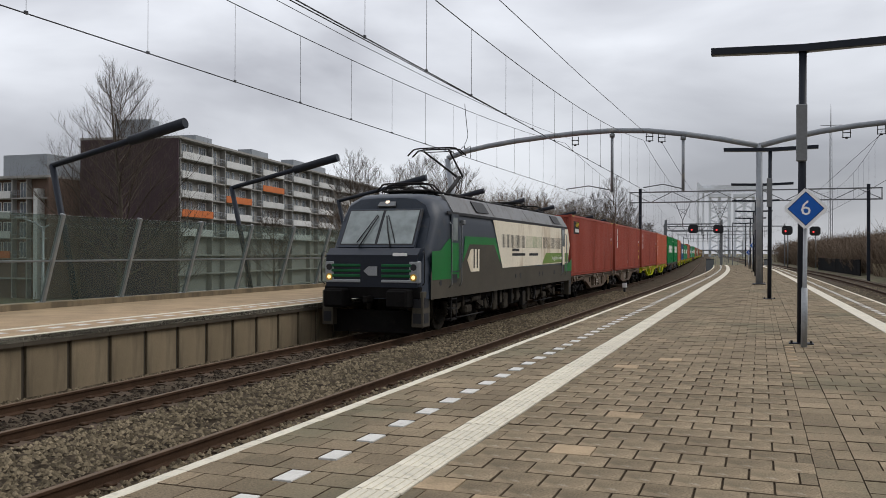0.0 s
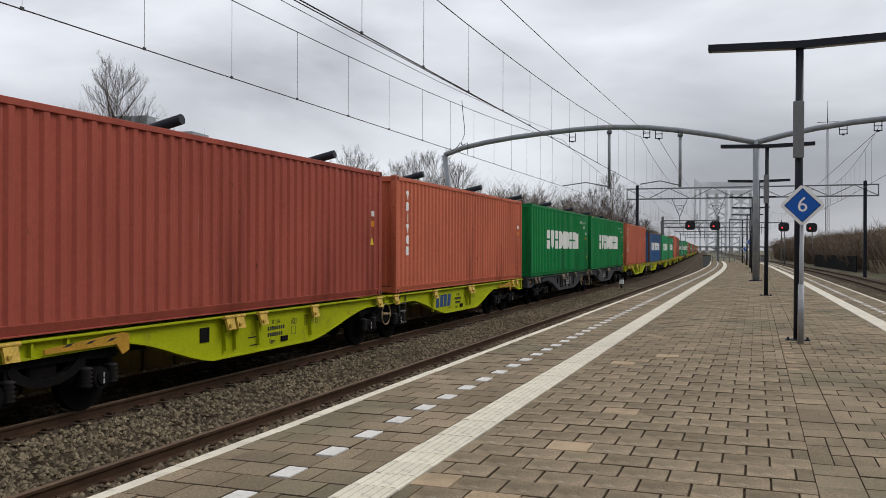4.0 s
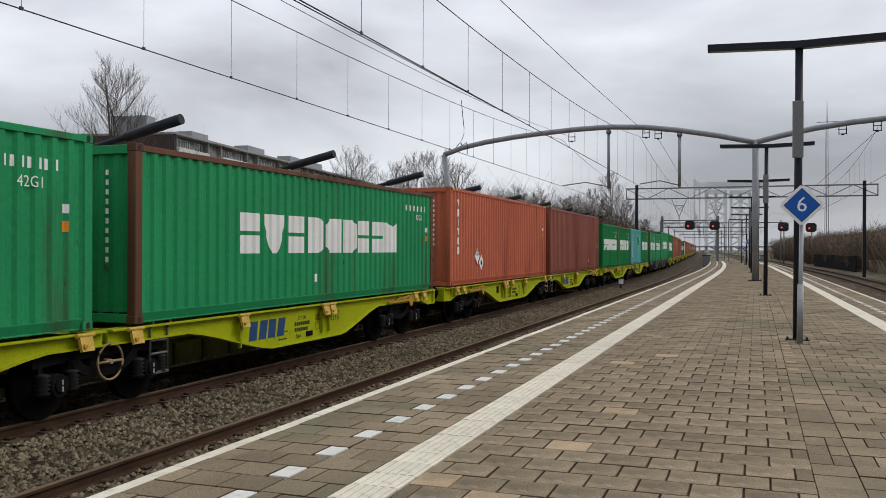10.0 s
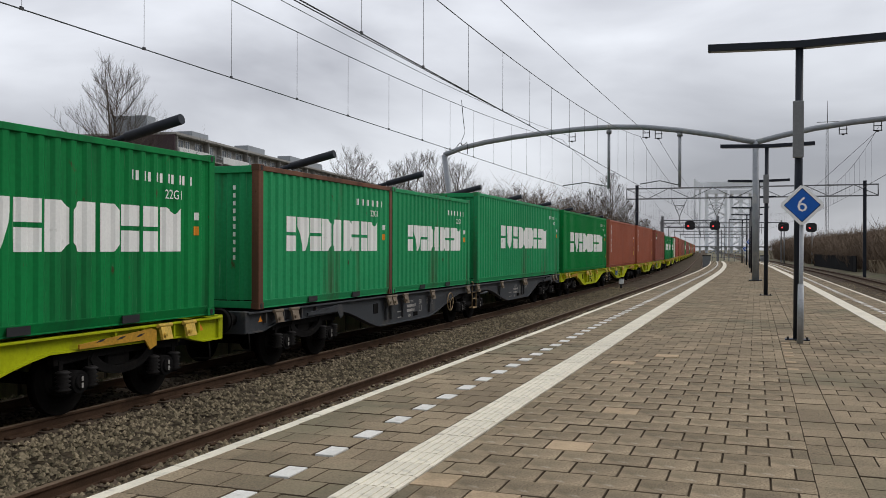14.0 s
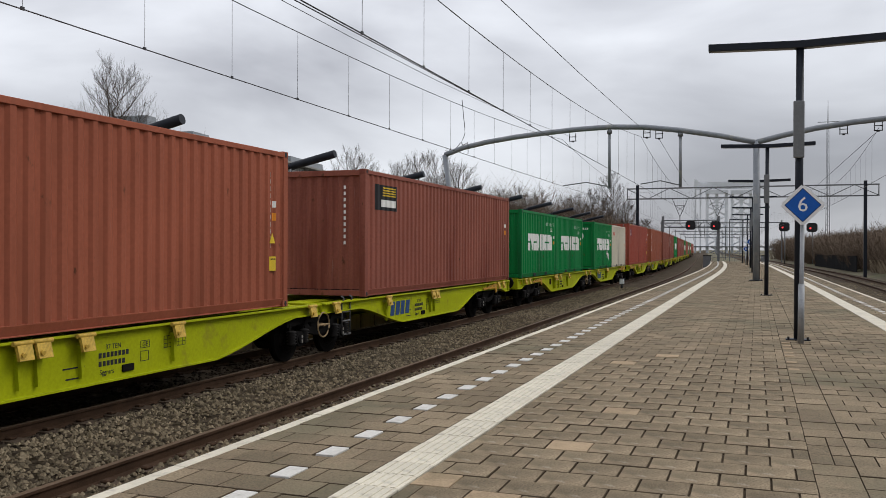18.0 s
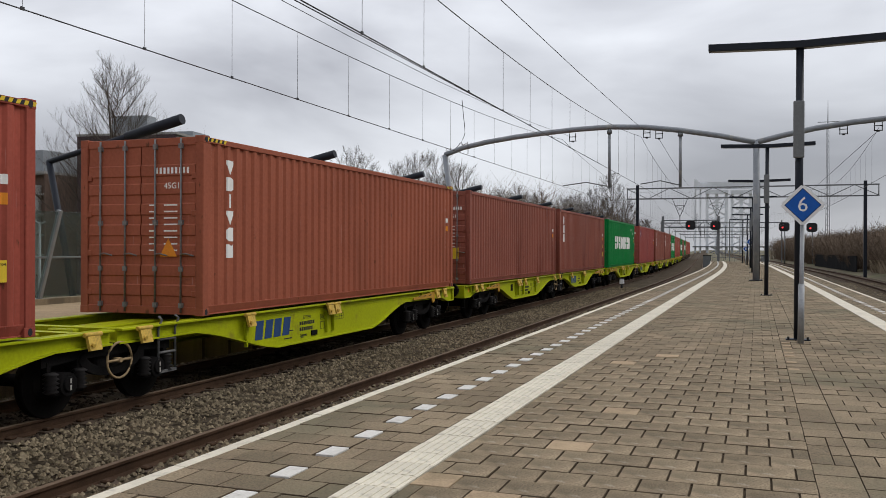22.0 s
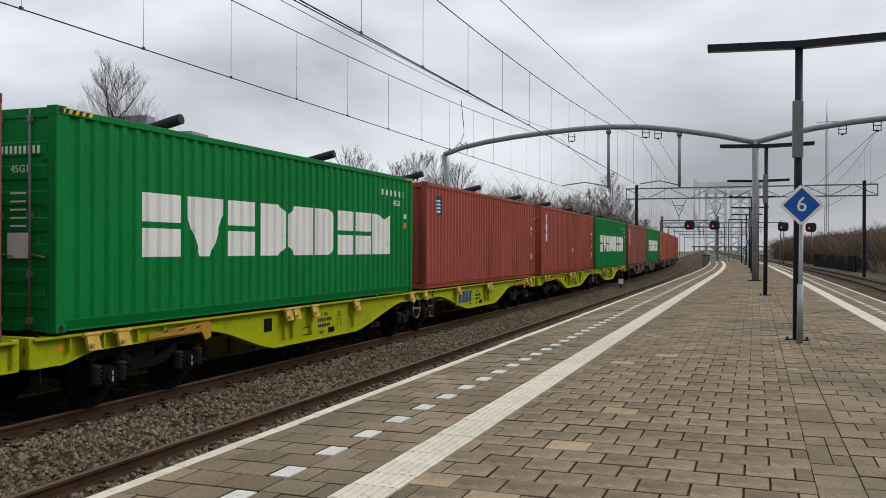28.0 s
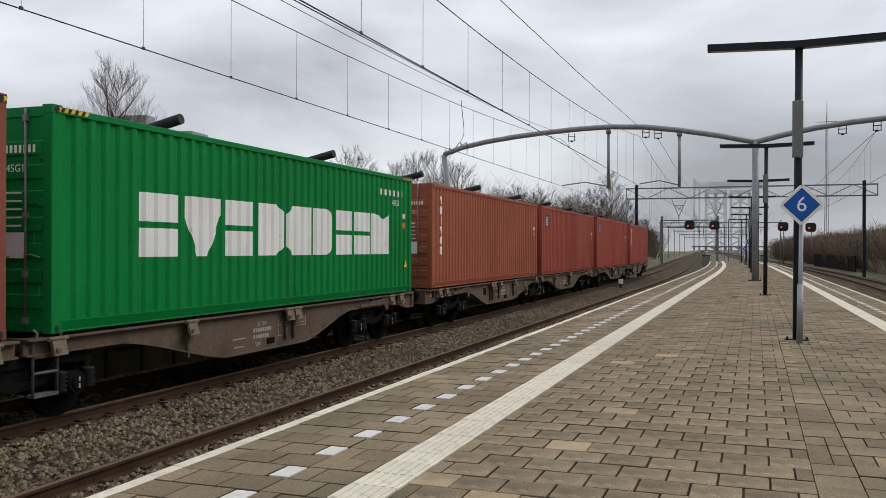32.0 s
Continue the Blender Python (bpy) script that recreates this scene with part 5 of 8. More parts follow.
# half wagons from the front: colour, then the containers on each: paint, length, height, place of the leading end, doors, marks, code, label
HALVES = [
    ("brown", [(RED, 1, HC, 40.77, 0, "logo vertical stripe", "45G1", r_label + " with a black and gold brand panel")]),
    ("brown", [(RED, 1, HC, 54.08, 0, "column3 vertical docket warn stripe caution", "45G1", r_label + " with an upright white brand")]),
    ("yellow", [(RED, 1, HC, 67.78, 0, "column3 vertical warn", "45G1", r_label + " with an upright white brand")]),
    ("yellow", [(ORANGE, 1, HC, 80.85, 0, "column6 vertical", "45G1", "orange-red corrugated container with an upright white brand")]),
    ("grey", [(GREEN, 1, HC, 94.57, 0, "nine warn", "45G1", g_label)]),
    ("grey", [(GREEN, 1, HC, 107.75, 0, "nine warn stripe", "45G1", "green corrugated container with white brand row and yellow warning triangle")]),
    ("yellow", [(ORANGE, 1, HC, 121.71, 0, "column6 vertical warn stripe", "45G1", "orange-red corrugated container with an upright white brand")]),
    ("yellow", [(BLUE, 1, STD, 137.53, 0, "fourteen rustpost", "42G1", "rust-stained blue container with peeling white brand blocks")]),
    ("yellow", [(GREEN_D, 1, STD, 151.41, 1, "nine", "42G1", "faded green container with closed doors and a white brand row")]),
    ("yellow", [(GREEN_D, 1, STD, 164.45, 0, "nine docket rustpost", "42G1", "faded green container with rusty corner posts and a white brand row")]),
    ("yellow", [(ORANGE, 1, HC, 178.09, 0, "column6 vertical hazard stripe", "45G1", "orange-red container with white hazard diamonds")]),
    ("yellow", [(BROWN, 1, HC, 191.22, 0, "plain warn docket", "45G1", "red-brown corrugated steel container")]),
    ("yellow", [(GREEN, 0, STD, 204.83, 0, "nine wide", "22G1", "short green container with a white brand row"), (GREEN, 0, STD, 210.95, 0, "nine rustpost", "22G1", "short green container with rusty posts and a white brand row")]),
    ("yellow", [(AQUA, 0, STD, 217.75, 0, "banner", "22G1", "short pale turquoise container with a white upright strip"), (GREEN, 0, STD, 223.85, 0, "nine", "22G1", "short green container with a white brand row")]),
    ("grey", [(GREEN_D, 0, STD, 231.25, 0, "nine rustpost", "22G1", "short faded green container with a white brand row"), (GREEN_D, 0, STD, 237.35, 0, "nine", "22G1", "short faded green container with a white brand row")]),
    ("grey", [(GREEN_D, 1, HC, 244.25, 0, "nine", "45G1", "pale faded green container with a white brand row")]),
    ("yellow", [(GREEN_B, 1, HC, 257.40, 0, "nine wide warn", "45G1", "bright green container with a white brand row")]),
    ("yellow", [(RUST_ORANGE, 1, HC, 270.81, 0, "column6 vertical caution warn", "45G1", "dull orange-brown corrugated container" + " with an upright white brand")]),
    ("yellow", [(RUST_ORANGE, 1, HC, 284.74, 0, "column6 vertical caution warn", "45G1", "orange-red corrugated container with an upright white brand")]),
    ("yellow", [(BROWN, 1, HC, 300.39, 0, "logo vertical", "45G1", "red-brown container with a black and gold brand panel")]),
    ("yellow", [(GREEN, 0, STD, 314.38, 0, "nine", "22G1", "short green container with a white brand row"), (GREEN, 0, STD, 320.48, 0, "nine", "22G1", "short green container with a white brand row")]),
    ("yellow", [(GREEN, 0, STD, 330.02, 0, "nine hazard emblem", "22G1", "short green container with white hazard marks"), (CREAM, 0, STD, 336.13, 0, "red_mark", "22G1", "short dirty off-white container with a small red mark")]),
    ("yellow", [(RED, 1, HC, 344.26, 1, "badge vertical caution stripe card", "45G1", r_label + " with closed doors and a small badge")]),
    ("yellow", [(RUST_ORANGE, 1, HC, 359.89, 1, "column6 vertical stripe doortri", "45G1", "dull orange-brown container" + " with closed doors and an upright brand")]),
    ("yellow", [(BROWN, 1, HC, 373.70, 1, "vertical doorlabel", "45G1", "scuffed red-brown container with closed doors and a yellow label")]),
    ("yellow", [(BROWN, 1, HC, 386.79, 0, "column3 vertical warn caution", "45G1", "red-brown container with an upright white brand")]),
    ("yellow", [(GREEN_B, 1, HC, 400.58, 1, "nine warn doortri", "45G1", "bright green container with closed doors and a white brand row")]),
    ("yellow", [(CRIMSON, 1, HC, 416.26, 1, "badge vertical doortri stripe", "45G1", "scratched crimson container with closed doors and a wave badge")]),
    ("yellow", [(BROWN, 1, HC, 430.13, 1, "column3 vertical card", "45G1", "red-brown container with closed doors")]),
    ("yellow", [(BROWN, 1, HC, 443.20, 0, "column3 vertical", "45G1", "red-brown container with an upright white brand")]),
    ("yellow", [(GREEN_B, 1, HC, 456.23, 1, "nine wide card stripe", "45G1", "bright green container with closed doors and a paper placard")]),
    ("yellow", [(RED, 1, HC, 469.44, 0, "badge caution vertical", "45G1", r_label + " with a small badge")]),
    ("yellow", [(RED, 1, HC, 482.87, 1, "column3 vertical sticker caution warn", "45G1", r_label + " with closed doors and a white sticker")]),
    ("yellow", [(GREEN_B, 1, HC, 495.83, 0, "nine wide warn", "45G1", "bright green container with a white brand row")]),
    ("brown", [(BROWN, 1, HC, 509.35, 0, "column3 vertical stripe warn", "45G1", "red-brown container with an upright white brand")]),
    ("brown", [(GREEN_B, 1, HC, 522.24, 1, "nine wide warn card doortri stripe", "45G1", "bright green container with closed doors and a white brand row")]),
    ("brown", [(RUST_ORANGE, 1, HC, 535.95, 1, "column6 vertical card", "45G1", "orange-red container with closed doors and an upright brand")]),
    ("brown", [(RED, 1, HC, 549.00, 0, "badge vertical", "45G1", r_label + " with a small white badge")]),
    ("brown", [(RED, 1, HC, 562.4, 0, "badge vertical", "45G1", r_label + " with a small badge")]),
    ("brown", [(RED, 1, HC, 576.6, 1, "column3 vertical", "45G1", r_label + " at the end of the train")]),
]


def freight_train():
    seats = []
    for color_name, load in HALVES:
        first = load[0][3]
        last = load[-1][3] + (LONG_BOX if load[-1][1] else SHORT_BOX)
        seats.append((first, last))
    names = {"yellow": "lime-yellow", "grey": "dark grey", "brown": "grimy brown-grey"}
    for i, (color_name, load) in enumerate(HALVES):
        lead = i % 2 == 0
        first, last = seats[i]
        # the deck reaches past the load, and the two halves of a pair meet over the shared bogie
        if lead:
            meet = last + 0.44 * (seats[i + 1][0] - last)
            a, b = first - 0.28, meet - 0.06
        else:
            meet = seats[i - 1][1] + 0.44 * (first - seats[i - 1][1])
            a, b = meet + 0.06, last + 0.28
        w = wagon(round(b - a, 1), color_name, (a + b) / 2, lead, names[color_name] + " twin container wagon half with fish-bellied sides", (not lead) and color_name == "yellow")
        if i == 0:
            # red and white plate on the leading corner
            y = -(b - a) / 2 - 0.09
            plate = part("end_plate", box(1.03, 1.19, y - 0.012, y, 1.0, 1.26, bevel=0.004), LETTER_WHITE, w, "white plate with red triangles")
            for z0, z1 in ((1.25, 1.14), (1.01, 1.12)):
                bm = bmesh.new()
                bm.faces.new([bm.verts.new(p) for p in ((1.04, y - 0.014, z0), (1.18, y - 0.014, z0), (1.11, y - 0.014, z1))])
                part("red_triangle", bm, LABEL_RED, plate)
        for color, long_one, height, at, doors, marks, code, label in load:
            container(color, LONG_BOX if long_one else SHORT_BOX, height, at, bool(doors), label, None, marks, code)


freight_train()
for master in list(BOXES.values()) + list(FRAMES.values()) + list(BOGIE.values()):
    for o in list(master.children_recursive) + [master]:
        bpy.data.objects.remove(o)
# ---- the locomotive ----
LOCO_FRONT = 20.4        # leading buffer faces along the line at the start
LOCO_DARK = surface("dark_slate_loco_paint", (0.030, 0.038, 0.052), 0.42, fine=20, coarse=0.8, vary=0.14, bump=0.02, stain=(0.07, 0.065, 0.055), stain_at=0.63)
LOCO_NAVY = surface("navy_black_front_paint", (0.012, 0.016, 0.026), 0.35, fine=20, vary=0.15, bump=0.02)
LOCO_GREEN = surface("mid_green_loco_paint", (0.006, 0.15, 0.028), 0.45, fine=20, coarse=0.8, vary=0.12, bump=0.02)
LOCO_CREAM = surface("dirty_cream_loco_paint", (0.80, 0.72, 0.57), 0.5, fine=16, coarse=0.6, vary=0.12, bump=0.02, stain=(0.52, 0.40, 0.26), stain_at=0.58, stain_scale=1.2, streak=0.3)
LOCO_GRIME = surface("brake_dust_grey_brown", (0.066, 0.056, 0.040), 0.75, fine=20, coarse=0.7, vary=0.22, bump=0.05, stain=(0.06, 0.05, 0.038), stain_at=0.6)
LOCO_ROOF = surface("grey_roof_paint", (0.17, 0.17, 0.172), 0.55, fine=18, coarse=0.6, vary=0.16, bump=0.03, stain=(0.09, 0.08, 0.065), stain_at=0.6)
LOCO_GRILLE = surface("dark_green_grille_paint", (0.004, 0.085, 0.028), 0.5, vary=0.15, bump=0)
LOCO_LIME = surface("lime_green_panel", (0.16, 0.25, 0.05), 0.5, vary=0.12, bump=0)
# cab glass: pale base colour stands in for the reflected sky
WINDSCREEN = surface("tinted_windscreen", (0.21, 0.24, 0.235), 0.08, fine=3, coarse=1.0, vary=0.35, bump=0, spec=0.5)
DARK_GLASS = surface("dark_window", (0.03, 0.035, 0.035), 0.08, vary=0.1, bump=0, spec=0.6)
LOCO_DUST = surface("dusty_running_gear", (0.052, 0.044, 0.034), 0.85, fine=25, coarse=2, vary=0.35, bump=0.15, stain=(0.02, 0.017, 0.014), stain_at=0.55, stain_scale=4, spec=0.08)
HEADLIGHT = glowing("warm_headlight", (1.0, 0.66, 0.30), 1.3)
TOPLIGHT = glowing("top_headlight", (1.0, 0.80, 0.62), 0.6)


def lathe_body():
    """The body shell: cross sections along the length, raked at both ends."""
    bm = bmesh.new()
    half = 9.03

    def ring(y_low, y_high, wide, top, shoulder):
        # points from the lower right sill over the roof to the lower left; the upper ones lie further back
        pts = [(wide, 1.02, 0.0), (wide, 1.9, 0.25), (wide, 2.1, 0.35), (wide * 0.995, 3.05, 0.85), (wide * 0.97, shoulder, 0.92), (wide * 0.86, (top + shoulder) / 2 + 0.06, 0.96), (wide * 0.62, top - 0.03, 1.0), (wide * 0.3, top, 1.0)]
        pts = pts + [(-x, z, k) for x, z, k in pts[::-1]]
        return [bm.verts.new((x, y_low + (y_high - y_low) * k, z)) for x, z, k in pts]

    rings = []
    for e in (-1, 1):
        ends = [(half - 0.0, half - 1.05, 1.30, 3.70, 3.16), (half - 0.12, half - 1.30, 1.42, 3.80, 3.26), (half - 0.45, half - 1.55, 1.49, 3.85, 3.32), (half - 1.6, half - 2.0, 1.505, 3.86, 3.34)]
        seq = [ring(e * a, e * b, w, t, sh) for a, b, w, t, sh in (ends if e < 0 else ends[::-1])]
        rings += seq
    for a, b in zip(rings, rings[1:]):
        for i in range(len(a) - 1):
            f = bm.faces.new((a[i], b[i], b[i + 1], a[i + 1]))
            f.smooth = True
    bm.faces.new(rings[0][::-1])
    bm.faces.new(rings[-1])
    bmesh.ops.recalc_face_normals(bm, faces=bm.faces[:])
    return bm


def side_panel(outline, x=1.508, thick=0.006):
    """A flat painted field on the side facing the island platform; outline in (metres from the front buffers, height)."""
    return prism([(y - 9.49, z) for y, z in outline], x, x + thick, axis="X")


def locomotive():
    e = thing("locomotive", Matrix(), "dark grey and green electric freight locomotive with cream side panel", "locomotive")
    body = part("body", lathe_body(), LOCO_DARK, e)
    for p in body.data.polygons:
        p.use_smooth = p.normal.z < 0.98 and abs(p.normal.y) < 0.9
    X = 1.508
    # --- side, from the front: green fields, cream field, grimy sill
    part("sill_band", side_panel([(0.85, 1.0), (18.2, 1.0), (18.2, 1.72), (0.85, 1.72)], X - 0.001), LOCO_GRIME, body, "lower side grey-brown with brake dust")
    part("green_field", side_panel([(0.92, 1.50), (0.92, 2.25), (1.55, 2.28), (2.2, 2.60), (3.05, 2.60), (3.05, 1.50)]), LOCO_GREEN, body, "green cab side")
    part("green_band", side_panel([(3.35, 1.95), (3.55, 2.70), (6.55, 2.70), (7.15, 2.0), (7.0, 1.9), (6.4, 2.45), (4.05, 2.45)]), LOCO_GREEN, body, "green stripe")
    part("lower_field", side_panel([(3.1, 1.72), (3.95, 2.47), (6.4, 2.47), (7.3, 1.72)], X + 0.002), LOCO_GRIME, body)
    part("cream_field", side_panel([(6.28, 3.27), (17.5, 3.27), (17.9, 2.6), (17.5, 1.80), (7.35, 1.72)], X + 0.003), LOCO_CREAM, body, "dirty cream side panel")
    part("lime_field", side_panel([(12.8, 1.80), (13.4, 2.22), (17.6, 2.22), (17.5, 1.84)], X + 0.010), LOCO_LIME, body)
    part("green_tail", side_panel([(16.9, 1.42), (18.3, 1.42), (18.3, 1.98), (17.75, 1.78), (17.3, 1.74), (16.9, 1.74)], X + 0.002), LOCO_GREEN, body, "green rear lower side")
    part("roof_rail", box(X - 0.03, X + 0.012, -7.4, 7.9, 3.28, 3.36), LETTER_BLACK, body)
    # brand writing as plain bars, a dark run, a pale run and a dark run
    rng = random.Random(3)
    for a, b, m in ((7.25, 10.35, LETTER_BLACK), (10.42, 12.9, PALE_GREEN), (12.95, 16.1, LETTER_BLACK)):
        y = a
        while y < b - 0.1:
            w = rng.uniform(0.045, 0.06)
            part("brand_bar", box(X + 0.010, X + 0.013, y - 9.49, min(y + w, b) - 9.49, 2.40, 2.84), m, body)
            y += w + rng.uniform(0.09, 0.12)
    for a, b, z in ((8.5, 10.2, 2.12), (10.8, 12.1, 2.12), (8.5, 9.4, 2.28)):
        part("writing_bar", box(X + 0.014, X + 0.017, a - 9.49, b - 9.49, z, z + 0.09), LETTER_BLACK if a < 14 else LETTER_WHITE, body)
    side_text("Straight into Europe", 0.24, 15.35, 2.02, 18.98, body, LETTER_WHITE, "slogan", X + 0.018)
    part("arrow_mark", side_panel([(3.72, 2.0), (4.05, 2.33), (4.85, 2.33), (4.85, 1.66), (4.05, 1.66)], X + 0.012), LOCO_CREAM, body, "cream arrow-shaped mark")
    for y in (4.28, 4.58):
        part("mark_slot", box(X + 0.018, X + 0.021, y - 9.49, y - 9.37, 1.76, 2.33), LOCO_GRIME, body)
    # crew doors with windows, handles and steps
    for y, m in ((2.35, LOCO_GREEN), (16.2, LOCO_CREAM)):
        d = part("door", box(X + 0.004, X + 0.022, y - 9.49, y + 0.62 - 9.49, 1.68, 3.30, bevel=0.006), LOCO_DARK, body)
        part("door_panel", box(X + 0.022, X + 0.026, y + 0.04 - 9.49, y + 0.58 - 9.49, 1.72, 2.50), m, d)
        part("door_window", box(X + 0.022, X + 0.027, y + 0.13 - 9.49, y + 0.5 - 9.49, 2.56, 3.20, bevel=0.003), WINDSCREEN, d)
        for yy in (-0.10, 0.72):
            part("handrail", pipe([(X + 0.01, y + yy - 9.49, 3.05), (X + 0.07, y + yy - 9.49, 3.0), (X + 0.07, y + yy - 9.49, 1.35), (X + 0.01, y + yy - 9.49, 1.28)], 0.016, 6), GREY_STEEL, e, "bare steel handrail")
        bm = bmesh.new()
        for z in (0.35, 0.65, 0.92):
            box(X - 0.2, X, y + 0.06 - 9.49, y + 0.52 - 9.49, z, z + 0.03, bm)
        for yy in (0.06, 0.50):
            box(X - 0.03, X, y + yy - 9.49, y + yy + 0.03 - 9.49, 0.33, 1.02, bm)
        part("door_steps", bm, MID_DARK, e)
        part("step_recess", box(X + 0.004, X + 0.009, y + 0.08 - 9.49, y + 0.52 - 9.49, 1.38, 1.62), LETTER_BLACK, e)
    part("mirror_camera", box(X, X + 0.10, 3.18 - 9.49, 3.34 - 9.49, 3.02, 3.16, bevel=0.02), MID_STEEL, e)
    for y in (1.55, 9.0, 9.6, 12.4, 12.9, 14.9):
        part("filler_port", tube((X + 0.0, y - 9.49, 1.42), (X + 0.012, y - 9.49, 1.42), 0.085, sides=16), LETTER_BLACK, body)
    # --- front end
    F = -9.03
    part("front_panel", prism([(F - 0.03, 1.32), (F - 0.03, 2.16), (F + 0.20, 2.34), (F + 0.42, 2.34), (F + 0.42, 1.32)], -1.30, 1.30, axis="X"), LOCO_NAVY, body, "navy-black front panel")
    # windscreen, two halves lying in the raked plane
    ws = Matrix.Translation((0, F + 0.32, 2.42)) @ pose(0, 0, 0, -33, 0, 0)
    frame_bm = prism([(-1.10, -0.10), (1.10, -0.10), (1.08, 1.14), (-1.08, 1.14)], -0.05, 0.04)
    o = part("windscreen_frame", frame_bm, LOCO_DARK, body)
    o.matrix_basis = ws
    o = part("gasket", prism([(-1.055, -0.035), (1.055, -0.035), (1.04, 1.10), (-1.04, 1.10)], -0.058, -0.048), LETTER_BLACK, body, "black rubber windscreen seal")
    o.matrix_basis = ws
    for sgn in (-1, 1):
        a, b, c, d = (0.04 * sgn, 0.0), (1.02 * sgn, 0.0), (1.01 * sgn, 1.07), (0.04 * sgn, 1.07)
        pane = part("windscreen", prism([a, b, c, d], -0.065, -0.05), WINDSCREEN, body, "windscreen half, paled by a painted sky reflection")
        pane.matrix_basis = ws
        arm = part("wiper", pipe([(0.45 * sgn, -0.10, -0.12), (0.28 * sgn, -0.11, 0.35), (0.12 * sgn, -0.10, 0.86)], 0.018, 6), LETTER_BLACK, e)
        arm.matrix_basis = ws
        blade = part("wiper_blade", pipe([(0.55 * sgn, -0.09, 0.02), (0.16 * sgn, -0.09, 0.90)], 0.014, 6), LETTER_BLACK, e)
        blade.matrix_basis = ws
        # ribs of the grille and the bumper bars below it
        for k in range(4):
            part("grille_rib", box(min(0.30 * sgn, 1.14 * sgn), max(0.30 * sgn, 1.14 * sgn), F - 0.055, F - 0.02, 1.44 + 0.135 * k, 1.515 + 0.135 * k, bevel=0.012), LOCO_GRILLE if k else GREY_STEEL, body, "green grille rib" if k else "pale grey strip")
        # headlight cluster
        h = part("headlight", box(min(1.06 * sgn, 1.33 * sgn), max(1.06 * sgn, 1.33 * sgn), F - 0.045, F + 0.2, 1.42, 2.0, bevel=0.03), GREY_STEEL, e, "headlight unit with a lit lamp")
        part("lamp", tube((1.20 * sgn, F - 0.064, 1.58), (1.20 * sgn, F - 0.04, 1.58), 0.05, sides=16), HEADLIGHT, h)
        part("lamp_ring", tube((1.20 * sgn, F - 0.056, 1.58), (1.20 * sgn, F - 0.04, 1.58), 0.095, sides=16), LOCK_YELLOW, h)
        part("lamp_rim", tube((1.20 * sgn, F - 0.052, 1.84), (1.20 * sgn, F - 0.04, 1.84), 0.085, sides=16), LETTER_BLACK, h)
        # buffer with crash box
        bm = box(min(0.62 * sgn, 1.18 * sgn), max(0.62 * sgn, 1.18 * sgn), F - 0.42, F + 0.15, 0.80, 1.28, bevel=0.04)
        part("buffer_housing", bm, UNDERGEAR, e)
        bm = tube((0.88 * sgn, F - 0.35, 1.04), (0.88 * sgn, F - 0.40, 1.04), 0.2, sides=16)
        box(min(0.62 * sgn, 1.14 * sgn), max(0.62 * sgn, 1.14 * sgn), F - 0.46, F - 0.40, 0.84, 1.24, bm, bevel=0.02)
        part("buffer", bm, UNDERGEAR, e)
        st = part("corner_step", box(min(1.12 * sgn, 1.44 * sgn), max(1.12 * sgn, 1.44 * sgn), F + 0.02, F + 0.5, 0.30, 1.22, bevel=0.015), LOCO_GRIME, e)
        for z in (0.40, 0.80):
            part("step_opening", box(min(1.17 * sgn, 1.39 * sgn), max(1.17 * sgn, 1.39 * sgn), F + 0.012, F + 0.03, z, z + 0.26), LETTER_BLACK, st)
            if sgn > 0:
                part("step_opening", box(1.435, 1.447, F + 0.10, F + 0.40, z, z + 0.26), LETTER_BLACK, st)
        part("hand_hold", pipe([(1.40 * sgn, F + 0.10, 2.25), (1.47 * sgn, F + 0.04, 2.2), (1.47 * sgn, F + 0.04, 1.45), (1.40 * sgn, F + 0.1, 1.38)], 0.016, 6), LETTER_BLACK, e)
        # the same buffers at the trailing end
        part("buffer_housing", box(min(0.62 * sgn, 1.18 * sgn), max(0.62 * sgn, 1.18 * sgn), 8.9, 9.42, 0.80, 1.28, bevel=0.04), UNDERGEAR, e)
        part("trailing_step", box(min(1.15 * sgn, 1.46 * sgn), max(1.15 * sgn, 1.46 * sgn), 8.5, 9.0, 0.35, 1.2, bevel=0.015), LOCO_GRIME, e)
        if sgn > 0:
            for z in (0.44, 0.82):
                part("step_opening", box(1.452, 1.464, 8.60, 8.92, z, z + 0.26), LETTER_BLACK, e)
    part("emblem", prism([(-0.20, 1.74), (-0.06, 1.86), (0.19, 1.86), (0.19, 1.62), (-0.06, 1.62)], F - 0.062, F - 0.045), GREY_STEEL, body, "grey arrow-shaped emblem")
    part("number_bar", box(0.62, 1.02, F - 0.042, F - 0.028, 2.13, 2.21), LETTER_WHITE, body)
    part("bumper_beam", box(-1.36, 1.36, F - 0.02, F + 0.4, 1.02, 1.35, bevel=0.03), UNDERGEAR, e)
    part("snow_plough", prism([(-1.2, 0.12), (1.2, 0.12), (1.3, 0.7), (-1.3, 0.7)], F + 0.25, F + 0.4), UNDERGEAR, e)
    part("coupler_hook", box(-0.07, 0.07, F - 0.40, F, 0.92, 1.10, bevel=0.03), UNDERGEAR, e)
    lid = part("top_light_housing", prism([(-0.26, 0.0), (0.26, 0.0), (0.20, 0.30), (-0.20, 0.30)], -0.03, 0.03), MID_STEEL, body)
    lid.matrix_basis = Matrix.Translation((0, F + 0.95, 3.47)) @ pose(0, 0, 0, -42, 0, 0)
    lamp = part("top_lamp", tube((0, -0.045, 0.14), (0, -0.03, 0.14), 0.06, sides=16), TOPLIGHT, body)
    lamp.matrix_basis = lid.matrix_basis.copy()
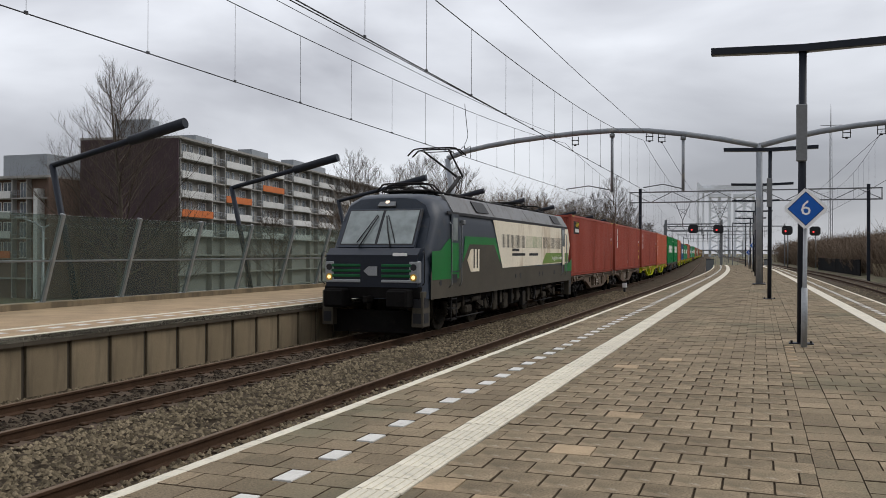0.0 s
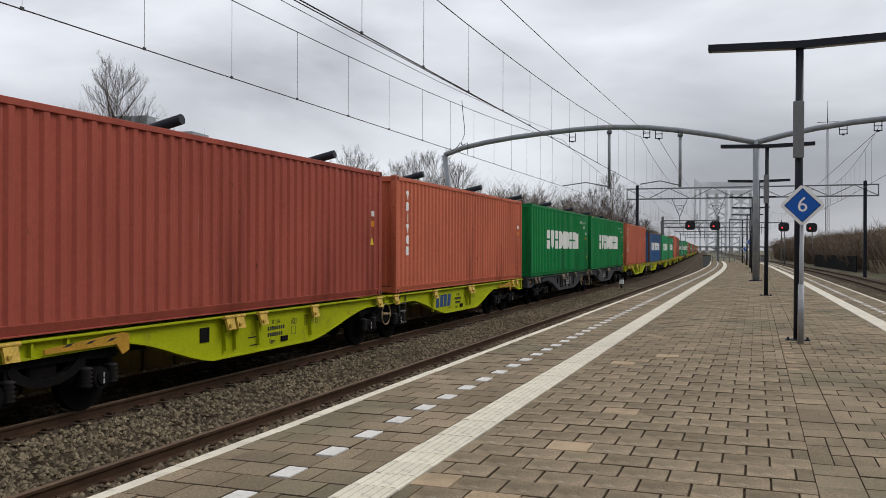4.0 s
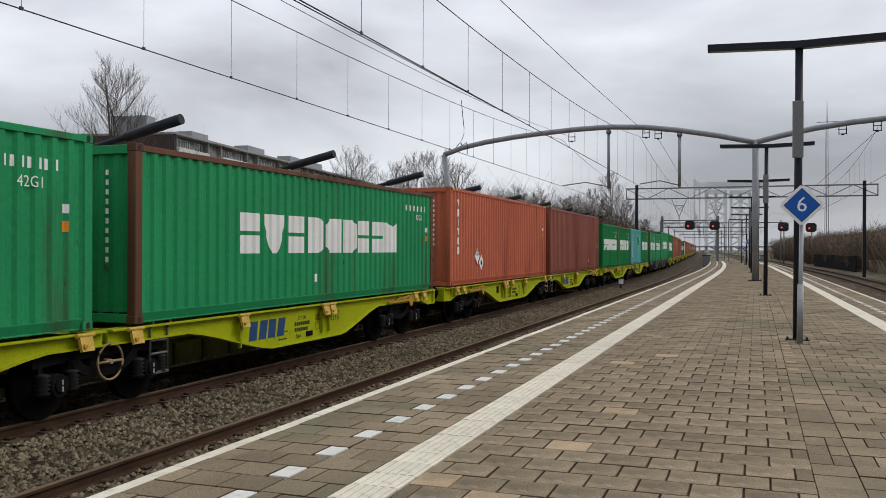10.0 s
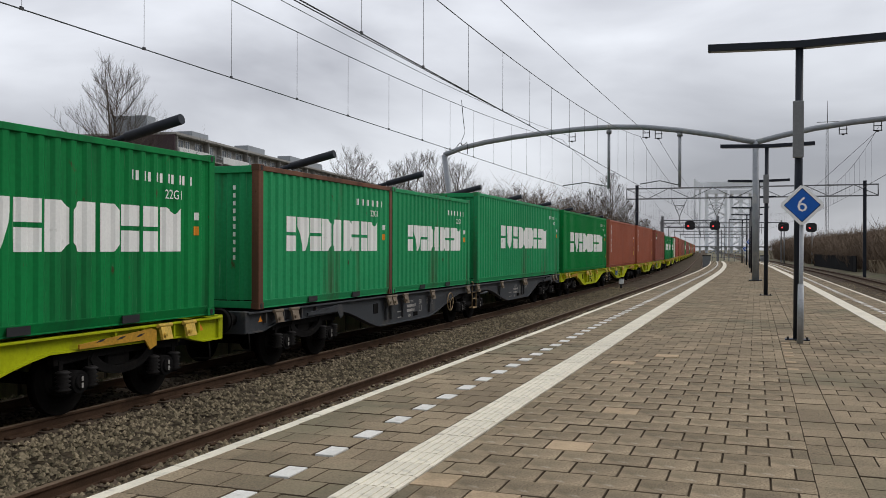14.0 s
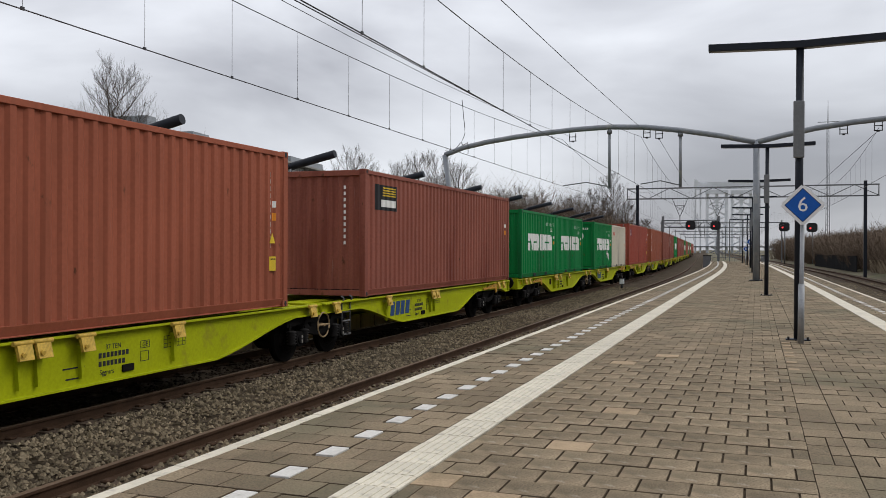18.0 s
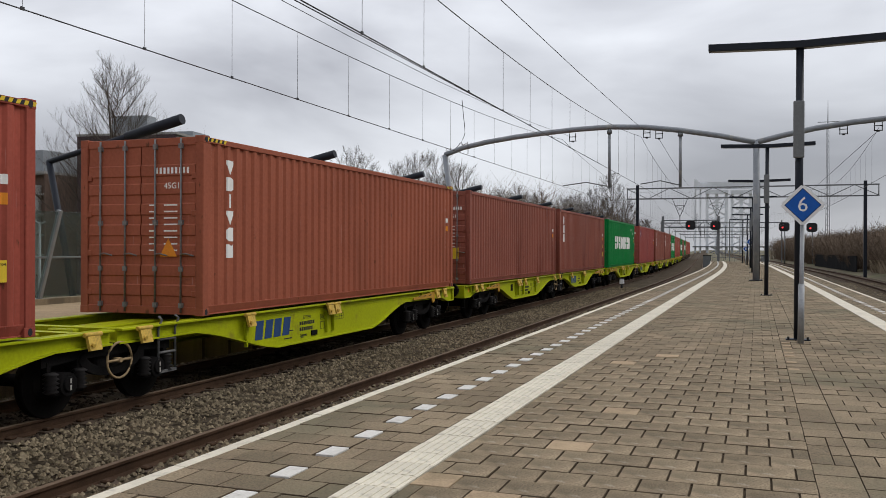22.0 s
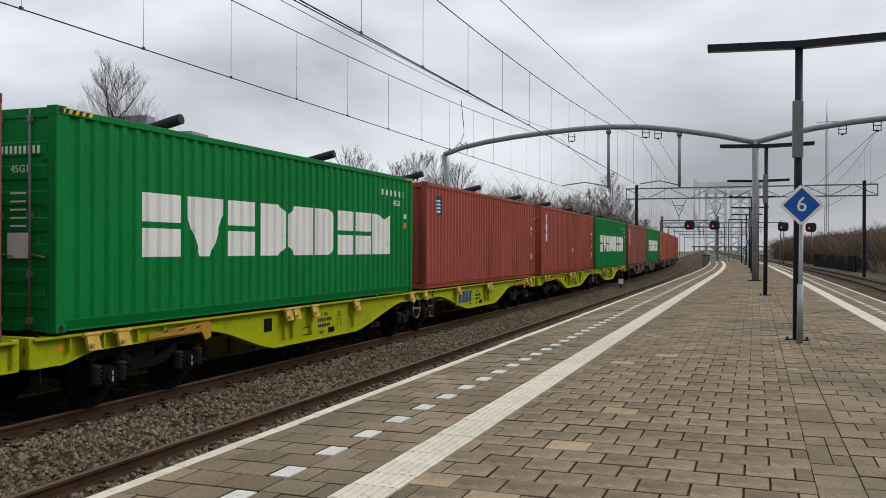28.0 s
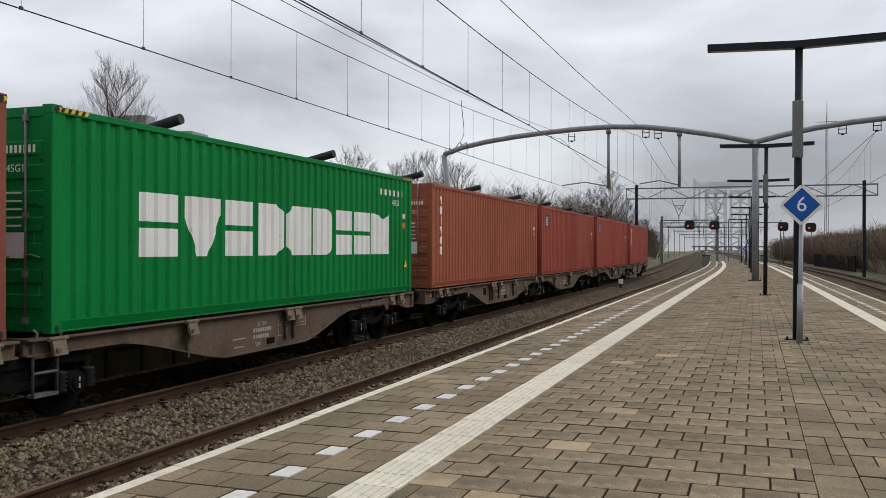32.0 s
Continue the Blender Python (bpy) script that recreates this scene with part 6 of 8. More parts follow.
    # --- roof: sloping covers with vents, insulated bars, folded and raised pantographs
    for a, b in ((-6.9, -3.0), (-2.96, 1.3), (1.34, 5.3), (5.34, 8.0)):
        for sgn in (-1, 1):
            part("roof_cover", prism([(1.49 * sgn, 3.36), (1.20 * sgn, 3.84), (1.10 * sgn, 3.84), (1.40 * sgn, 3.34)], a, b), LOCO_ROOF, body, "grey sloping roof cover")
    for y in (-4.15, 6.1):
        v = part("roof_vent", prism([(1.485, 3.45), (1.275, 3.78), (1.255, 3.77), (1.47, 3.44)], y - 0.62, y + 0.62), LETTER_BLACK, body, "black roof louvre")
    bm = bmesh.new()
    pipe([(0.35, -5.2, 4.06), (0.35, -1.5, 4.06), (0.1, 0.5, 4.06), (0.35, 3.0, 4.06), (0.35, 5.8, 4.06)], 0.035, 8, bm)
    part("roof_bar", bm, MID_DARK, e)
    ins = None
    for y in (-5.2, -3.4, -1.5, 0.5, 1.8, 3.0, 4.4, 5.8):
        m = Matrix.Translation((0.35 if abs(y - 0.5) > 0.1 else 0.1, y, 3.79))
        if ins is None:
            bm = bmesh.new()
            rings = [(0.0, 0.05), (0.03, 0.085), (0.06, 0.05), (0.10, 0.085), (0.13, 0.05), (0.17, 0.085), (0.20, 0.05), (0.27, 0.04)]
            for (z0, r0), (z1, r1) in zip(rings, rings[1:]):
                tube((0, 0, z0), (0, 0, z1), r0, r1, sides=10, bm=bm, caps=False)
            ins = part("insulator", bm, MID_DARK, e)
            ins.matrix_basis = m
        else:
            again(ins, m)
    def pantograph(y, raised):
        p = part("pantograph", box(-0.75, 0.75, y - 0.55, y + 0.55, 3.96, 4.02, bevel=0.02), MID_DARK, e, "raised pantograph" if raised else "folded pantograph")
        for x in (-0.55, 0.55):
            for yy in (-0.4, 0.4):
                part("foot", tube((x, y + yy, 3.82), (x, y + yy, 4.05), 0.06, 0.045, sides=8), MID_DARK, p)
        if raised:
            knee, head = (0, y + 1.1, 4.78), (0, y - 1.1, 5.40)
        else:
            knee, head = (0, y + 1.5, 4.06), (0, y - 0.4, 4.12)
        part("lower_arm", tube((0, y - 0.35, 4.02), knee, 0.075, 0.06, sides=8), MID_DARK, p)
        for sx in (-1, 1):
            part("upper_arm", tube((0.10 * sx, knee[1], knee[2]), (0.42 * sx, head[1], head[2]), 0.036, 0.03, sides=6), MID_DARK, p)
        part("guide_rod", tube((0.12, y + 0.15, 4.06), (0.1, knee[1] - 0.12, knee[2] - 0.05), 0.018, sides=6), MID_DARK, p)
        for yy in (-0.19, 0.19):
            part("collector_strip", pipe([(-0.90, head[1] + yy, head[2] - 0.14), (-0.70, head[1] + yy, head[2] + 0.05), (-0.5, head[1] + yy, head[2] + 0.08), (0.5, head[1] + yy, head[2] + 0.08), (0.70, head[1] + yy, head[2] + 0.05), (0.90, head[1] + yy, head[2] - 0.14)], 0.025, 6), MID_DARK, p)
        part("head_frame", pipe([(-0.45, head[1] - 0.19, head[2]), (-0.45, head[1] + 0.19, head[2]), (0.45, head[1] + 0.19, head[2]), (0.45, head[1] - 0.19, head[2])], 0.016, 6), MID_DARK, p)
    pantograph(-6.2, False)
    pantograph(3.6, False)
    pantograph(6.3, False)
    pantograph(-3.2, True)
    # --- running gear
    part("tank", box(-1.2, 1.2, -1.9, 1.9, 0.40, 1.02, bevel=0.05), UNDERGEAR, e)
    # boxes, bottles, brackets and pipes hung under the sill between the bogies
    for y, w, z0, z1, m in ((-2.35, 0.42, 0.36, 0.98, LOCO_DUST), (-1.75, 0.30, 0.52, 0.98, UNDERGEAR), (-1.2, 0.55, 0.34, 0.86, LOCO_DUST), (-0.35, 0.22, 0.45, 0.98, MID_DARK), (0.35, 0.34, 0.52, 0.95, LOCO_DUST), (1.25, 0.42, 0.30, 0.82, MID_DARK), (1.9, 0.28, 0.42, 0.98, LOCO_DUST)):
        u = part("equipment_box", box(1.20, 1.34, y - w / 2, y + w / 2, z0, z1, bevel=0.015), m, e)
        part("cover", box(1.34, 1.352, y - w / 2 + 0.04, y + w / 2 - 0.04, z0 + 0.05, z1 - 0.06, bevel=0.004), LOCO_DUST, u)
        part("bracket", box(1.22, 1.30, y - 0.03, y + 0.03, z1, 1.04), MID_DARK, u)
    for y in (0.02, 0.75):
        t = part("air_bottle", tube((1.12, y - 0.26, 0.66), (1.12, y + 0.26, 0.66), 0.15, sides=16), LOCO_DUST, e)
        part("strap", tube((1.12, y - 0.03, 0.66), (1.12, y + 0.03, 0.66), 0.158, sides=16), MID_DARK, t)
    for y, z in ((-3.0, 0.86), (2.6, 0.86)):
        part("hose", pipe([(1.3, y - 0.35, z + 0.1), (1.36, y - 0.2, z - 0.3), (1.36, y + 0.05, z - 0.42), (1.34, y + 0.3, z - 0.2), (1.3, y + 0.4, z + 0.1)], 0.02, 6), MID_DARK, e)
    for y in (-4.75, 4.75):
        bg = part("bogie_frame", box(-1.1, 1.1, y - 1.9, y + 1.9, 0.62, 0.92, bevel=0.06), UNDERGEAR, e, "sooty locomotive bogie, blackened as shade under the body")
        for yy in (-1.5, 1.5):
            for x in (-0.7525, 0.7525):
                bm = tube((x - 0.07, y + yy, 0.625), (x + 0.07, y + yy, 0.625), 0.625, sides=36)
                part("wheel", bm, LOCO_DUST, bg)
                part("brake_disc", tube((x + 0.06, y + yy, 0.625), (x + 0.095, y + yy, 0.625), 0.47, 0.45, sides=28), MID_DARK, bg)
            bm = bmesh.new()
            for q in range(10):
                a = 2 * math.pi * q / 10
                tube((0.84, y + yy + 0.40 * math.cos(a), 0.625 + 0.40 * math.sin(a)), (0.865, y + yy + 0.40 * math.cos(a), 0.625 + 0.40 * math.sin(a)), 0.03, sides=6, bm=bm)
            tagged(part("disc_bolts", bm, LOCO_DUST, bg), kind="stuff")
            for x in (-1.15, 1.15):
                part("axle_box", box(x - 0.12, x + 0.12, y + yy - 0.24, y + yy + 0.24, 0.42, 0.80, bevel=0.05), UNDERGEAR, bg)
                for dy in (-0.42, 0.42):
                    bm = bmesh.new()
                    pipe([(x, y + yy + dy, 0.45 + 0.04 * q) for q in range(11)], [0.115 if q % 2 else 0.075 for q in range(11)], 12, bm)
                    part("spring", bm, LOCO_DUST, bg)
            part("axle_cover", tube((1.26, y + yy, 0.60), (1.31, y + yy, 0.60), 0.17, 0.15, sides=18), LOCO_DUST, bg)
            part("sand_pipe", pipe([(1.0, y + yy * 1.34, 0.85), (0.95, y + yy * 1.42, 0.5), (0.8, y + yy * 1.40, 0.16)], 0.025, 6), LOCO_DUST, bg)
            part("link_arm", prism([(y + yy * 0.86, 0.52), (y + yy * 0.42, 0.70), (y + yy * 0.42, 0.82), (y + yy * 0.86, 0.70)], 1.2, 1.27, axis="X"), LOCO_DUST, bg)
        for x in (-1.30, 1.30):
            d = part("damper", tube((x, y - 0.15, 0.80), (x, y + 0.72, 0.86), 0.085, sides=12), LOCO_DUST, bg)
            part("damper_rod", tube((x, y - 0.62, 0.77), (x, y - 0.15, 0.80), 0.04, sides=8), MID_DARK, d)
            part("damper_eye", box(x - 0.05, x + 0.05, y + 0.70, y + 0.84, 0.78, 0.98, bevel=0.02), LOCO_DUST, d)
            part("upright_damper", tube((x, y - 0.78, 0.45), (x, y - 0.78, 0.98), 0.055, sides=10), LOCO_DUST, bg)
            part("side_beam", box(x - 0.09, x + 0.01, y - 1.95, y + 1.95, 0.80, 0.96, bevel=0.03), UNDERGEAR, bg)
            part("brake_caliper", box(x - 0.12, x, y - 0.42, y + 0.1, 0.40, 0.66, bevel=0.05), LOCO_DUST, bg)
            part("guard_rod", tube((x - 0.1, y - 1.5, 0.33), (x - 0.1, y + 1.5, 0.33), 0.022, sides=6), MID_DARK, bg)
    # the whole machine is a little longer than its drawing
    for o in list(e.children):
        o.matrix_basis = Matrix.Translation((0, -9.49, 0)) @ Matrix.Diagonal((1, 1.033, 1, 1)) @ Matrix.Translation((0, 9.49, 0)) @ o.matrix_basis
    return on_train(e, LOCO_FRONT + 9.49, 4.75, RAIL_Z)


PALE_GREEN = surface("pale_green_lettering", (0.30, 0.36, 0.20), 0.6, vary=0.1, bump=0)
locomotive()
# ---- station equipment ----
def portal():
    """The tubular arch over the tracks that carries the overhead line."""
    a = thing("overhead_line_arch", Matrix(), "grey tubular steel double arch carrying the overhead line", "overhead arch")
    y = 45.0
    part("centre_post", tube((3.75, y, 0), (3.75, y, 6.75), 0.15, sides=18), ARCH_STEEL, a)
    part("post_base", box(3.45, 4.05, y - 0.3, y + 0.3, 0, 0.05, bevel=0.01), BLACK_STEEL, a)
    part("outer_leg", tube((-11.25, y, -0.2), (-12.25, y, 6.6), 0.17, 0.15, sides=18), ARCH_STEEL, a)
    left = [(-12.25, 6.62), (-11.2, 6.97), (-9.9, 7.22), (-8.3, 7.43), (-6.8, 7.57), (-5.0, 7.70), (-3.3, 7.75), (-1.5, 7.66), (0.2, 7.43), (2.0, 7.10), (3.75, 6.70)]
    part("arch_tube", pipe([(x, y, z) for x, z in left], 0.135, 14), ARCH_STEEL, a)
    right = [(3.75, 6.70), (5.0, 7.00), (6.4, 7.27), (8.0, 7.48), (9.6, 7.61), (11.5, 7.68), (13.5, 7.66), (15.5, 7.5), (17.5, 7.2), (19.4, 6.75)]
    part("arch_tube", pipe([(x, y, z) for x, z in right], 0.135, 14), ARCH_STEEL, a)
    part("outer_leg", tube((18.6, y, -0.8), (19.4, y, 6.75), 0.17, 0.15, sides=18), ARCH_STEEL, a)
    for x, top in ((-3.32, 7.62), (0.19, 7.35)):
        h = part("hanging_post", tube((x, y, 4.6), (x, y, top), 0.075, sides=12), ARCH_STEEL, a)
        part("collar", tube((x, y, top - 0.22), (x, y, top - 0.05), 0.13, sides=12), MID_STEEL, h)
    for x, x2 in ((-3.32, -5.7), (0.19, -1.75)):
        part("registration_arm", pipe([(x, y, 4.70), ((x + x2) / 2, y, 4.95), (x2, y, 4.80)], 0.028, 8), MID_STEEL, a)
    for x, top in ((-5.22, 7.5), (-1.45, 7.55), (-0.85, 7.48), (9.07, 7.45), (7.6, 7.35)):
        bm = bmesh.new()
        for dx in (-0.16, 0.16):
            tube((x + dx, y, top), (x + dx, y, top - 0.42), 0.02, sides=6, bm=bm)
        for dz in (-0.18, -0.40):
            tube((x - 0.19, y, top + dz), (x + 0.19, y, top + dz), 0.022, sides=6, bm=bm)
        tube((x, y, top - 0.46), (x, y, top - 0.38), 0.06, sides=8, bm=bm)
        part("wire_bracket", bm, MID_DARK, a)
    part("hose", pipe([(-11.6, y, 6.95), (-11.35, y, 7.25), (-11.2, y, 7.05)], 0.02, 6), MID_DARK, a)


def overhead_wires():
    def span(s0, s1, across, high, sag, step=1.5):
        n = int((s1 - s0) / step)
        out = []
        for i in range(n + 1):
            u = i / n
            s = s0 + (s1 - s0) * u
            z = high - sag * 4 * u * (1 - u)
            out.append((s, across, z))
        return out

    supports = [-9, 45, 88.6, 140, 195, 250]
    for across, contact_z, lowest, name in ((TRAIN_TRACK, 4.782, 6.265, "train"), (NEAR_TRACK, 4.69, 6.05, "near"), (9.1, 4.8, 6.2, "right")):
        w = thing("overhead_wire", Matrix(), "thin dark contact and carrier wires with droppers over a track", "overhead wire", "overhead wires")
        first = 9 if name == "right" else -30
        pts = [line(s, across, contact_z)[0] for s in stations(first, 250, 6, 6)]
        part("contact_wire", pipe(pts, 0.011, 5), WIRE, w)
        if name == "near":
            # the second contact wire draws away from the first towards the next support
            pts = [line(s, across - 0.006 * (22 - s), contact_z)[0] for s in (-30, -10, 10, 22)]
            part("contact_wire", pipe(pts, 0.009, 5), WIRE, w)
        for a, b in zip(supports, supports[1:]):
            if name == "right" and a < 0:
                continue
            high = 7.2
            pts = span(a, b, across, high, high - lowest)
            part("carrier_wire", pipe([line(s, x, z)[0] for s, x, z in pts], 0.010, 5), WIRE, w)
            bm, s = bmesh.new(), 9.40 if name == "train" else 9.27
            s += 2.56 * math.ceil((a + 1.0 - s) / 2.56) - 2.56
            while s + 2.56 < b - 1.0:
                s += 2.56
                u = (s - a) / (b - a)
                z = high - (high - lowest) * 4 * u * (1 - u)
                p0, p1 = line(s, across, contact_z)[0], line(s, across, z)[0]
                d = tube(p0, p1, 0.0045, sides=4)
                merge(d, box(p0.x - 0.012, p0.x + 0.012, p0.y - 0.03, p0.y + 0.03, p0.z - 0.012, p0.z + 0.035))
                if b <= 90:
                    part("dropper", d, WIRE, w)
                else:
                    merge(bm, d)
            if b > 90:
                tagged(part("droppers", bm, WIRE, w), kind="stuff")
            else:
                bm.free()
        if name == "near":
            part("feeder_wire", pipe([line(s, -1.45, z)[0] for s, z in ((-9, 7.1), (0, 6.93), (9, 6.87), (18, 6.89), (27, 7.0), (36, 7.18), (44.7, 7.36))], 0.010, 5), WIRE, w)
            part("feeder_wire", pipe([line(s, -5.4, z)[0] for s, z in ((-9, 7.2), (3, 6.75), (12, 6.60), (19, 6.57), (25, 6.62), (31, 6.75), (38, 7.02), (44.7, 7.36))], 0.008, 5), WIRE, w)
            part("feeder_wire", pipe([line(s, -0.85, z)[0] for s, z in ((45, 7.05), (60, 6.3), (75, 6.1), (88.6, 6.5))], 0.010, 5), WIRE, w)
            part("hanging_cable", pipe([(-5.75, 28.5, 6.6), (-5.75, 28.65, 6.1), (-5.75, 28.8, 5.7), (-5.75, 28.8, 5.47), (-5.75, 28.6, 5.28), (-5.75, 28.45, 5.15), (-5.75, 28.6, 5.06), (-5.75, 28.9, 5.15), (-5.75, 29.1, 5.22), (-5.75, 29.18, 5.08), (-5.75, 29.17, 4.82)], 0.012, 5), WIRE, w)
        if name == "right":
            part("stay_wire", tube(line(45, 9.07, 7.05)[0], line(100, 7.5, 5.2)[0], 0.012, sides=5), WIRE, w)


def lamp_posts():
    """Black lamp posts with a level bar on top and a grey loudspeaker column."""
    for s, x in ((15.75, 4.43), (30.77, 4.08), (46.4, 3.86), (60.8, 3.55), (75.8, 3.55), (90.8, 3.55), (105.8, 3.5)):
        p = thing("platform_lamp", on_line(s, x, 0), "black T-shaped platform lamp post with a grey speaker column", "lamp post", "platform lamps")
        part("mast", tube((0, 0, 0), (0.02, 0, 4.86), 0.068, 0.062, sides=14), BLACK_STEEL, p)
        for sgn in (-1, 1):
            bm = prism([(0, 0.0), (1.46 * sgn, 0.045), (1.46 * sgn, 0.155), (0, 0.115)], -0.10, 0.10)
            bar = part("lamp_bar", bm, BLACK_STEEL, p)
            bar.matrix_basis = Matrix.Translation((0.02, 0, 4.86))
            d = part("diffuser", prism([(0.1 * sgn, -0.006), (1.4 * sgn, 0.034), (1.4 * sgn, 0.042), (0.1 * sgn, 0.004)], -0.06, 0.06), GREY_STEEL, bar)
        part("speaker_column", box(-0.085, 0.085, -0.15, -0.06, 3.03, 3.97, bevel=0.012), MID_STEEL, p, "grey loudspeaker column")
        part("base_plate", box(-0.19, 0.19, -0.13, 0.13, 0, 0.02), BLACK_STEEL, p)
        for dx in (-0.15, 0.15):
            part("bolt", tube((dx, -0.08, 0.02), (dx, -0.08, 0.06), 0.018, sides=6), MID_DARK, p)


def number_signs():
    """Blue diamond signs with the white platform digit."""
    for s, x, z in ((15.2, 4.47, 2.22), (89.9, 3.75, 2.25), (98, 3.60, 1.6)):
        g = thing("platform_sign", on_line(s, x, 0), "blue diamond platform sign with a white 6 on a grey post", "sign", "platform signs")
        part("post", tube((-0.02, 0, 0), (0.0, 0, z - 0.2), 0.034, sides=12), GREY_STEEL, g)
        part("post_sleeve", tube((-0.02, 0, 0), (-0.012, 0, 0.95), 0.050, 0.047, sides=12), GREY_STEEL, g)
        for r, y0, y1, m, n in ((0.345, -0.075, -0.045, SIGN_WHITE, "rim"), (0.275, -0.078, -0.074, SIGN_BACK, "border"), (0.262, -0.081, -0.077, SIGN_BLUE, "face")):
            bm = prism([(0, z - r), (r, z), (0, z + r), (-r, z)], y0, y1)
            if n == "rim":
                bmesh.ops.bevel(bm, geom=[e for e in bm.edges if abs(e.verts[0].co.y - e.verts[1].co.y) > 0.01], offset=0.03, segments=3, affect="EDGES")
            part(n, bm, m, g)
        t = part("digit", letters("6", 0.34, 0.002), SIGN_WHITE, g)
        t.matrix_basis = pose(0, -0.083, z)
        part("clamp", box(-0.06, 0.06, -0.05, 0.045, z - 0.1, z - 0.04), MID_STEEL, g)


def tube_lamps():
    """Bent black lamp masts behind the glass screen that reach over the opposite platform."""
    for i in range(9):
        s = 18.45 + 8.45 * i
        p = thing("canopy_lamp", on_line(s, 0, 0), "bent black steel lamp mast with a thick overhanging tube lamp", "lamp post", "tube lamps")
        part("mast", pipe([(-13.1, 0, -0.2), (-13.55, 0, 1.9), (-14.0, 0, 3.80)], 0.085, 12), BLACK_STEEL, p)
        part("arm", tube((-14.02, 0, 3.78), (-11.25, 0, 4.40), 0.075, 0.085, sides=12), BLACK_STEEL, p)
        part("tube_lamp", tube((-11.45, 0, 4.35), (-9.78, 0, 4.73), 0.135, sides=18), BLACK_STEEL, p)
        part("foot_plate", box(-13.4, -12.8, -0.25, 0.25, -0.25, -0.2), BLACK_STEEL, p)


def marker_post():
    m = thing("track_marker", on_line(52.5, -3.75, -0.9), "small white and black marker post between the tracks", "marker post")
    part("post", tube((0, 0, 0), (0, 0, 0.35), 0.07, sides=10), LETTER_BLACK, m)
    part("head", box(-0.13, 0.13, -0.1, 0.1, 0.35, 0.62, bevel=0.02), SIGN_WHITE, m)
    part("cap", box(-0.14, 0.14, -0.11, 0.11, 0.62, 0.68, bevel=0.02), LETTER_BLACK, m)


def truss_gantry(y, x0, x1, low, high, posts, base, material, label, name="signal_gantry"):
    g = thing(name, Matrix(), label, "gantry", "gantries")
    for z in (low, high):
        part("chord", box(x0, x1, y - 0.07, y + 0.07, z - 0.06, z + 0.06), material, g)
    n = max(2, int((x1 - x0) / 1.9))
    for i in range(n):
        a, b = x0 + (x1 - x0) * i / n, x0 + (x1 - x0) * (i + 1) / n
        part("brace", tube((a, y, low if i % 2 else high), (b, y, high if i % 2 else low), 0.04, sides=6), material, g)
    for x in (x0 + 0.05, x1 - 0.05):
        part("end_bar", tube((x, y, low), (x, y, high), 0.05, sides=6), material, g)
    for x in posts:
        part("post", box(x - 0.14, x + 0.14, y - 0.14, y + 0.14, base, high + 0.35), BLACK_STEEL if material is not ARCH_STEEL else material, g)
    return g


def gantry_hangers():
    """Pointed hangers under the truss gantry, each with a stem that holds the overhead line."""
    for x in (-3.31, 0.18):
        h = thing("gantry_hanger", Matrix.Translation((x, 88.6, 6.45)), "pointed grey steel hanger under the truss gantry", "hanger", "gantry hangers")
        for dx in (-0.72, 0.72):
            part("leg", tube((dx, 0, 0), (0, 0, -1.75), 0.035, sides=6), MID_STEEL, h)
        part("tie", tube((-0.45, 0, -0.65), (0.45, 0, -0.65), 0.03, sides=6), MID_STEEL, h)
        for dx in (-0.45, 0.45):
            part("brace", tube((dx, 0, -0.65), (0.5 * -dx, 0, -1.15), 0.025, sides=6), MID_STEEL, h)
        part("stem", tube((0, 0, -1.7), (0, 0, -2.3), 0.045, sides=6), MID_STEEL, h)


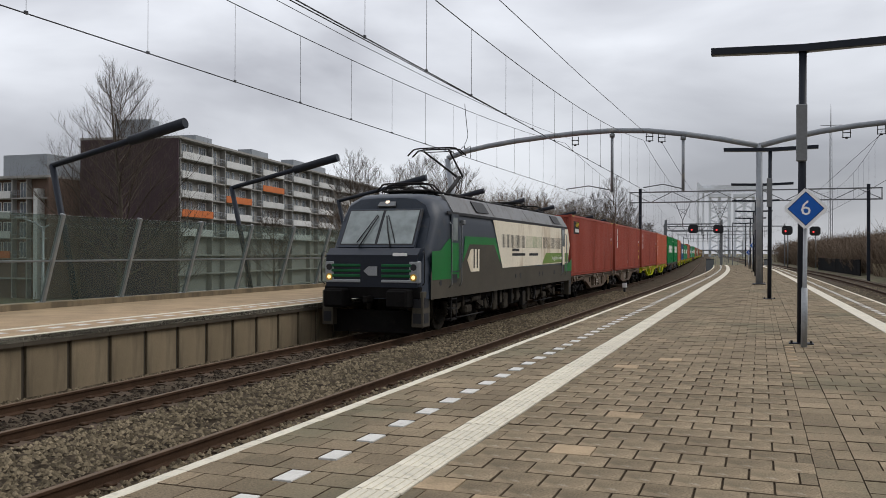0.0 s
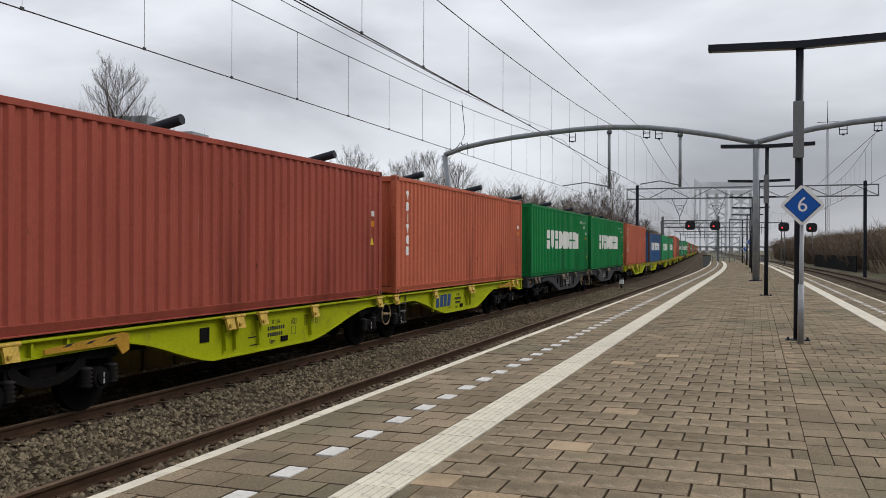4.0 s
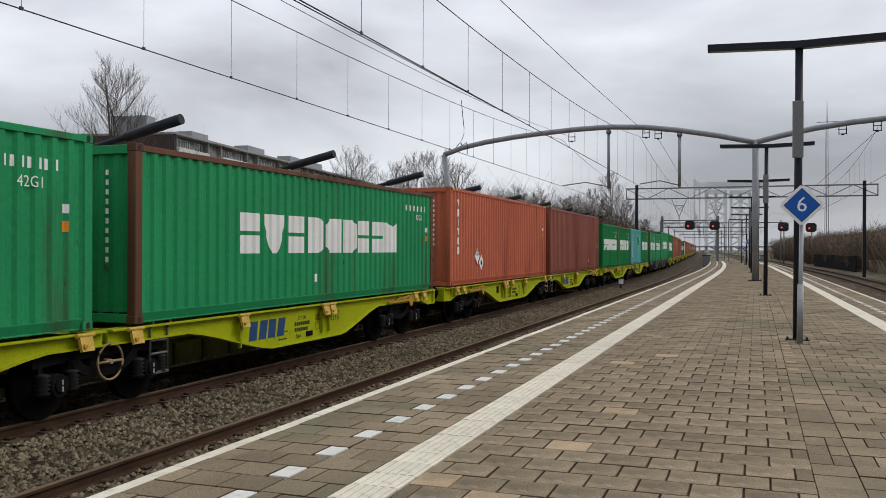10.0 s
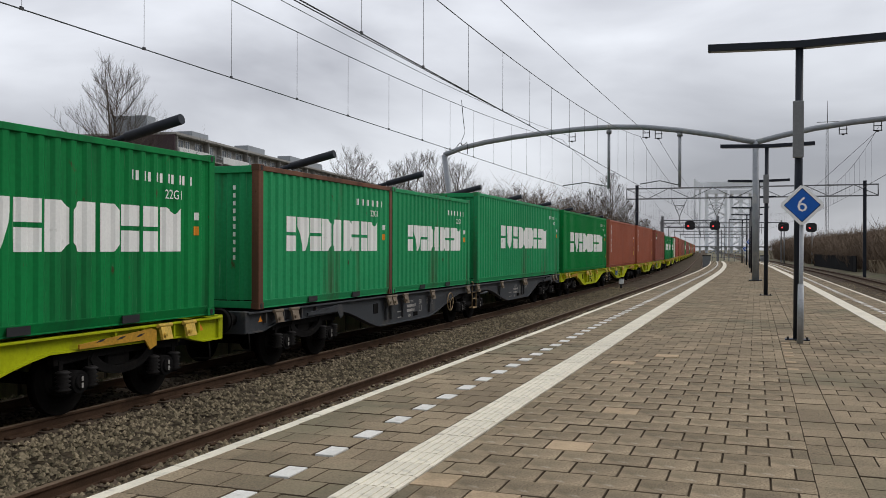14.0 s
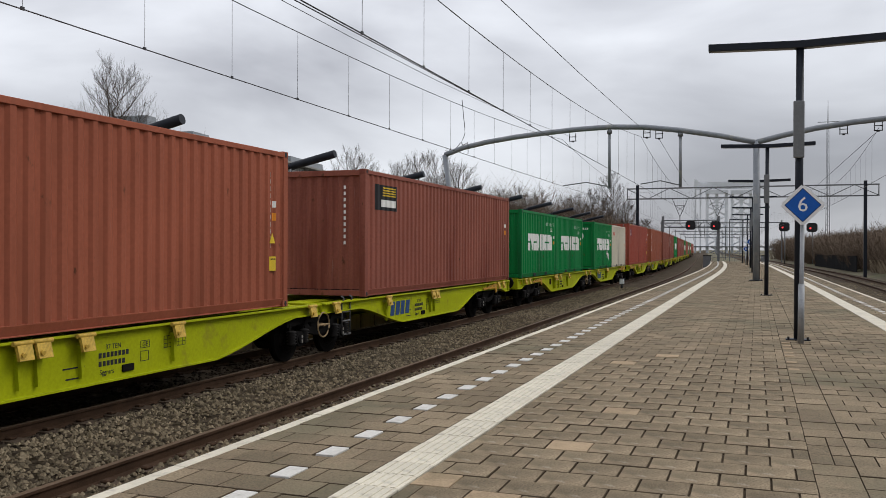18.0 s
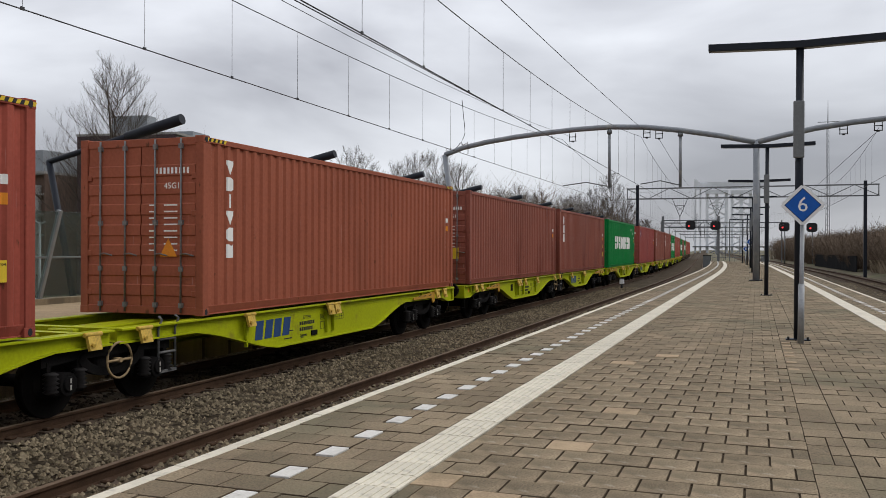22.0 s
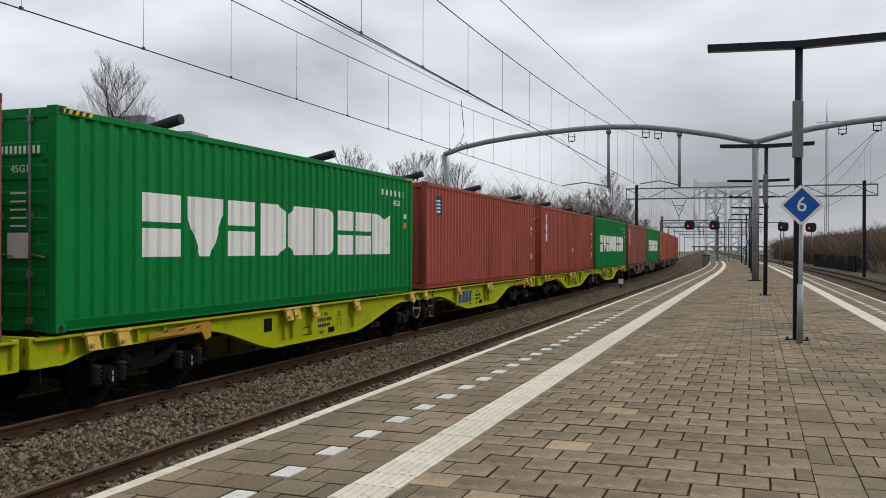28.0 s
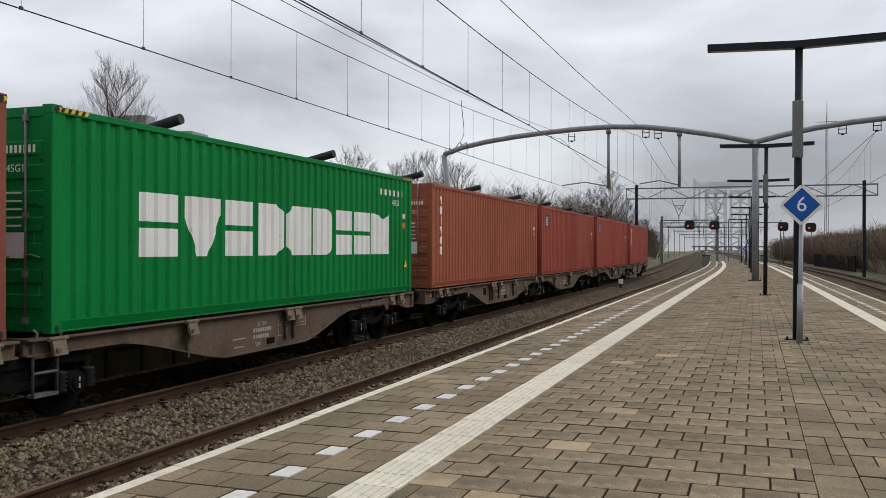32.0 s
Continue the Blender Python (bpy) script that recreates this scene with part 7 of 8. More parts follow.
def signals():
    """Signal bridges further up the line, with round-cornered black signal heads showing red."""
    y = 150.0
    def at(px):
        # lateral place of a sight line at this distance
        e = (px - 784) / 1550.2
        d = Vector((-0.3364 + 0.9417 * e, 0.9417 + 0.3364 * e))
        return EYE.x + d.x / d.y * y
    g = thing("signal_bridge", Matrix(), "grey steel signal bridge over the tracks", "signal bridge", "gantries")
    x0, x1 = at(1170), at(1272)
    for z in (5.2, 6.3):
        part("chord", box(x0, x1, y - 0.1, y + 0.1, z - 0.09, z + 0.09), MID_STEEL, g)
    for x in (at(1172), at(1270)):
        part("post", box(x - 0.2, x + 0.2, y - 0.2, y + 0.2, -0.9, 7.0), MID_STEEL, g)
    for i in range(8):
        a, b = x0 + (x1 - x0) * i / 8, x0 + (x1 - x0) * (i + 1) / 8
        part("brace", tube((a, y, 5.2 if i % 2 else 6.3), (b, y, 6.3 if i % 2 else 5.2), 0.05, sides=5), MID_STEEL, g)
    for px, py, lit in ((1221, 398, True), (1265, 398, True), (1386, 400, True), (1435, 401, True)):
        x = at(px)
        depth = (Vector((x - EYE.x, y)) @ Vector((-0.3364, 0.9417)))
        z = EYE.z + (440.5 - py) / 1550.2 * depth
        s = thing("railway_signal", Matrix.Translation((x, y - 0.6, z)), "black railway signal head showing red on a bridge", "signal", "signals")
        bm = prism([(-0.80, -0.45), (-0.5, -0.72), (0.5, -0.72), (0.80, -0.45), (0.80, 0.45), (0.5, 0.72), (-0.5, 0.72), (-0.80, 0.45)], -0.06, 0.06)
        part("backboard", bm, LETTER_BLACK, s)
        part("hood", tube((-0.25, -0.25, -0.12), (-0.25, -0.05, -0.12), 0.24, sides=14), LETTER_BLACK, s)
        part("lamp", tube((-0.25, -0.27, -0.12), (-0.25, -0.252, -0.12), 0.13, sides=14), RED_LIGHT, s)
        if px > 1300:
            part("post", tube((0.1, 0.1, -z - 0.8), (0.1, 0.1, 0.2), 0.09, sides=8), MID_STEEL, s)
        else:
            part("bracket", tube((0, 0.3, 0.3), (0, 0.55, 0.3), 0.06, sides=6), MID_STEEL, s)
    # plain line portals, far up the track
    for s in (185, 225, 270, 330, 410):
        p, a = line(s, 0, 0)
        t = thing("line_portal", on_line(s), "grey steel overhead line portal far up the track", "line portal", "line portals")
        part("beam", box(-9.6, 14, -0.09, 0.09, 6.8, 7.0), MID_STEEL, t)
        for x in (-9.3, 4.0, 13.8):
            part("post", box(x - 0.10, x + 0.10, -0.10, 0.10, -1, 7.4), MID_STEEL, t)
        for x in (TRAIN_TRACK, NEAR_TRACK, 9.2):
            part("drop_bracket", tube((x + 0.9, 0, 6.7), (x + 0.9, 0, 4.7), 0.05, sides=6), MID_STEEL, t)
    # cabinet, rail and lamp at the platform's end
    e = thing("end_fence", on_line(117.3, 0, 0), "low grey railing across the platform's end", "railing")
    for z in (0.5, 1.0):
        part("rail", tube((0.3, 0, z), (7.0, 0, z), 0.03, sides=6), MID_STEEL, e)
    for i in range(6):
        part("post", tube((0.3 + 1.34 * i, 0, 0), (0.3 + 1.34 * i, 0, 1.0), 0.03, sides=6), MID_STEEL, e)
    for s, x in ((119, -0.4), (121, 6.8)):
        c = thing("relay_cabinet", on_line(s, x, -0.8), "grey trackside relay cabinet", "cabinet", "cabinets")
        part("body", box(-0.5, 0.5, -0.3, 0.3, 0, 1.5, bevel=0.02), MID_STEEL, c)
        part("lid", box(-0.55, 0.55, -0.35, 0.35, 1.5, 1.58), MID_DARK, c)


def lift_bridge():
    """The lift bridge with its lattice towers, far up the line, coloured pale as haze."""
    y = 640.0
    def at(px):
        e = (px - 784) / 1550.2
        return EYE.x + (-0.3364 + 0.9417 * e) / (0.9417 + 0.3364 * e) * y
    def up(py, x):
        return EYE.z + (440.5 - py) / 1550.2 * (Vector((x - EYE.x, y)) @ Vector((-0.3364, 0.9417)))
    # distance haze is put into this light bridge colour
    pale = surface("pale_bridge_paint", (0.72, 0.74, 0.77), 0.7, fine=0.5, coarse=0.05, vary=0.08, bump=0)
    deck_grey = surface("grey_bridge_deck", (0.17, 0.175, 0.18), 0.8, fine=0.5, coarse=0.05, vary=0.15, bump=0)
    b = thing("lift_bridge", Matrix(), "steel lift bridge with lattice towers in the distance, coloured pale as haze", "bridge")
    for a, c in ((1250, 1284), (1294, 1327)):
        xa, xc = at(a), at(c)
        top = up(336, xa)
        tower = part("tower", box(xa - 1, xc + 1, y - 3, y + 3, top - 2.5, top), pale, b)
        for x in (xa, xc, (xa + xc) / 2):
            part("leg", box(x - 0.9, x + 0.9, y - 1, y + 1, -6, top), pale, tower)
        n = 6
        for i in range(n):
            z0, z1 = -2 + (top - 2) * i / n, -2 + (top - 2) * (i + 1) / n
            part("lattice", tube((xa, y, z0), (xc, y, z1), 0.45, sides=5), pale, tower)
            part("lattice", tube((xc, y, z0), (xa, y, z1), 0.45, sides=5), pale, tower)
    x0, x1 = at(1222), at(1350)
    part("top_beam", box(x0 + 6, x1, y - 2, y + 2, up(334, x0), up(322, x0)), pale, b)
    part("deck", box(at(1225), at(1420), y - 4, y + 4, 3.0, 3.9), deck_grey, b)
    xp, xq = at(1228), at(1245)
    part("pylon_head", prism([(xp, up(336, xp)), (xq, up(334, xp)), (xq, up(329, xp)), (xp, up(316, xp))], y - 6, y - 3), pale, b)
    for px in (1229, 1238):
        part("pylon_leg", box(at(px) - 0.5, at(px) + 0.5, y - 1, y + 1, -6, up(333, xp)), pale, b)


def antenna_mast():
    e = (1463 - 784) / 1550.2
    y = 170.0
    x = EYE.x + (-0.3364 + 0.9417 * e) / (0.9417 + 0.3364 * e) * y
    top = EYE.z + (440.5 - 200) / 1550.2 * (Vector((x - EYE.x, y)) @ Vector((-0.3364, 0.9417)))
    m = thing("antenna_mast", Matrix.Translation((x, y, -0.8)), "tall thin grey lattice antenna mast behind the bushes", "antenna mast")
    for dx, dy in ((-0.35, 0), (0.35, 0), (0, 0.6)):
        part("leg", tube((dx, dy, 0), (dx * 0.5, dy * 0.5, top - 1), 0.05, sides=5), GREY_STEEL, m)
    bm = bmesh.new()
    n = 26
    for i in range(n):
        z = (top - 1) * i / n
        w = 0.35 * (1 - 0.5 * i / n)
        tube((-w, 0, z), (w, 0, z + (top - 1) / n), 0.025, sides=4, bm=bm)
        tube((w, 0, z), (-w, 0, z + 0.02), 0.025, sides=4, bm=bm)
    tagged(part("lattice", bm, GREY_STEEL, m), kind="stuff")
    part("antenna", tube((0, 0, top - 1), (0, 0, top + 3.2), 0.09, 0.03, sides=6), MID_STEEL, m)
    part("cross_arm", tube((-1.7, 0, top - 0.6), (1.9, 0, top - 0.6), 0.06, sides=6), MID_STEEL, m)


portal()
overhead_wires()
lamp_posts()
number_signs()
tube_lamps()
marker_post()
truss_gantry(88.6, -8.46, 14.3, 6.50, 7.52, (-7.4, 13.14), -1.0, MID_STEEL, "grey lattice truss gantry on black posts across the tracks", "line_gantry")
gantry_hangers()
signals()
lift_bridge()
antenna_mast()
# ---- houses, trees and bushes round the station ----
BRICK_DARK = surface("dark_purple_brown_brick", (0.060, 0.040, 0.045), 0.9, fine=8, coarse=0.25, vary=0.22, bump=0.2, stain=(0.10, 0.07, 0.07), stain_at=0.62, stain_scale=0.3)
BRICK_BROWN = surface("brown_brick", (0.13, 0.085, 0.065), 0.9, fine=8, coarse=0.25, vary=0.22, bump=0.2)
PANEL = surface("light_grey_balcony_panel", (0.58, 0.58, 0.56), 0.8, fine=4, coarse=0.4, vary=0.1, bump=0.05, per_object=0.07)
PANEL_ORANGE = surface("orange_balcony_panel", (0.55, 0.16, 0.05), 0.75, fine=4, coarse=0.4, vary=0.12, bump=0.05)
SLAB = surface("grey_concrete_slab", (0.30, 0.29, 0.27), 0.85, fine=4, coarse=0.4, vary=0.15, bump=0.05)
ROOF_BOX = surface("grey_roof_cladding", (0.27, 0.29, 0.31), 0.7, fine=3, coarse=0.3, vary=0.1, bump=0.03)
FRAME_WHITE = surface("white_window_frame", (0.68, 0.68, 0.66), 0.6, vary=0.08, bump=0)
PANE = surface("reflecting_window_pane", (0.12, 0.14, 0.16), 0.12, fine=2, coarse=0.4, vary=0.5, bump=0, spec=0.6, per_object=0.4)
FENCE_BLACK = surface("black_stained_boards", (0.010, 0.010, 0.011), 0.9, fine=6, coarse=0.6, vary=0.3, bump=0.1, spec=0.05, per_object=0.2)
BARK = surface("grey_brown_bark", (0.085, 0.070, 0.055), 0.9, fine=20, coarse=2, vary=0.3, bump=0.3)
TWIG = surface("dark_winter_twigs", (0.092, 0.074, 0.060), 0.9, vary=0.3, bump=0, per_island=0.35, spec=0.05)
BUSH_TWIG = surface("brown_winter_brush", (0.15, 0.112, 0.082), 0.9, vary=0.3, bump=0, per_island=0.45, spec=0.05)


def window_unit(parent, m, w, h, frames=2):
    """A window: white frame, mullions and a pane, facing local -y."""
    key = (w, h, frames)
    if key not in WINDOWS:
        # one welded lattice of bars
        bars = [-w / 2 + (w - 0.09) * i / frames for i in range(frames + 1)]
        xs, zs = sorted(x + d for x in bars for d in (0, 0.09)), (0, 0.09, h - 0.09, h)
        bm = bmesh.new()
        grid = [[bm.verts.new((x, -0.06, z)) for z in zs] for x in xs]
        for i in range(len(xs) - 1):
            for k in range(3):
                if i % 2 == 0 or k != 1:
                    bm.faces.new((grid[i][k], grid[i + 1][k], grid[i + 1][k + 1], grid[i][k + 1]))
        deep = bmesh.ops.extrude_face_region(bm, geom=bm.faces[:])
        bmesh.ops.translate(bm, verts=[v for v in deep["geom"] if isinstance(v, bmesh.types.BMVert)], vec=(0, 0.08, 0))
        bmesh.ops.recalc_face_normals(bm, faces=bm.faces[:])
        f = part("window", bm, FRAME_WHITE, parent)
        f.matrix_basis = m
        g = part("pane", box(-w / 2, w / 2, 0.0, 0.03, 0, h), PANE, f)
        WINDOWS[key] = (f, g)
        return f
    f0, g0 = WINDOWS[key]
    f = again(f0, m, parent)
    again(g0, Matrix(), f)
    return f


WINDOWS = {}


def apartment_block(name_label, origin, turn, length, depth, base, top, storey, bay, brick, orange, seed, first_storey):
    """A slab of flats. Local x runs along the balcony side, which faces local -y; the origin is its left lower corner."""
    h = thing("apartment_building", Matrix.Translation(origin) @ Matrix.Rotation(turn, 4, "Z"), name_label, "apartment building", "blocks of flats")
    rng = random.Random(seed)
    part("wall", box(0, length, 0.9, depth, base, top), SLAB if depth > 15 else brick, h)
    part("roof", box(-0.25, length + 0.25, -0.2, depth + 0.2, top, top + 0.35), SLAB, h)
    part("end_wall", box(-0.3, 0.0, 0.0, depth, base, top), brick, h, "blind brick gable")
    part("end_wall", box(length, length + 0.3, 0.0, depth, base, top), brick, h, "blind brick gable")
    n = 2 * int(length / (2 * bay))
    storeys = int((top - base) / storey)
    broad, narrow = 1.38 * bay, 0.62 * bay

    def start(i):
        return 0.6 + 2 * bay * (i // 2) + broad * (i % 2)

    for k in range(storeys + 1):
        z = top - storey * k
        part("floor_slab", box(0, length, 0.0, 1.0, z - 0.12, z + 0.1), SLAB, h)
    for i in range(n + 1):
        x = start(i)
        part("party_wall", box(x - 0.1, x + 0.1, 0.05, 0.95, base, top), SLAB, h)
    panel = panel_o = rail = None
    for k in range(storeys):
        z = top - storey * (k + 1)
        if z < first_storey:
            break
        for i in range(n):
            x = start(i)
            is_o = (i, k) in orange
            bm_need = panel_o if is_o else panel
            m = Matrix.Translation((x + 0.1, -0.12, z + 0.1))
            if i % 2 == 0:
                if bm_need is None:
                    p = part("balcony", box(0, broad - 0.2, -0.08, 0.04, -0.1, 1.0, bevel=0.02), PANEL_ORANGE if is_o else PANEL, h, "orange balcony front" if is_o else "")
                    p.matrix_basis = m
                    if is_o:
                        panel_o = p
                    else:
                        panel = p
                else:
                    again(bm_need, m)
            else:
                if rail is None:
                    bm = bmesh.new()
                    for zz in (0.5, 1.0):
                        tube((0, 0, zz), (narrow - 0.2, 0, zz), 0.035, sides=4, bm=bm)
                    for q in range(9):
                        tube((q * (narrow - 0.2) / 8, 0, 0), (q * (narrow - 0.2) / 8, 0, 1.0), 0.03, sides=4, bm=bm)
                    rail = part("balcony_railing", bm, ROOF_BOX, h)
                    rail.matrix_basis = m
                else:
                    again(rail, m)
            if i % 2 == 0:
                window_unit(h, Matrix.Translation((x + broad * 0.20, 0.86, z + 0.75)), 2.4, 1.7, 3)
                window_unit(h, Matrix.Translation((x + broad * 0.45, 0.86, z + 0.12)), 1.3, 2.35, 2)
                window_unit(h, Matrix.Translation((x + broad * 0.80, 0.86, z + 0.75)), 2.4, 1.7, 3)
            else:
                window_unit(h, Matrix.Translation((x + narrow * 0.5, 0.86, z + 0.12)), 1.3, 2.35, 2)
    return h


def town():
    # long block beside the line, its balconies towards the track
    e = apartment_block("long grey block of flats with pale balconies, dark brick gable", (-76.2, 107.4, 0), radians(97.8), 104, 16, -5.5, 18.1, 2.86, 7.25, BRICK_DARK,
                        {(2, 2), (4, 1), (0, 3)}, 4, 2.0)
    for a, b, d0, d1, hh in ((4, 6.5, 7, 13, 3.4), (22, 28, 9, 12, 3.4), (45, 53, 9, 12, 3.6), (67, 88, 9, 12, 3.8)):
        part("roof_house", box(a, b, d0, d1, 18.3, 18.3 + hh), ROOF_BOX, e, "grey lift house on the roof")
    # lower block with its front across the view
    f = apartment_block("lower brown and grey block of flats with pale balconies", (-134, 100.0, 0), 0.0, 40.5, 14, -5.5, 12.2, 2.95, 4.5, BRICK_BROWN, {(8, 3), (6, 3)}, 6, -1.0)
    part("roof_house", box(28, 36.5, 4, 11, 12.4, 16.2), ROOF_BOX, f, "grey lift house on the roof")
    part("stair_tower", box(38.43, 39.15, -0.5, 2.0, -5.5, 10.6), PANEL, f)
    # far houses towards the bend
    for i, (x, y, w, d, t) in enumerate(((-62, 260, 26, 14, 9.5), (-40, 235, 18, 12, 6.0), (-95, 250, 30, 14, 14))):
        g = thing("house", Matrix.Translation((x, y, -5.5)), "grey-brown block behind bare trees", "building", "far buildings")
        part("wall", box(0, w, 0, d, 0, t + 5.5), BRICK_BROWN if i % 2 else ROOF_BOX, g)
        part("roof", box(-0.3, w + 0.3, -0.3, d + 0.3, t + 5.5, t + 6.0), SLAB, g)
        for k in range(2):
            for q in range(int(w / 4)):
                window_unit(g, Matrix.Translation((2 + 4 * q, -0.02, t + 5.5 - 2.4 - 3 * k)), 2.2, 1.6, 3)
    # street lamp and parked vans below the embankment
    m = thing("street_lamp", Matrix.Translation((-31.5, 36.0, -5.5)), "pale double-armed street lamp beyond the screen", "street lamp")
    part("mast", tube((0, 0, 0), (0, 0, 8.3), 0.09, 0.06, sides=8), GREY_STEEL, m)
    part("arm", pipe([(-1.5, 0, 8.75), (-0.6, 0, 8.5), (0, 0, 8.2), (0.35, 0, 8.35)], 0.045, 6), GREY_STEEL, m)
    part("lantern", box(-1.9, -1.2, -0.12, 0.12, 8.70, 8.82, bevel=0.03), GREY_STEEL, m)
    for x, y, a in ((-40, 41, 10), (-42, 62, 30)):
        v = thing("van", pose(x, y, -5.5, 0, 0, a), "white parked van on the street below", "van", "parked vans")
        out = [(-2.4, 0.4), (2.4, 0.4), (2.45, 1.1), (1.7, 1.25), (1.1, 2.1), (-2.4, 2.15)]
        part("body", prism(out, -0.95, 0.95), SIGN_WHITE, v)
        part("windscreen", prism([(1.68, 1.28), (1.12, 2.0), (1.16, 2.02), (1.74, 1.30)], -0.8, 0.8), DARK_GLASS, v)
        for wx in (-1.5, 1.5):
            for wy in (-0.9, 0.9):
                part("wheel", tube((wx, wy - 0.1, 0.34), (wx, wy + 0.1, 0.34), 0.34, sides=16), LETTER_BLACK, v)


def grow(rng, verts, faces, start, way, length, r, level, most):
    """One limb and, from it, the smaller ones; bent tapering tubes with three to five sides."""
    sides = 5 if level == 0 else 4 if level == 1 else 3
    pts, p, d = [start.copy()], start.copy(), way.normalized()
    n = 4 if level < 2 else 3
    for i in range(n):
        d = (d + Vector((rng.uniform(-1, 1), rng.uniform(-1, 1), rng.uniform(-0.3, 0.8))) * (0.10 + 0.05 * level)).normalized()
        p = p + d * (length / n)
        pts.append(p.copy())
    base = len(verts)
    for i, q in enumerate(pts):
        rr = r * (1 - (0.95 if level == 0 else 0.75) * i / n)
        up = Vector((0, 0, 1)) if abs(d.z) < 0.9 else Vector((1, 0, 0))
        u = d.cross(up).normalized()
        w = u.cross(d).normalized()
        for k in range(sides):
            a = 2 * math.pi * k / sides
            verts.append(tuple(q + rr * (u * math.cos(a) + w * math.sin(a))))
    for i in range(n):
        for k in range(sides):
            j = (k + 1) % sides
            faces.append((base + i * sides + k, base + i * sides + j, base + (i + 1) * sides + j, base + (i + 1) * sides + k))
    if level >= most:
        if level > 1:
            for i in range(3):
                w = Vector((rng.uniform(-1, 1), rng.uniform(-1, 1), rng.uniform(-0.1, 1.1))).normalized()
                q = pts[1 + i % n]
                sliver(verts, faces, q, q + (w + d * 0.6) * length * rng.uniform(0.4, 0.8), 0.0055)
        return
    kids = (9, 8, 6, 5)[level]
    for i in range(kids):
        u = (0.30 if level == 0 else 0.22) + 0.74 * (i + rng.random()) / kids
        f = min(n - 1, int(u * n))
        at = pts[f].lerp(pts[f + 1], u * n - f)
        side = Vector((math.cos(i * 2.4 + level), math.sin(i * 2.4 + level), 0))
        out = (d * 0.85 + side * rng.uniform(0.4, 0.75) + Vector((0, 0, 0.35))).normalized()
        grow(rng, verts, faces, at, out, length * rng.uniform(0.42, 0.62) * (1.15 - 0.5 * u), max(0.008, r * 0.45 * (1 - 0.4 * u)), level + 1, most)


def bare_tree(seed, height, label, at, wide=1.0, limbs=30):
    """A leader through the whole crown, ascending limbs that shorten towards the top, and fine twigs."""
    rng = random.Random(seed)
    t = thing("tree", Matrix.Translation(at), label, "tree", "bare trees")
    verts, faces = [], []
    grow(rng, verts, faces, Vector((0, 0, 0)), Vector((rng.uniform(-0.03, 0.03), rng.uniform(-0.03, 0.03), 1)), height * 0.95, height * 0.013, 0, 0)
    sheet("trunk", verts, faces, BARK, t, True)
    tv, tf = [], []
    for i in range(limbs):
        u = 0.22 + 0.72 * i / limbs
        a = i * 2.4 + rng.random()
        z = height * 0.95 * u
        out = Vector((math.cos(a) * wide, math.sin(a) * wide, rng.uniform(0.45, 1.0) + 0.8 * u * u))
        grow(rng, tv, tf, Vector((0, 0, z)), out, height * rng.uniform(0.34, 0.44) * (1.18 - u), height * 0.0034 * (1.35 - u), 1, 3)
    crown = sheet("crown", tv, tf, TWIG, t)
    tagged(crown, "bare winter branches", kind="stuff")
    return t


def sliver(verts, faces, p, q, r):
    """A thin three-sided twig from p to a point at q."""
    b = len(verts)
    verts.extend(((p.x + r, p.y, p.z), (p.x - 0.5 * r, p.y + 0.87 * r, p.z), (p.x - 0.5 * r, p.y - 0.87 * r, p.z), tuple(q)))
    faces.extend(((b, b + 1, b + 3), (b + 1, b + 2, b + 3), (b + 2, b, b + 3)))


def brush(seed, height, wide, thin=1.0):
    """The mesh of one leafless bush: many thin upright canes with side twigs."""
    rng = random.Random(seed)
    verts, faces = [], []
    for _ in range(90):
        a, rad = rng.uniform(0, 6.28), wide * math.sqrt(rng.random()) * 0.7
        p = Vector((rad * math.cos(a), rad * math.sin(a), 0))
        lean = Vector((math.cos(a) * 0.4 + rng.uniform(-0.3, 0.3), math.sin(a) * 0.4 + rng.uniform(-0.3, 0.3), 1)).normalized()
        q = p + lean * height * rng.uniform(0.7, 1.0)
        sliver(verts, faces, p, q, 0.009 * thin)
        for k in range(7):
            u = rng.uniform(0.2, 0.97)
            m = p.lerp(q, u)
            w = Vector((rng.uniform(-1, 1), rng.uniform(-1, 1), rng.uniform(0.1, 1.2))).normalized()
            sliver(verts, faces, m, m + w * height * rng.uniform(0.12, 0.3), 0.006 * thin)
    me = bpy.data.meshes.new("brush")
    me.from_pydata(verts, [], faces)
    me.materials.append(BUSH_TWIG)
    return me


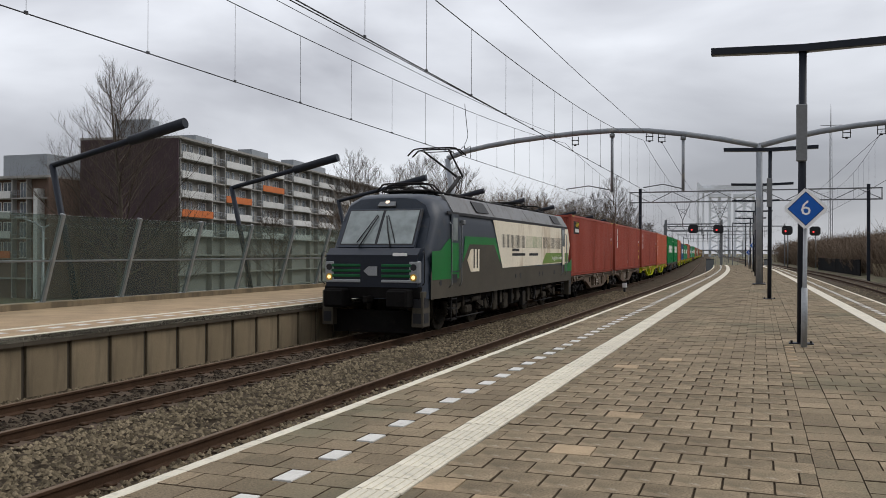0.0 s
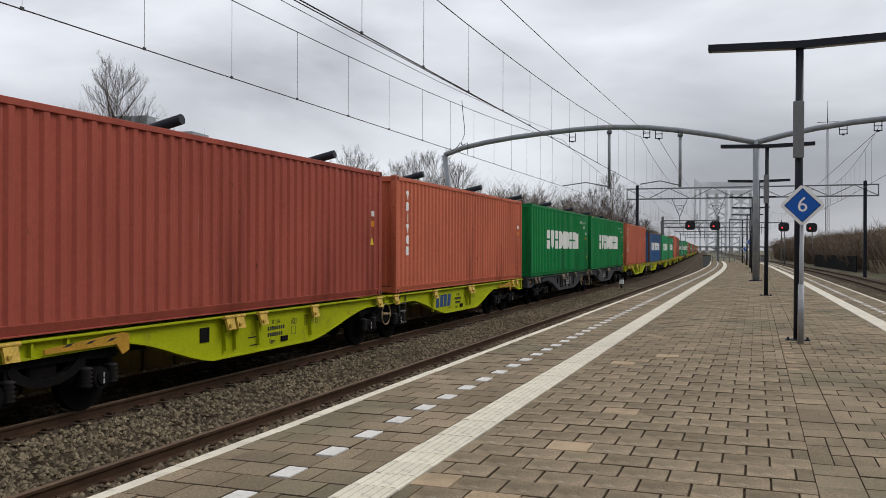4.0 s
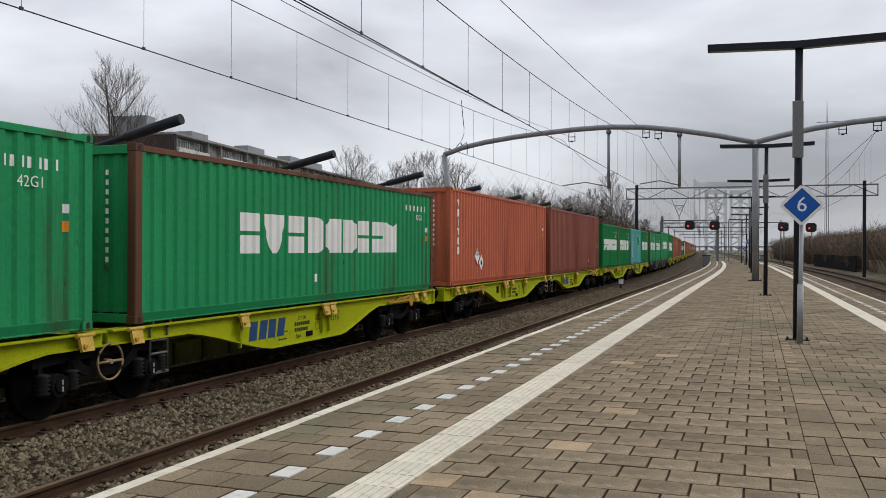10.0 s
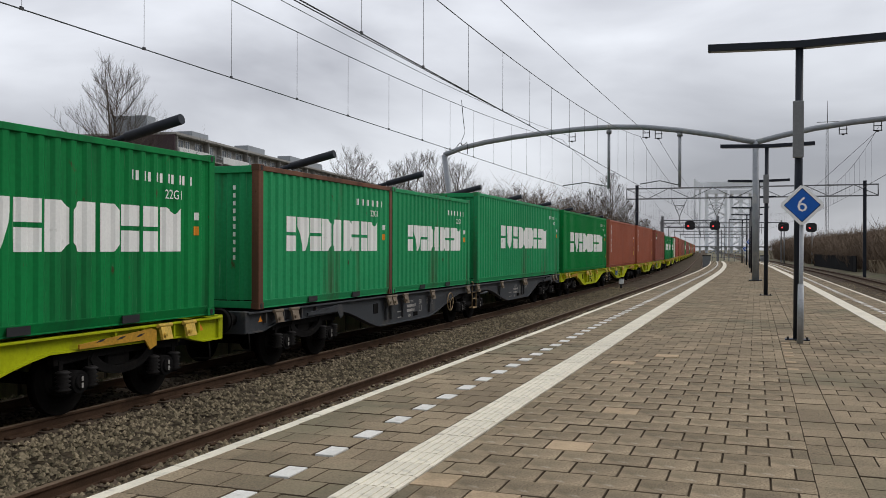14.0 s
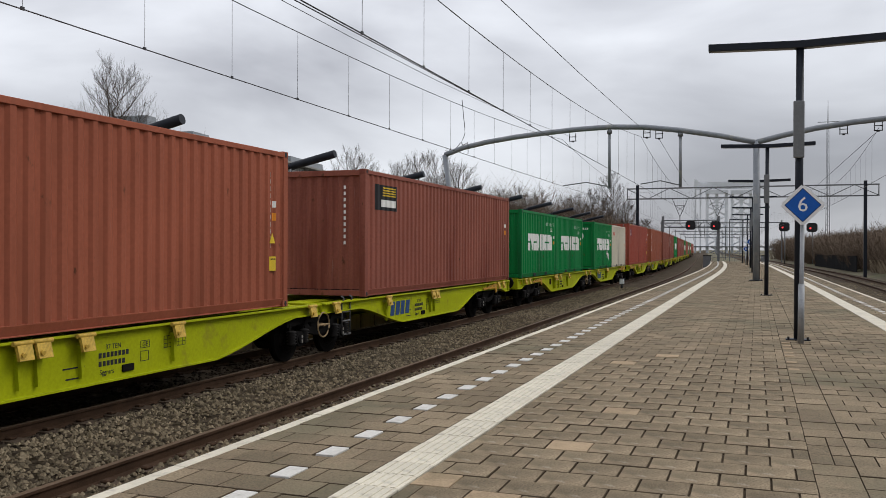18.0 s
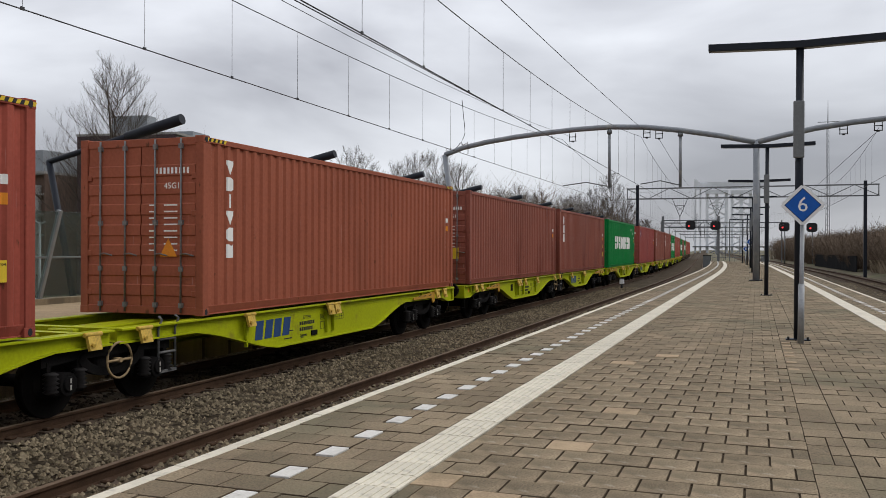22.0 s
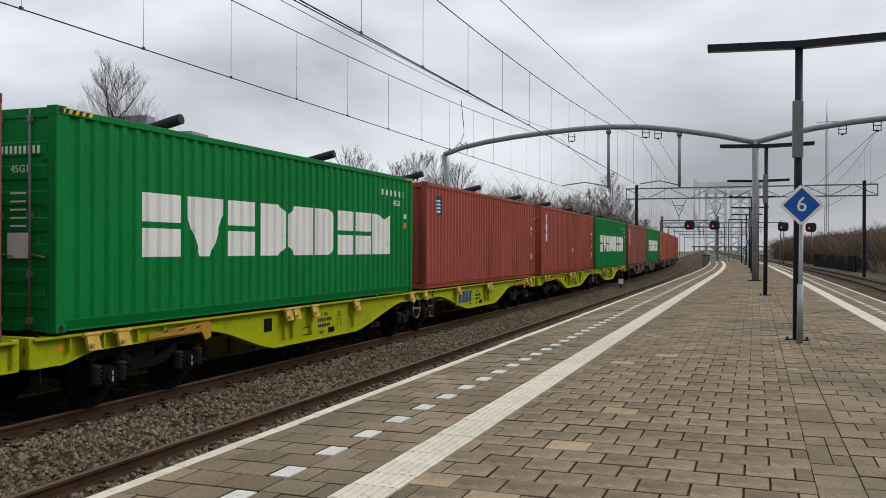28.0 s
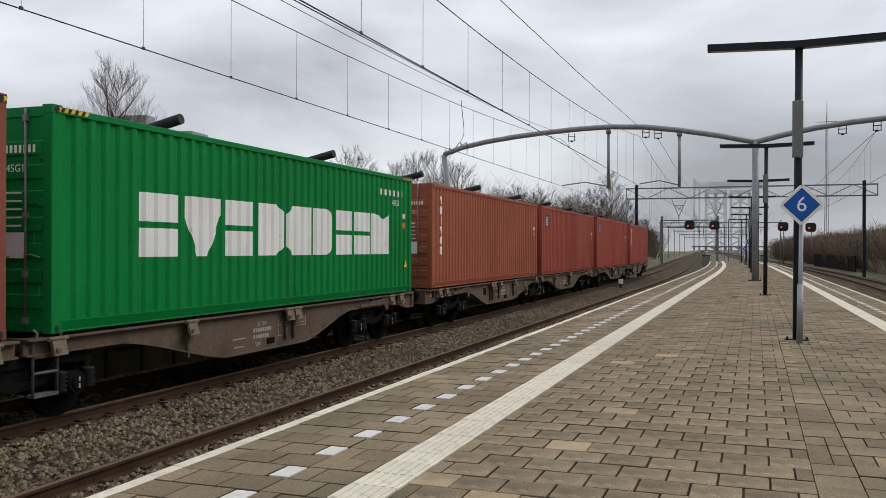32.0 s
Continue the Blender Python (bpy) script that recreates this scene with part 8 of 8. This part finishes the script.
def plants():
    for seed, h, x, y, z in ((1, 22.4, -44.4, 57.1, -5.5), (2, 20.2, -44.2, 99.7, -5.5), (14, 20, -46.2, 107.4, -5.5), (3, 15.9, -29.2, 78.5, -5.5), (4, 16.8, -27.3, 79.1, -5.5), (5, 17.4, -27.0, 84.6, -5.5),
                             (6, 15.8, -23.5, 80.5, -5.5), (7, 14.9, -26.8, 105.9, -5.5), (8, 15.2, -24.5, 106.7, -5.5), (9, 14.9, -23.3, 112.4, -5.5), (10, 12.9, -20.8, 118.6, -4), (12, 13, -17.6, 119.8, -3),
                             (15, 14.5, -15.8, 125.7, -1.6), (16, 10.5, -14.2, 131.6, -1.5), (17, 8.0, -13.0, 143, -1.4), (11, 12, -57, 80, -5.5), (13, 13, -56, 100, -5.5), (18, 14, -21.5, 128, -4), (19, 13, -18.5, 136, -3)):
        bare_tree(seed, h, "tall bare winter tree with fine upright twigs", (x, y, z), *((1.2, 52) if seed == 1 else (1.0, 30)))
    meshes = [brush(20 + i, 1.0, 0.55, 0.62 if i < 4 else 0.27) for i in range(7)]
    rng = random.Random(77)
    belts = (("hedge", "dense brown leafless bushes along the line", [(s, rng.uniform(17.0, 25), rng.uniform(4.6, 5.6) + max(0.0, 0.03 * (80 - s))) for s in [48 + 0.5 * i for i in range(380)]]),
             ("hedge", "brown leafless bushes behind the opposite platform", [(s, rng.uniform(-24, -13.5), rng.uniform(4.0, 8.0)) for s in [96 + 1.1 * i for i in range(130)]]),
             ("hedge", "tall leafless brown thicket below the bank", [(s, rng.uniform(-36, -22), rng.uniform(11.5, 15.0)) for s in [92 + 0.45 * i for i in range(230)]]),
             ("hedge", "low brown scrub on the bank behind the glass screen", [(s, rng.uniform(-27, -17), rng.uniform(2.0, 3.6)) for s in [14 + 1.5 * i for i in range(56)]]))
    for name, label, spots in belts:
        vs, fs = [], []
        for s, x, size in spots:
            me = meshes[4 + rng.randrange(3)] if size > 8.5 else meshes[rng.randrange(4)]
            p = line(s, x, 0)[0]
            z = -0.8 if x > 0 else -0.3 + (x + 13.4) * 0.45 if x > -20 else -4.6
            m = Matrix.Translation((p.x, p.y, z)) @ Matrix.Rotation(rng.uniform(0, 6.28), 4, "Z") @ Matrix.Diagonal((size * 1.0, size * 1.0, size, 1))
            b = len(vs)
            co = np.empty(len(me.vertices) * 3)
            me.vertices.foreach_get("co", co)
            co = co.reshape(-1, 3) @ np.array(m.to_3x3()).T + np.array(m.translation)
            vs.extend(map(tuple, co))
            fs.extend(tuple(b + i for i in q.vertices) for q in me.polygons)
        tagged(sheet(name, vs, fs, BUSH_TWIG), label, "hedge", kind="stuff")
    for me in meshes:
        bpy.data.meshes.remove(me)


def walls_right():
    w = thing("noise_wall", Matrix(), "low black board fence beside the far track", "fence")
    tagged(w, kind="structure")
    board = None
    for i in range(16):
        m = on_line(104 + 2.4 * i, 15.2, -0.9)
        if board is None:
            board = part("board", box(-0.05, 0.05, 0.02, 2.38, 0, 1.75, bevel=0.01), FENCE_BLACK, w)
            board.matrix_basis = m
        else:
            again(board, m)
    c = thing("low_wall", Matrix(), "low pale concrete wall with a coping beside the line", "wall")
    tagged(c, kind="structure")
    block = None
    for i in range(13):
        m = on_line(70 + 2.45 * i, 16.2, -0.9)
        if block is None:
            block = part("wall_panel", box(-0.1, 0.1, 0.02, 2.43, 0, 1.25, bevel=0.01), CONCRETE, c)
            block.matrix_basis = m
            cope = part("coping", box(-0.17, 0.17, 0, 2.45, 1.25, 1.36, bevel=0.015), CONCRETE, c)
            cope.matrix_basis = m
        else:
            again(block, m)
            again(cope, m)


town()
plants()
walls_right()


def motions():
    """Key the train along the curved line, row by row."""
    times = [float(t) for t in range(33)]
    for ob, offset, reach, z in MOVING:
        walk(ob, [(t, ride(offset, reach, t, z)) for t in times])


motions()
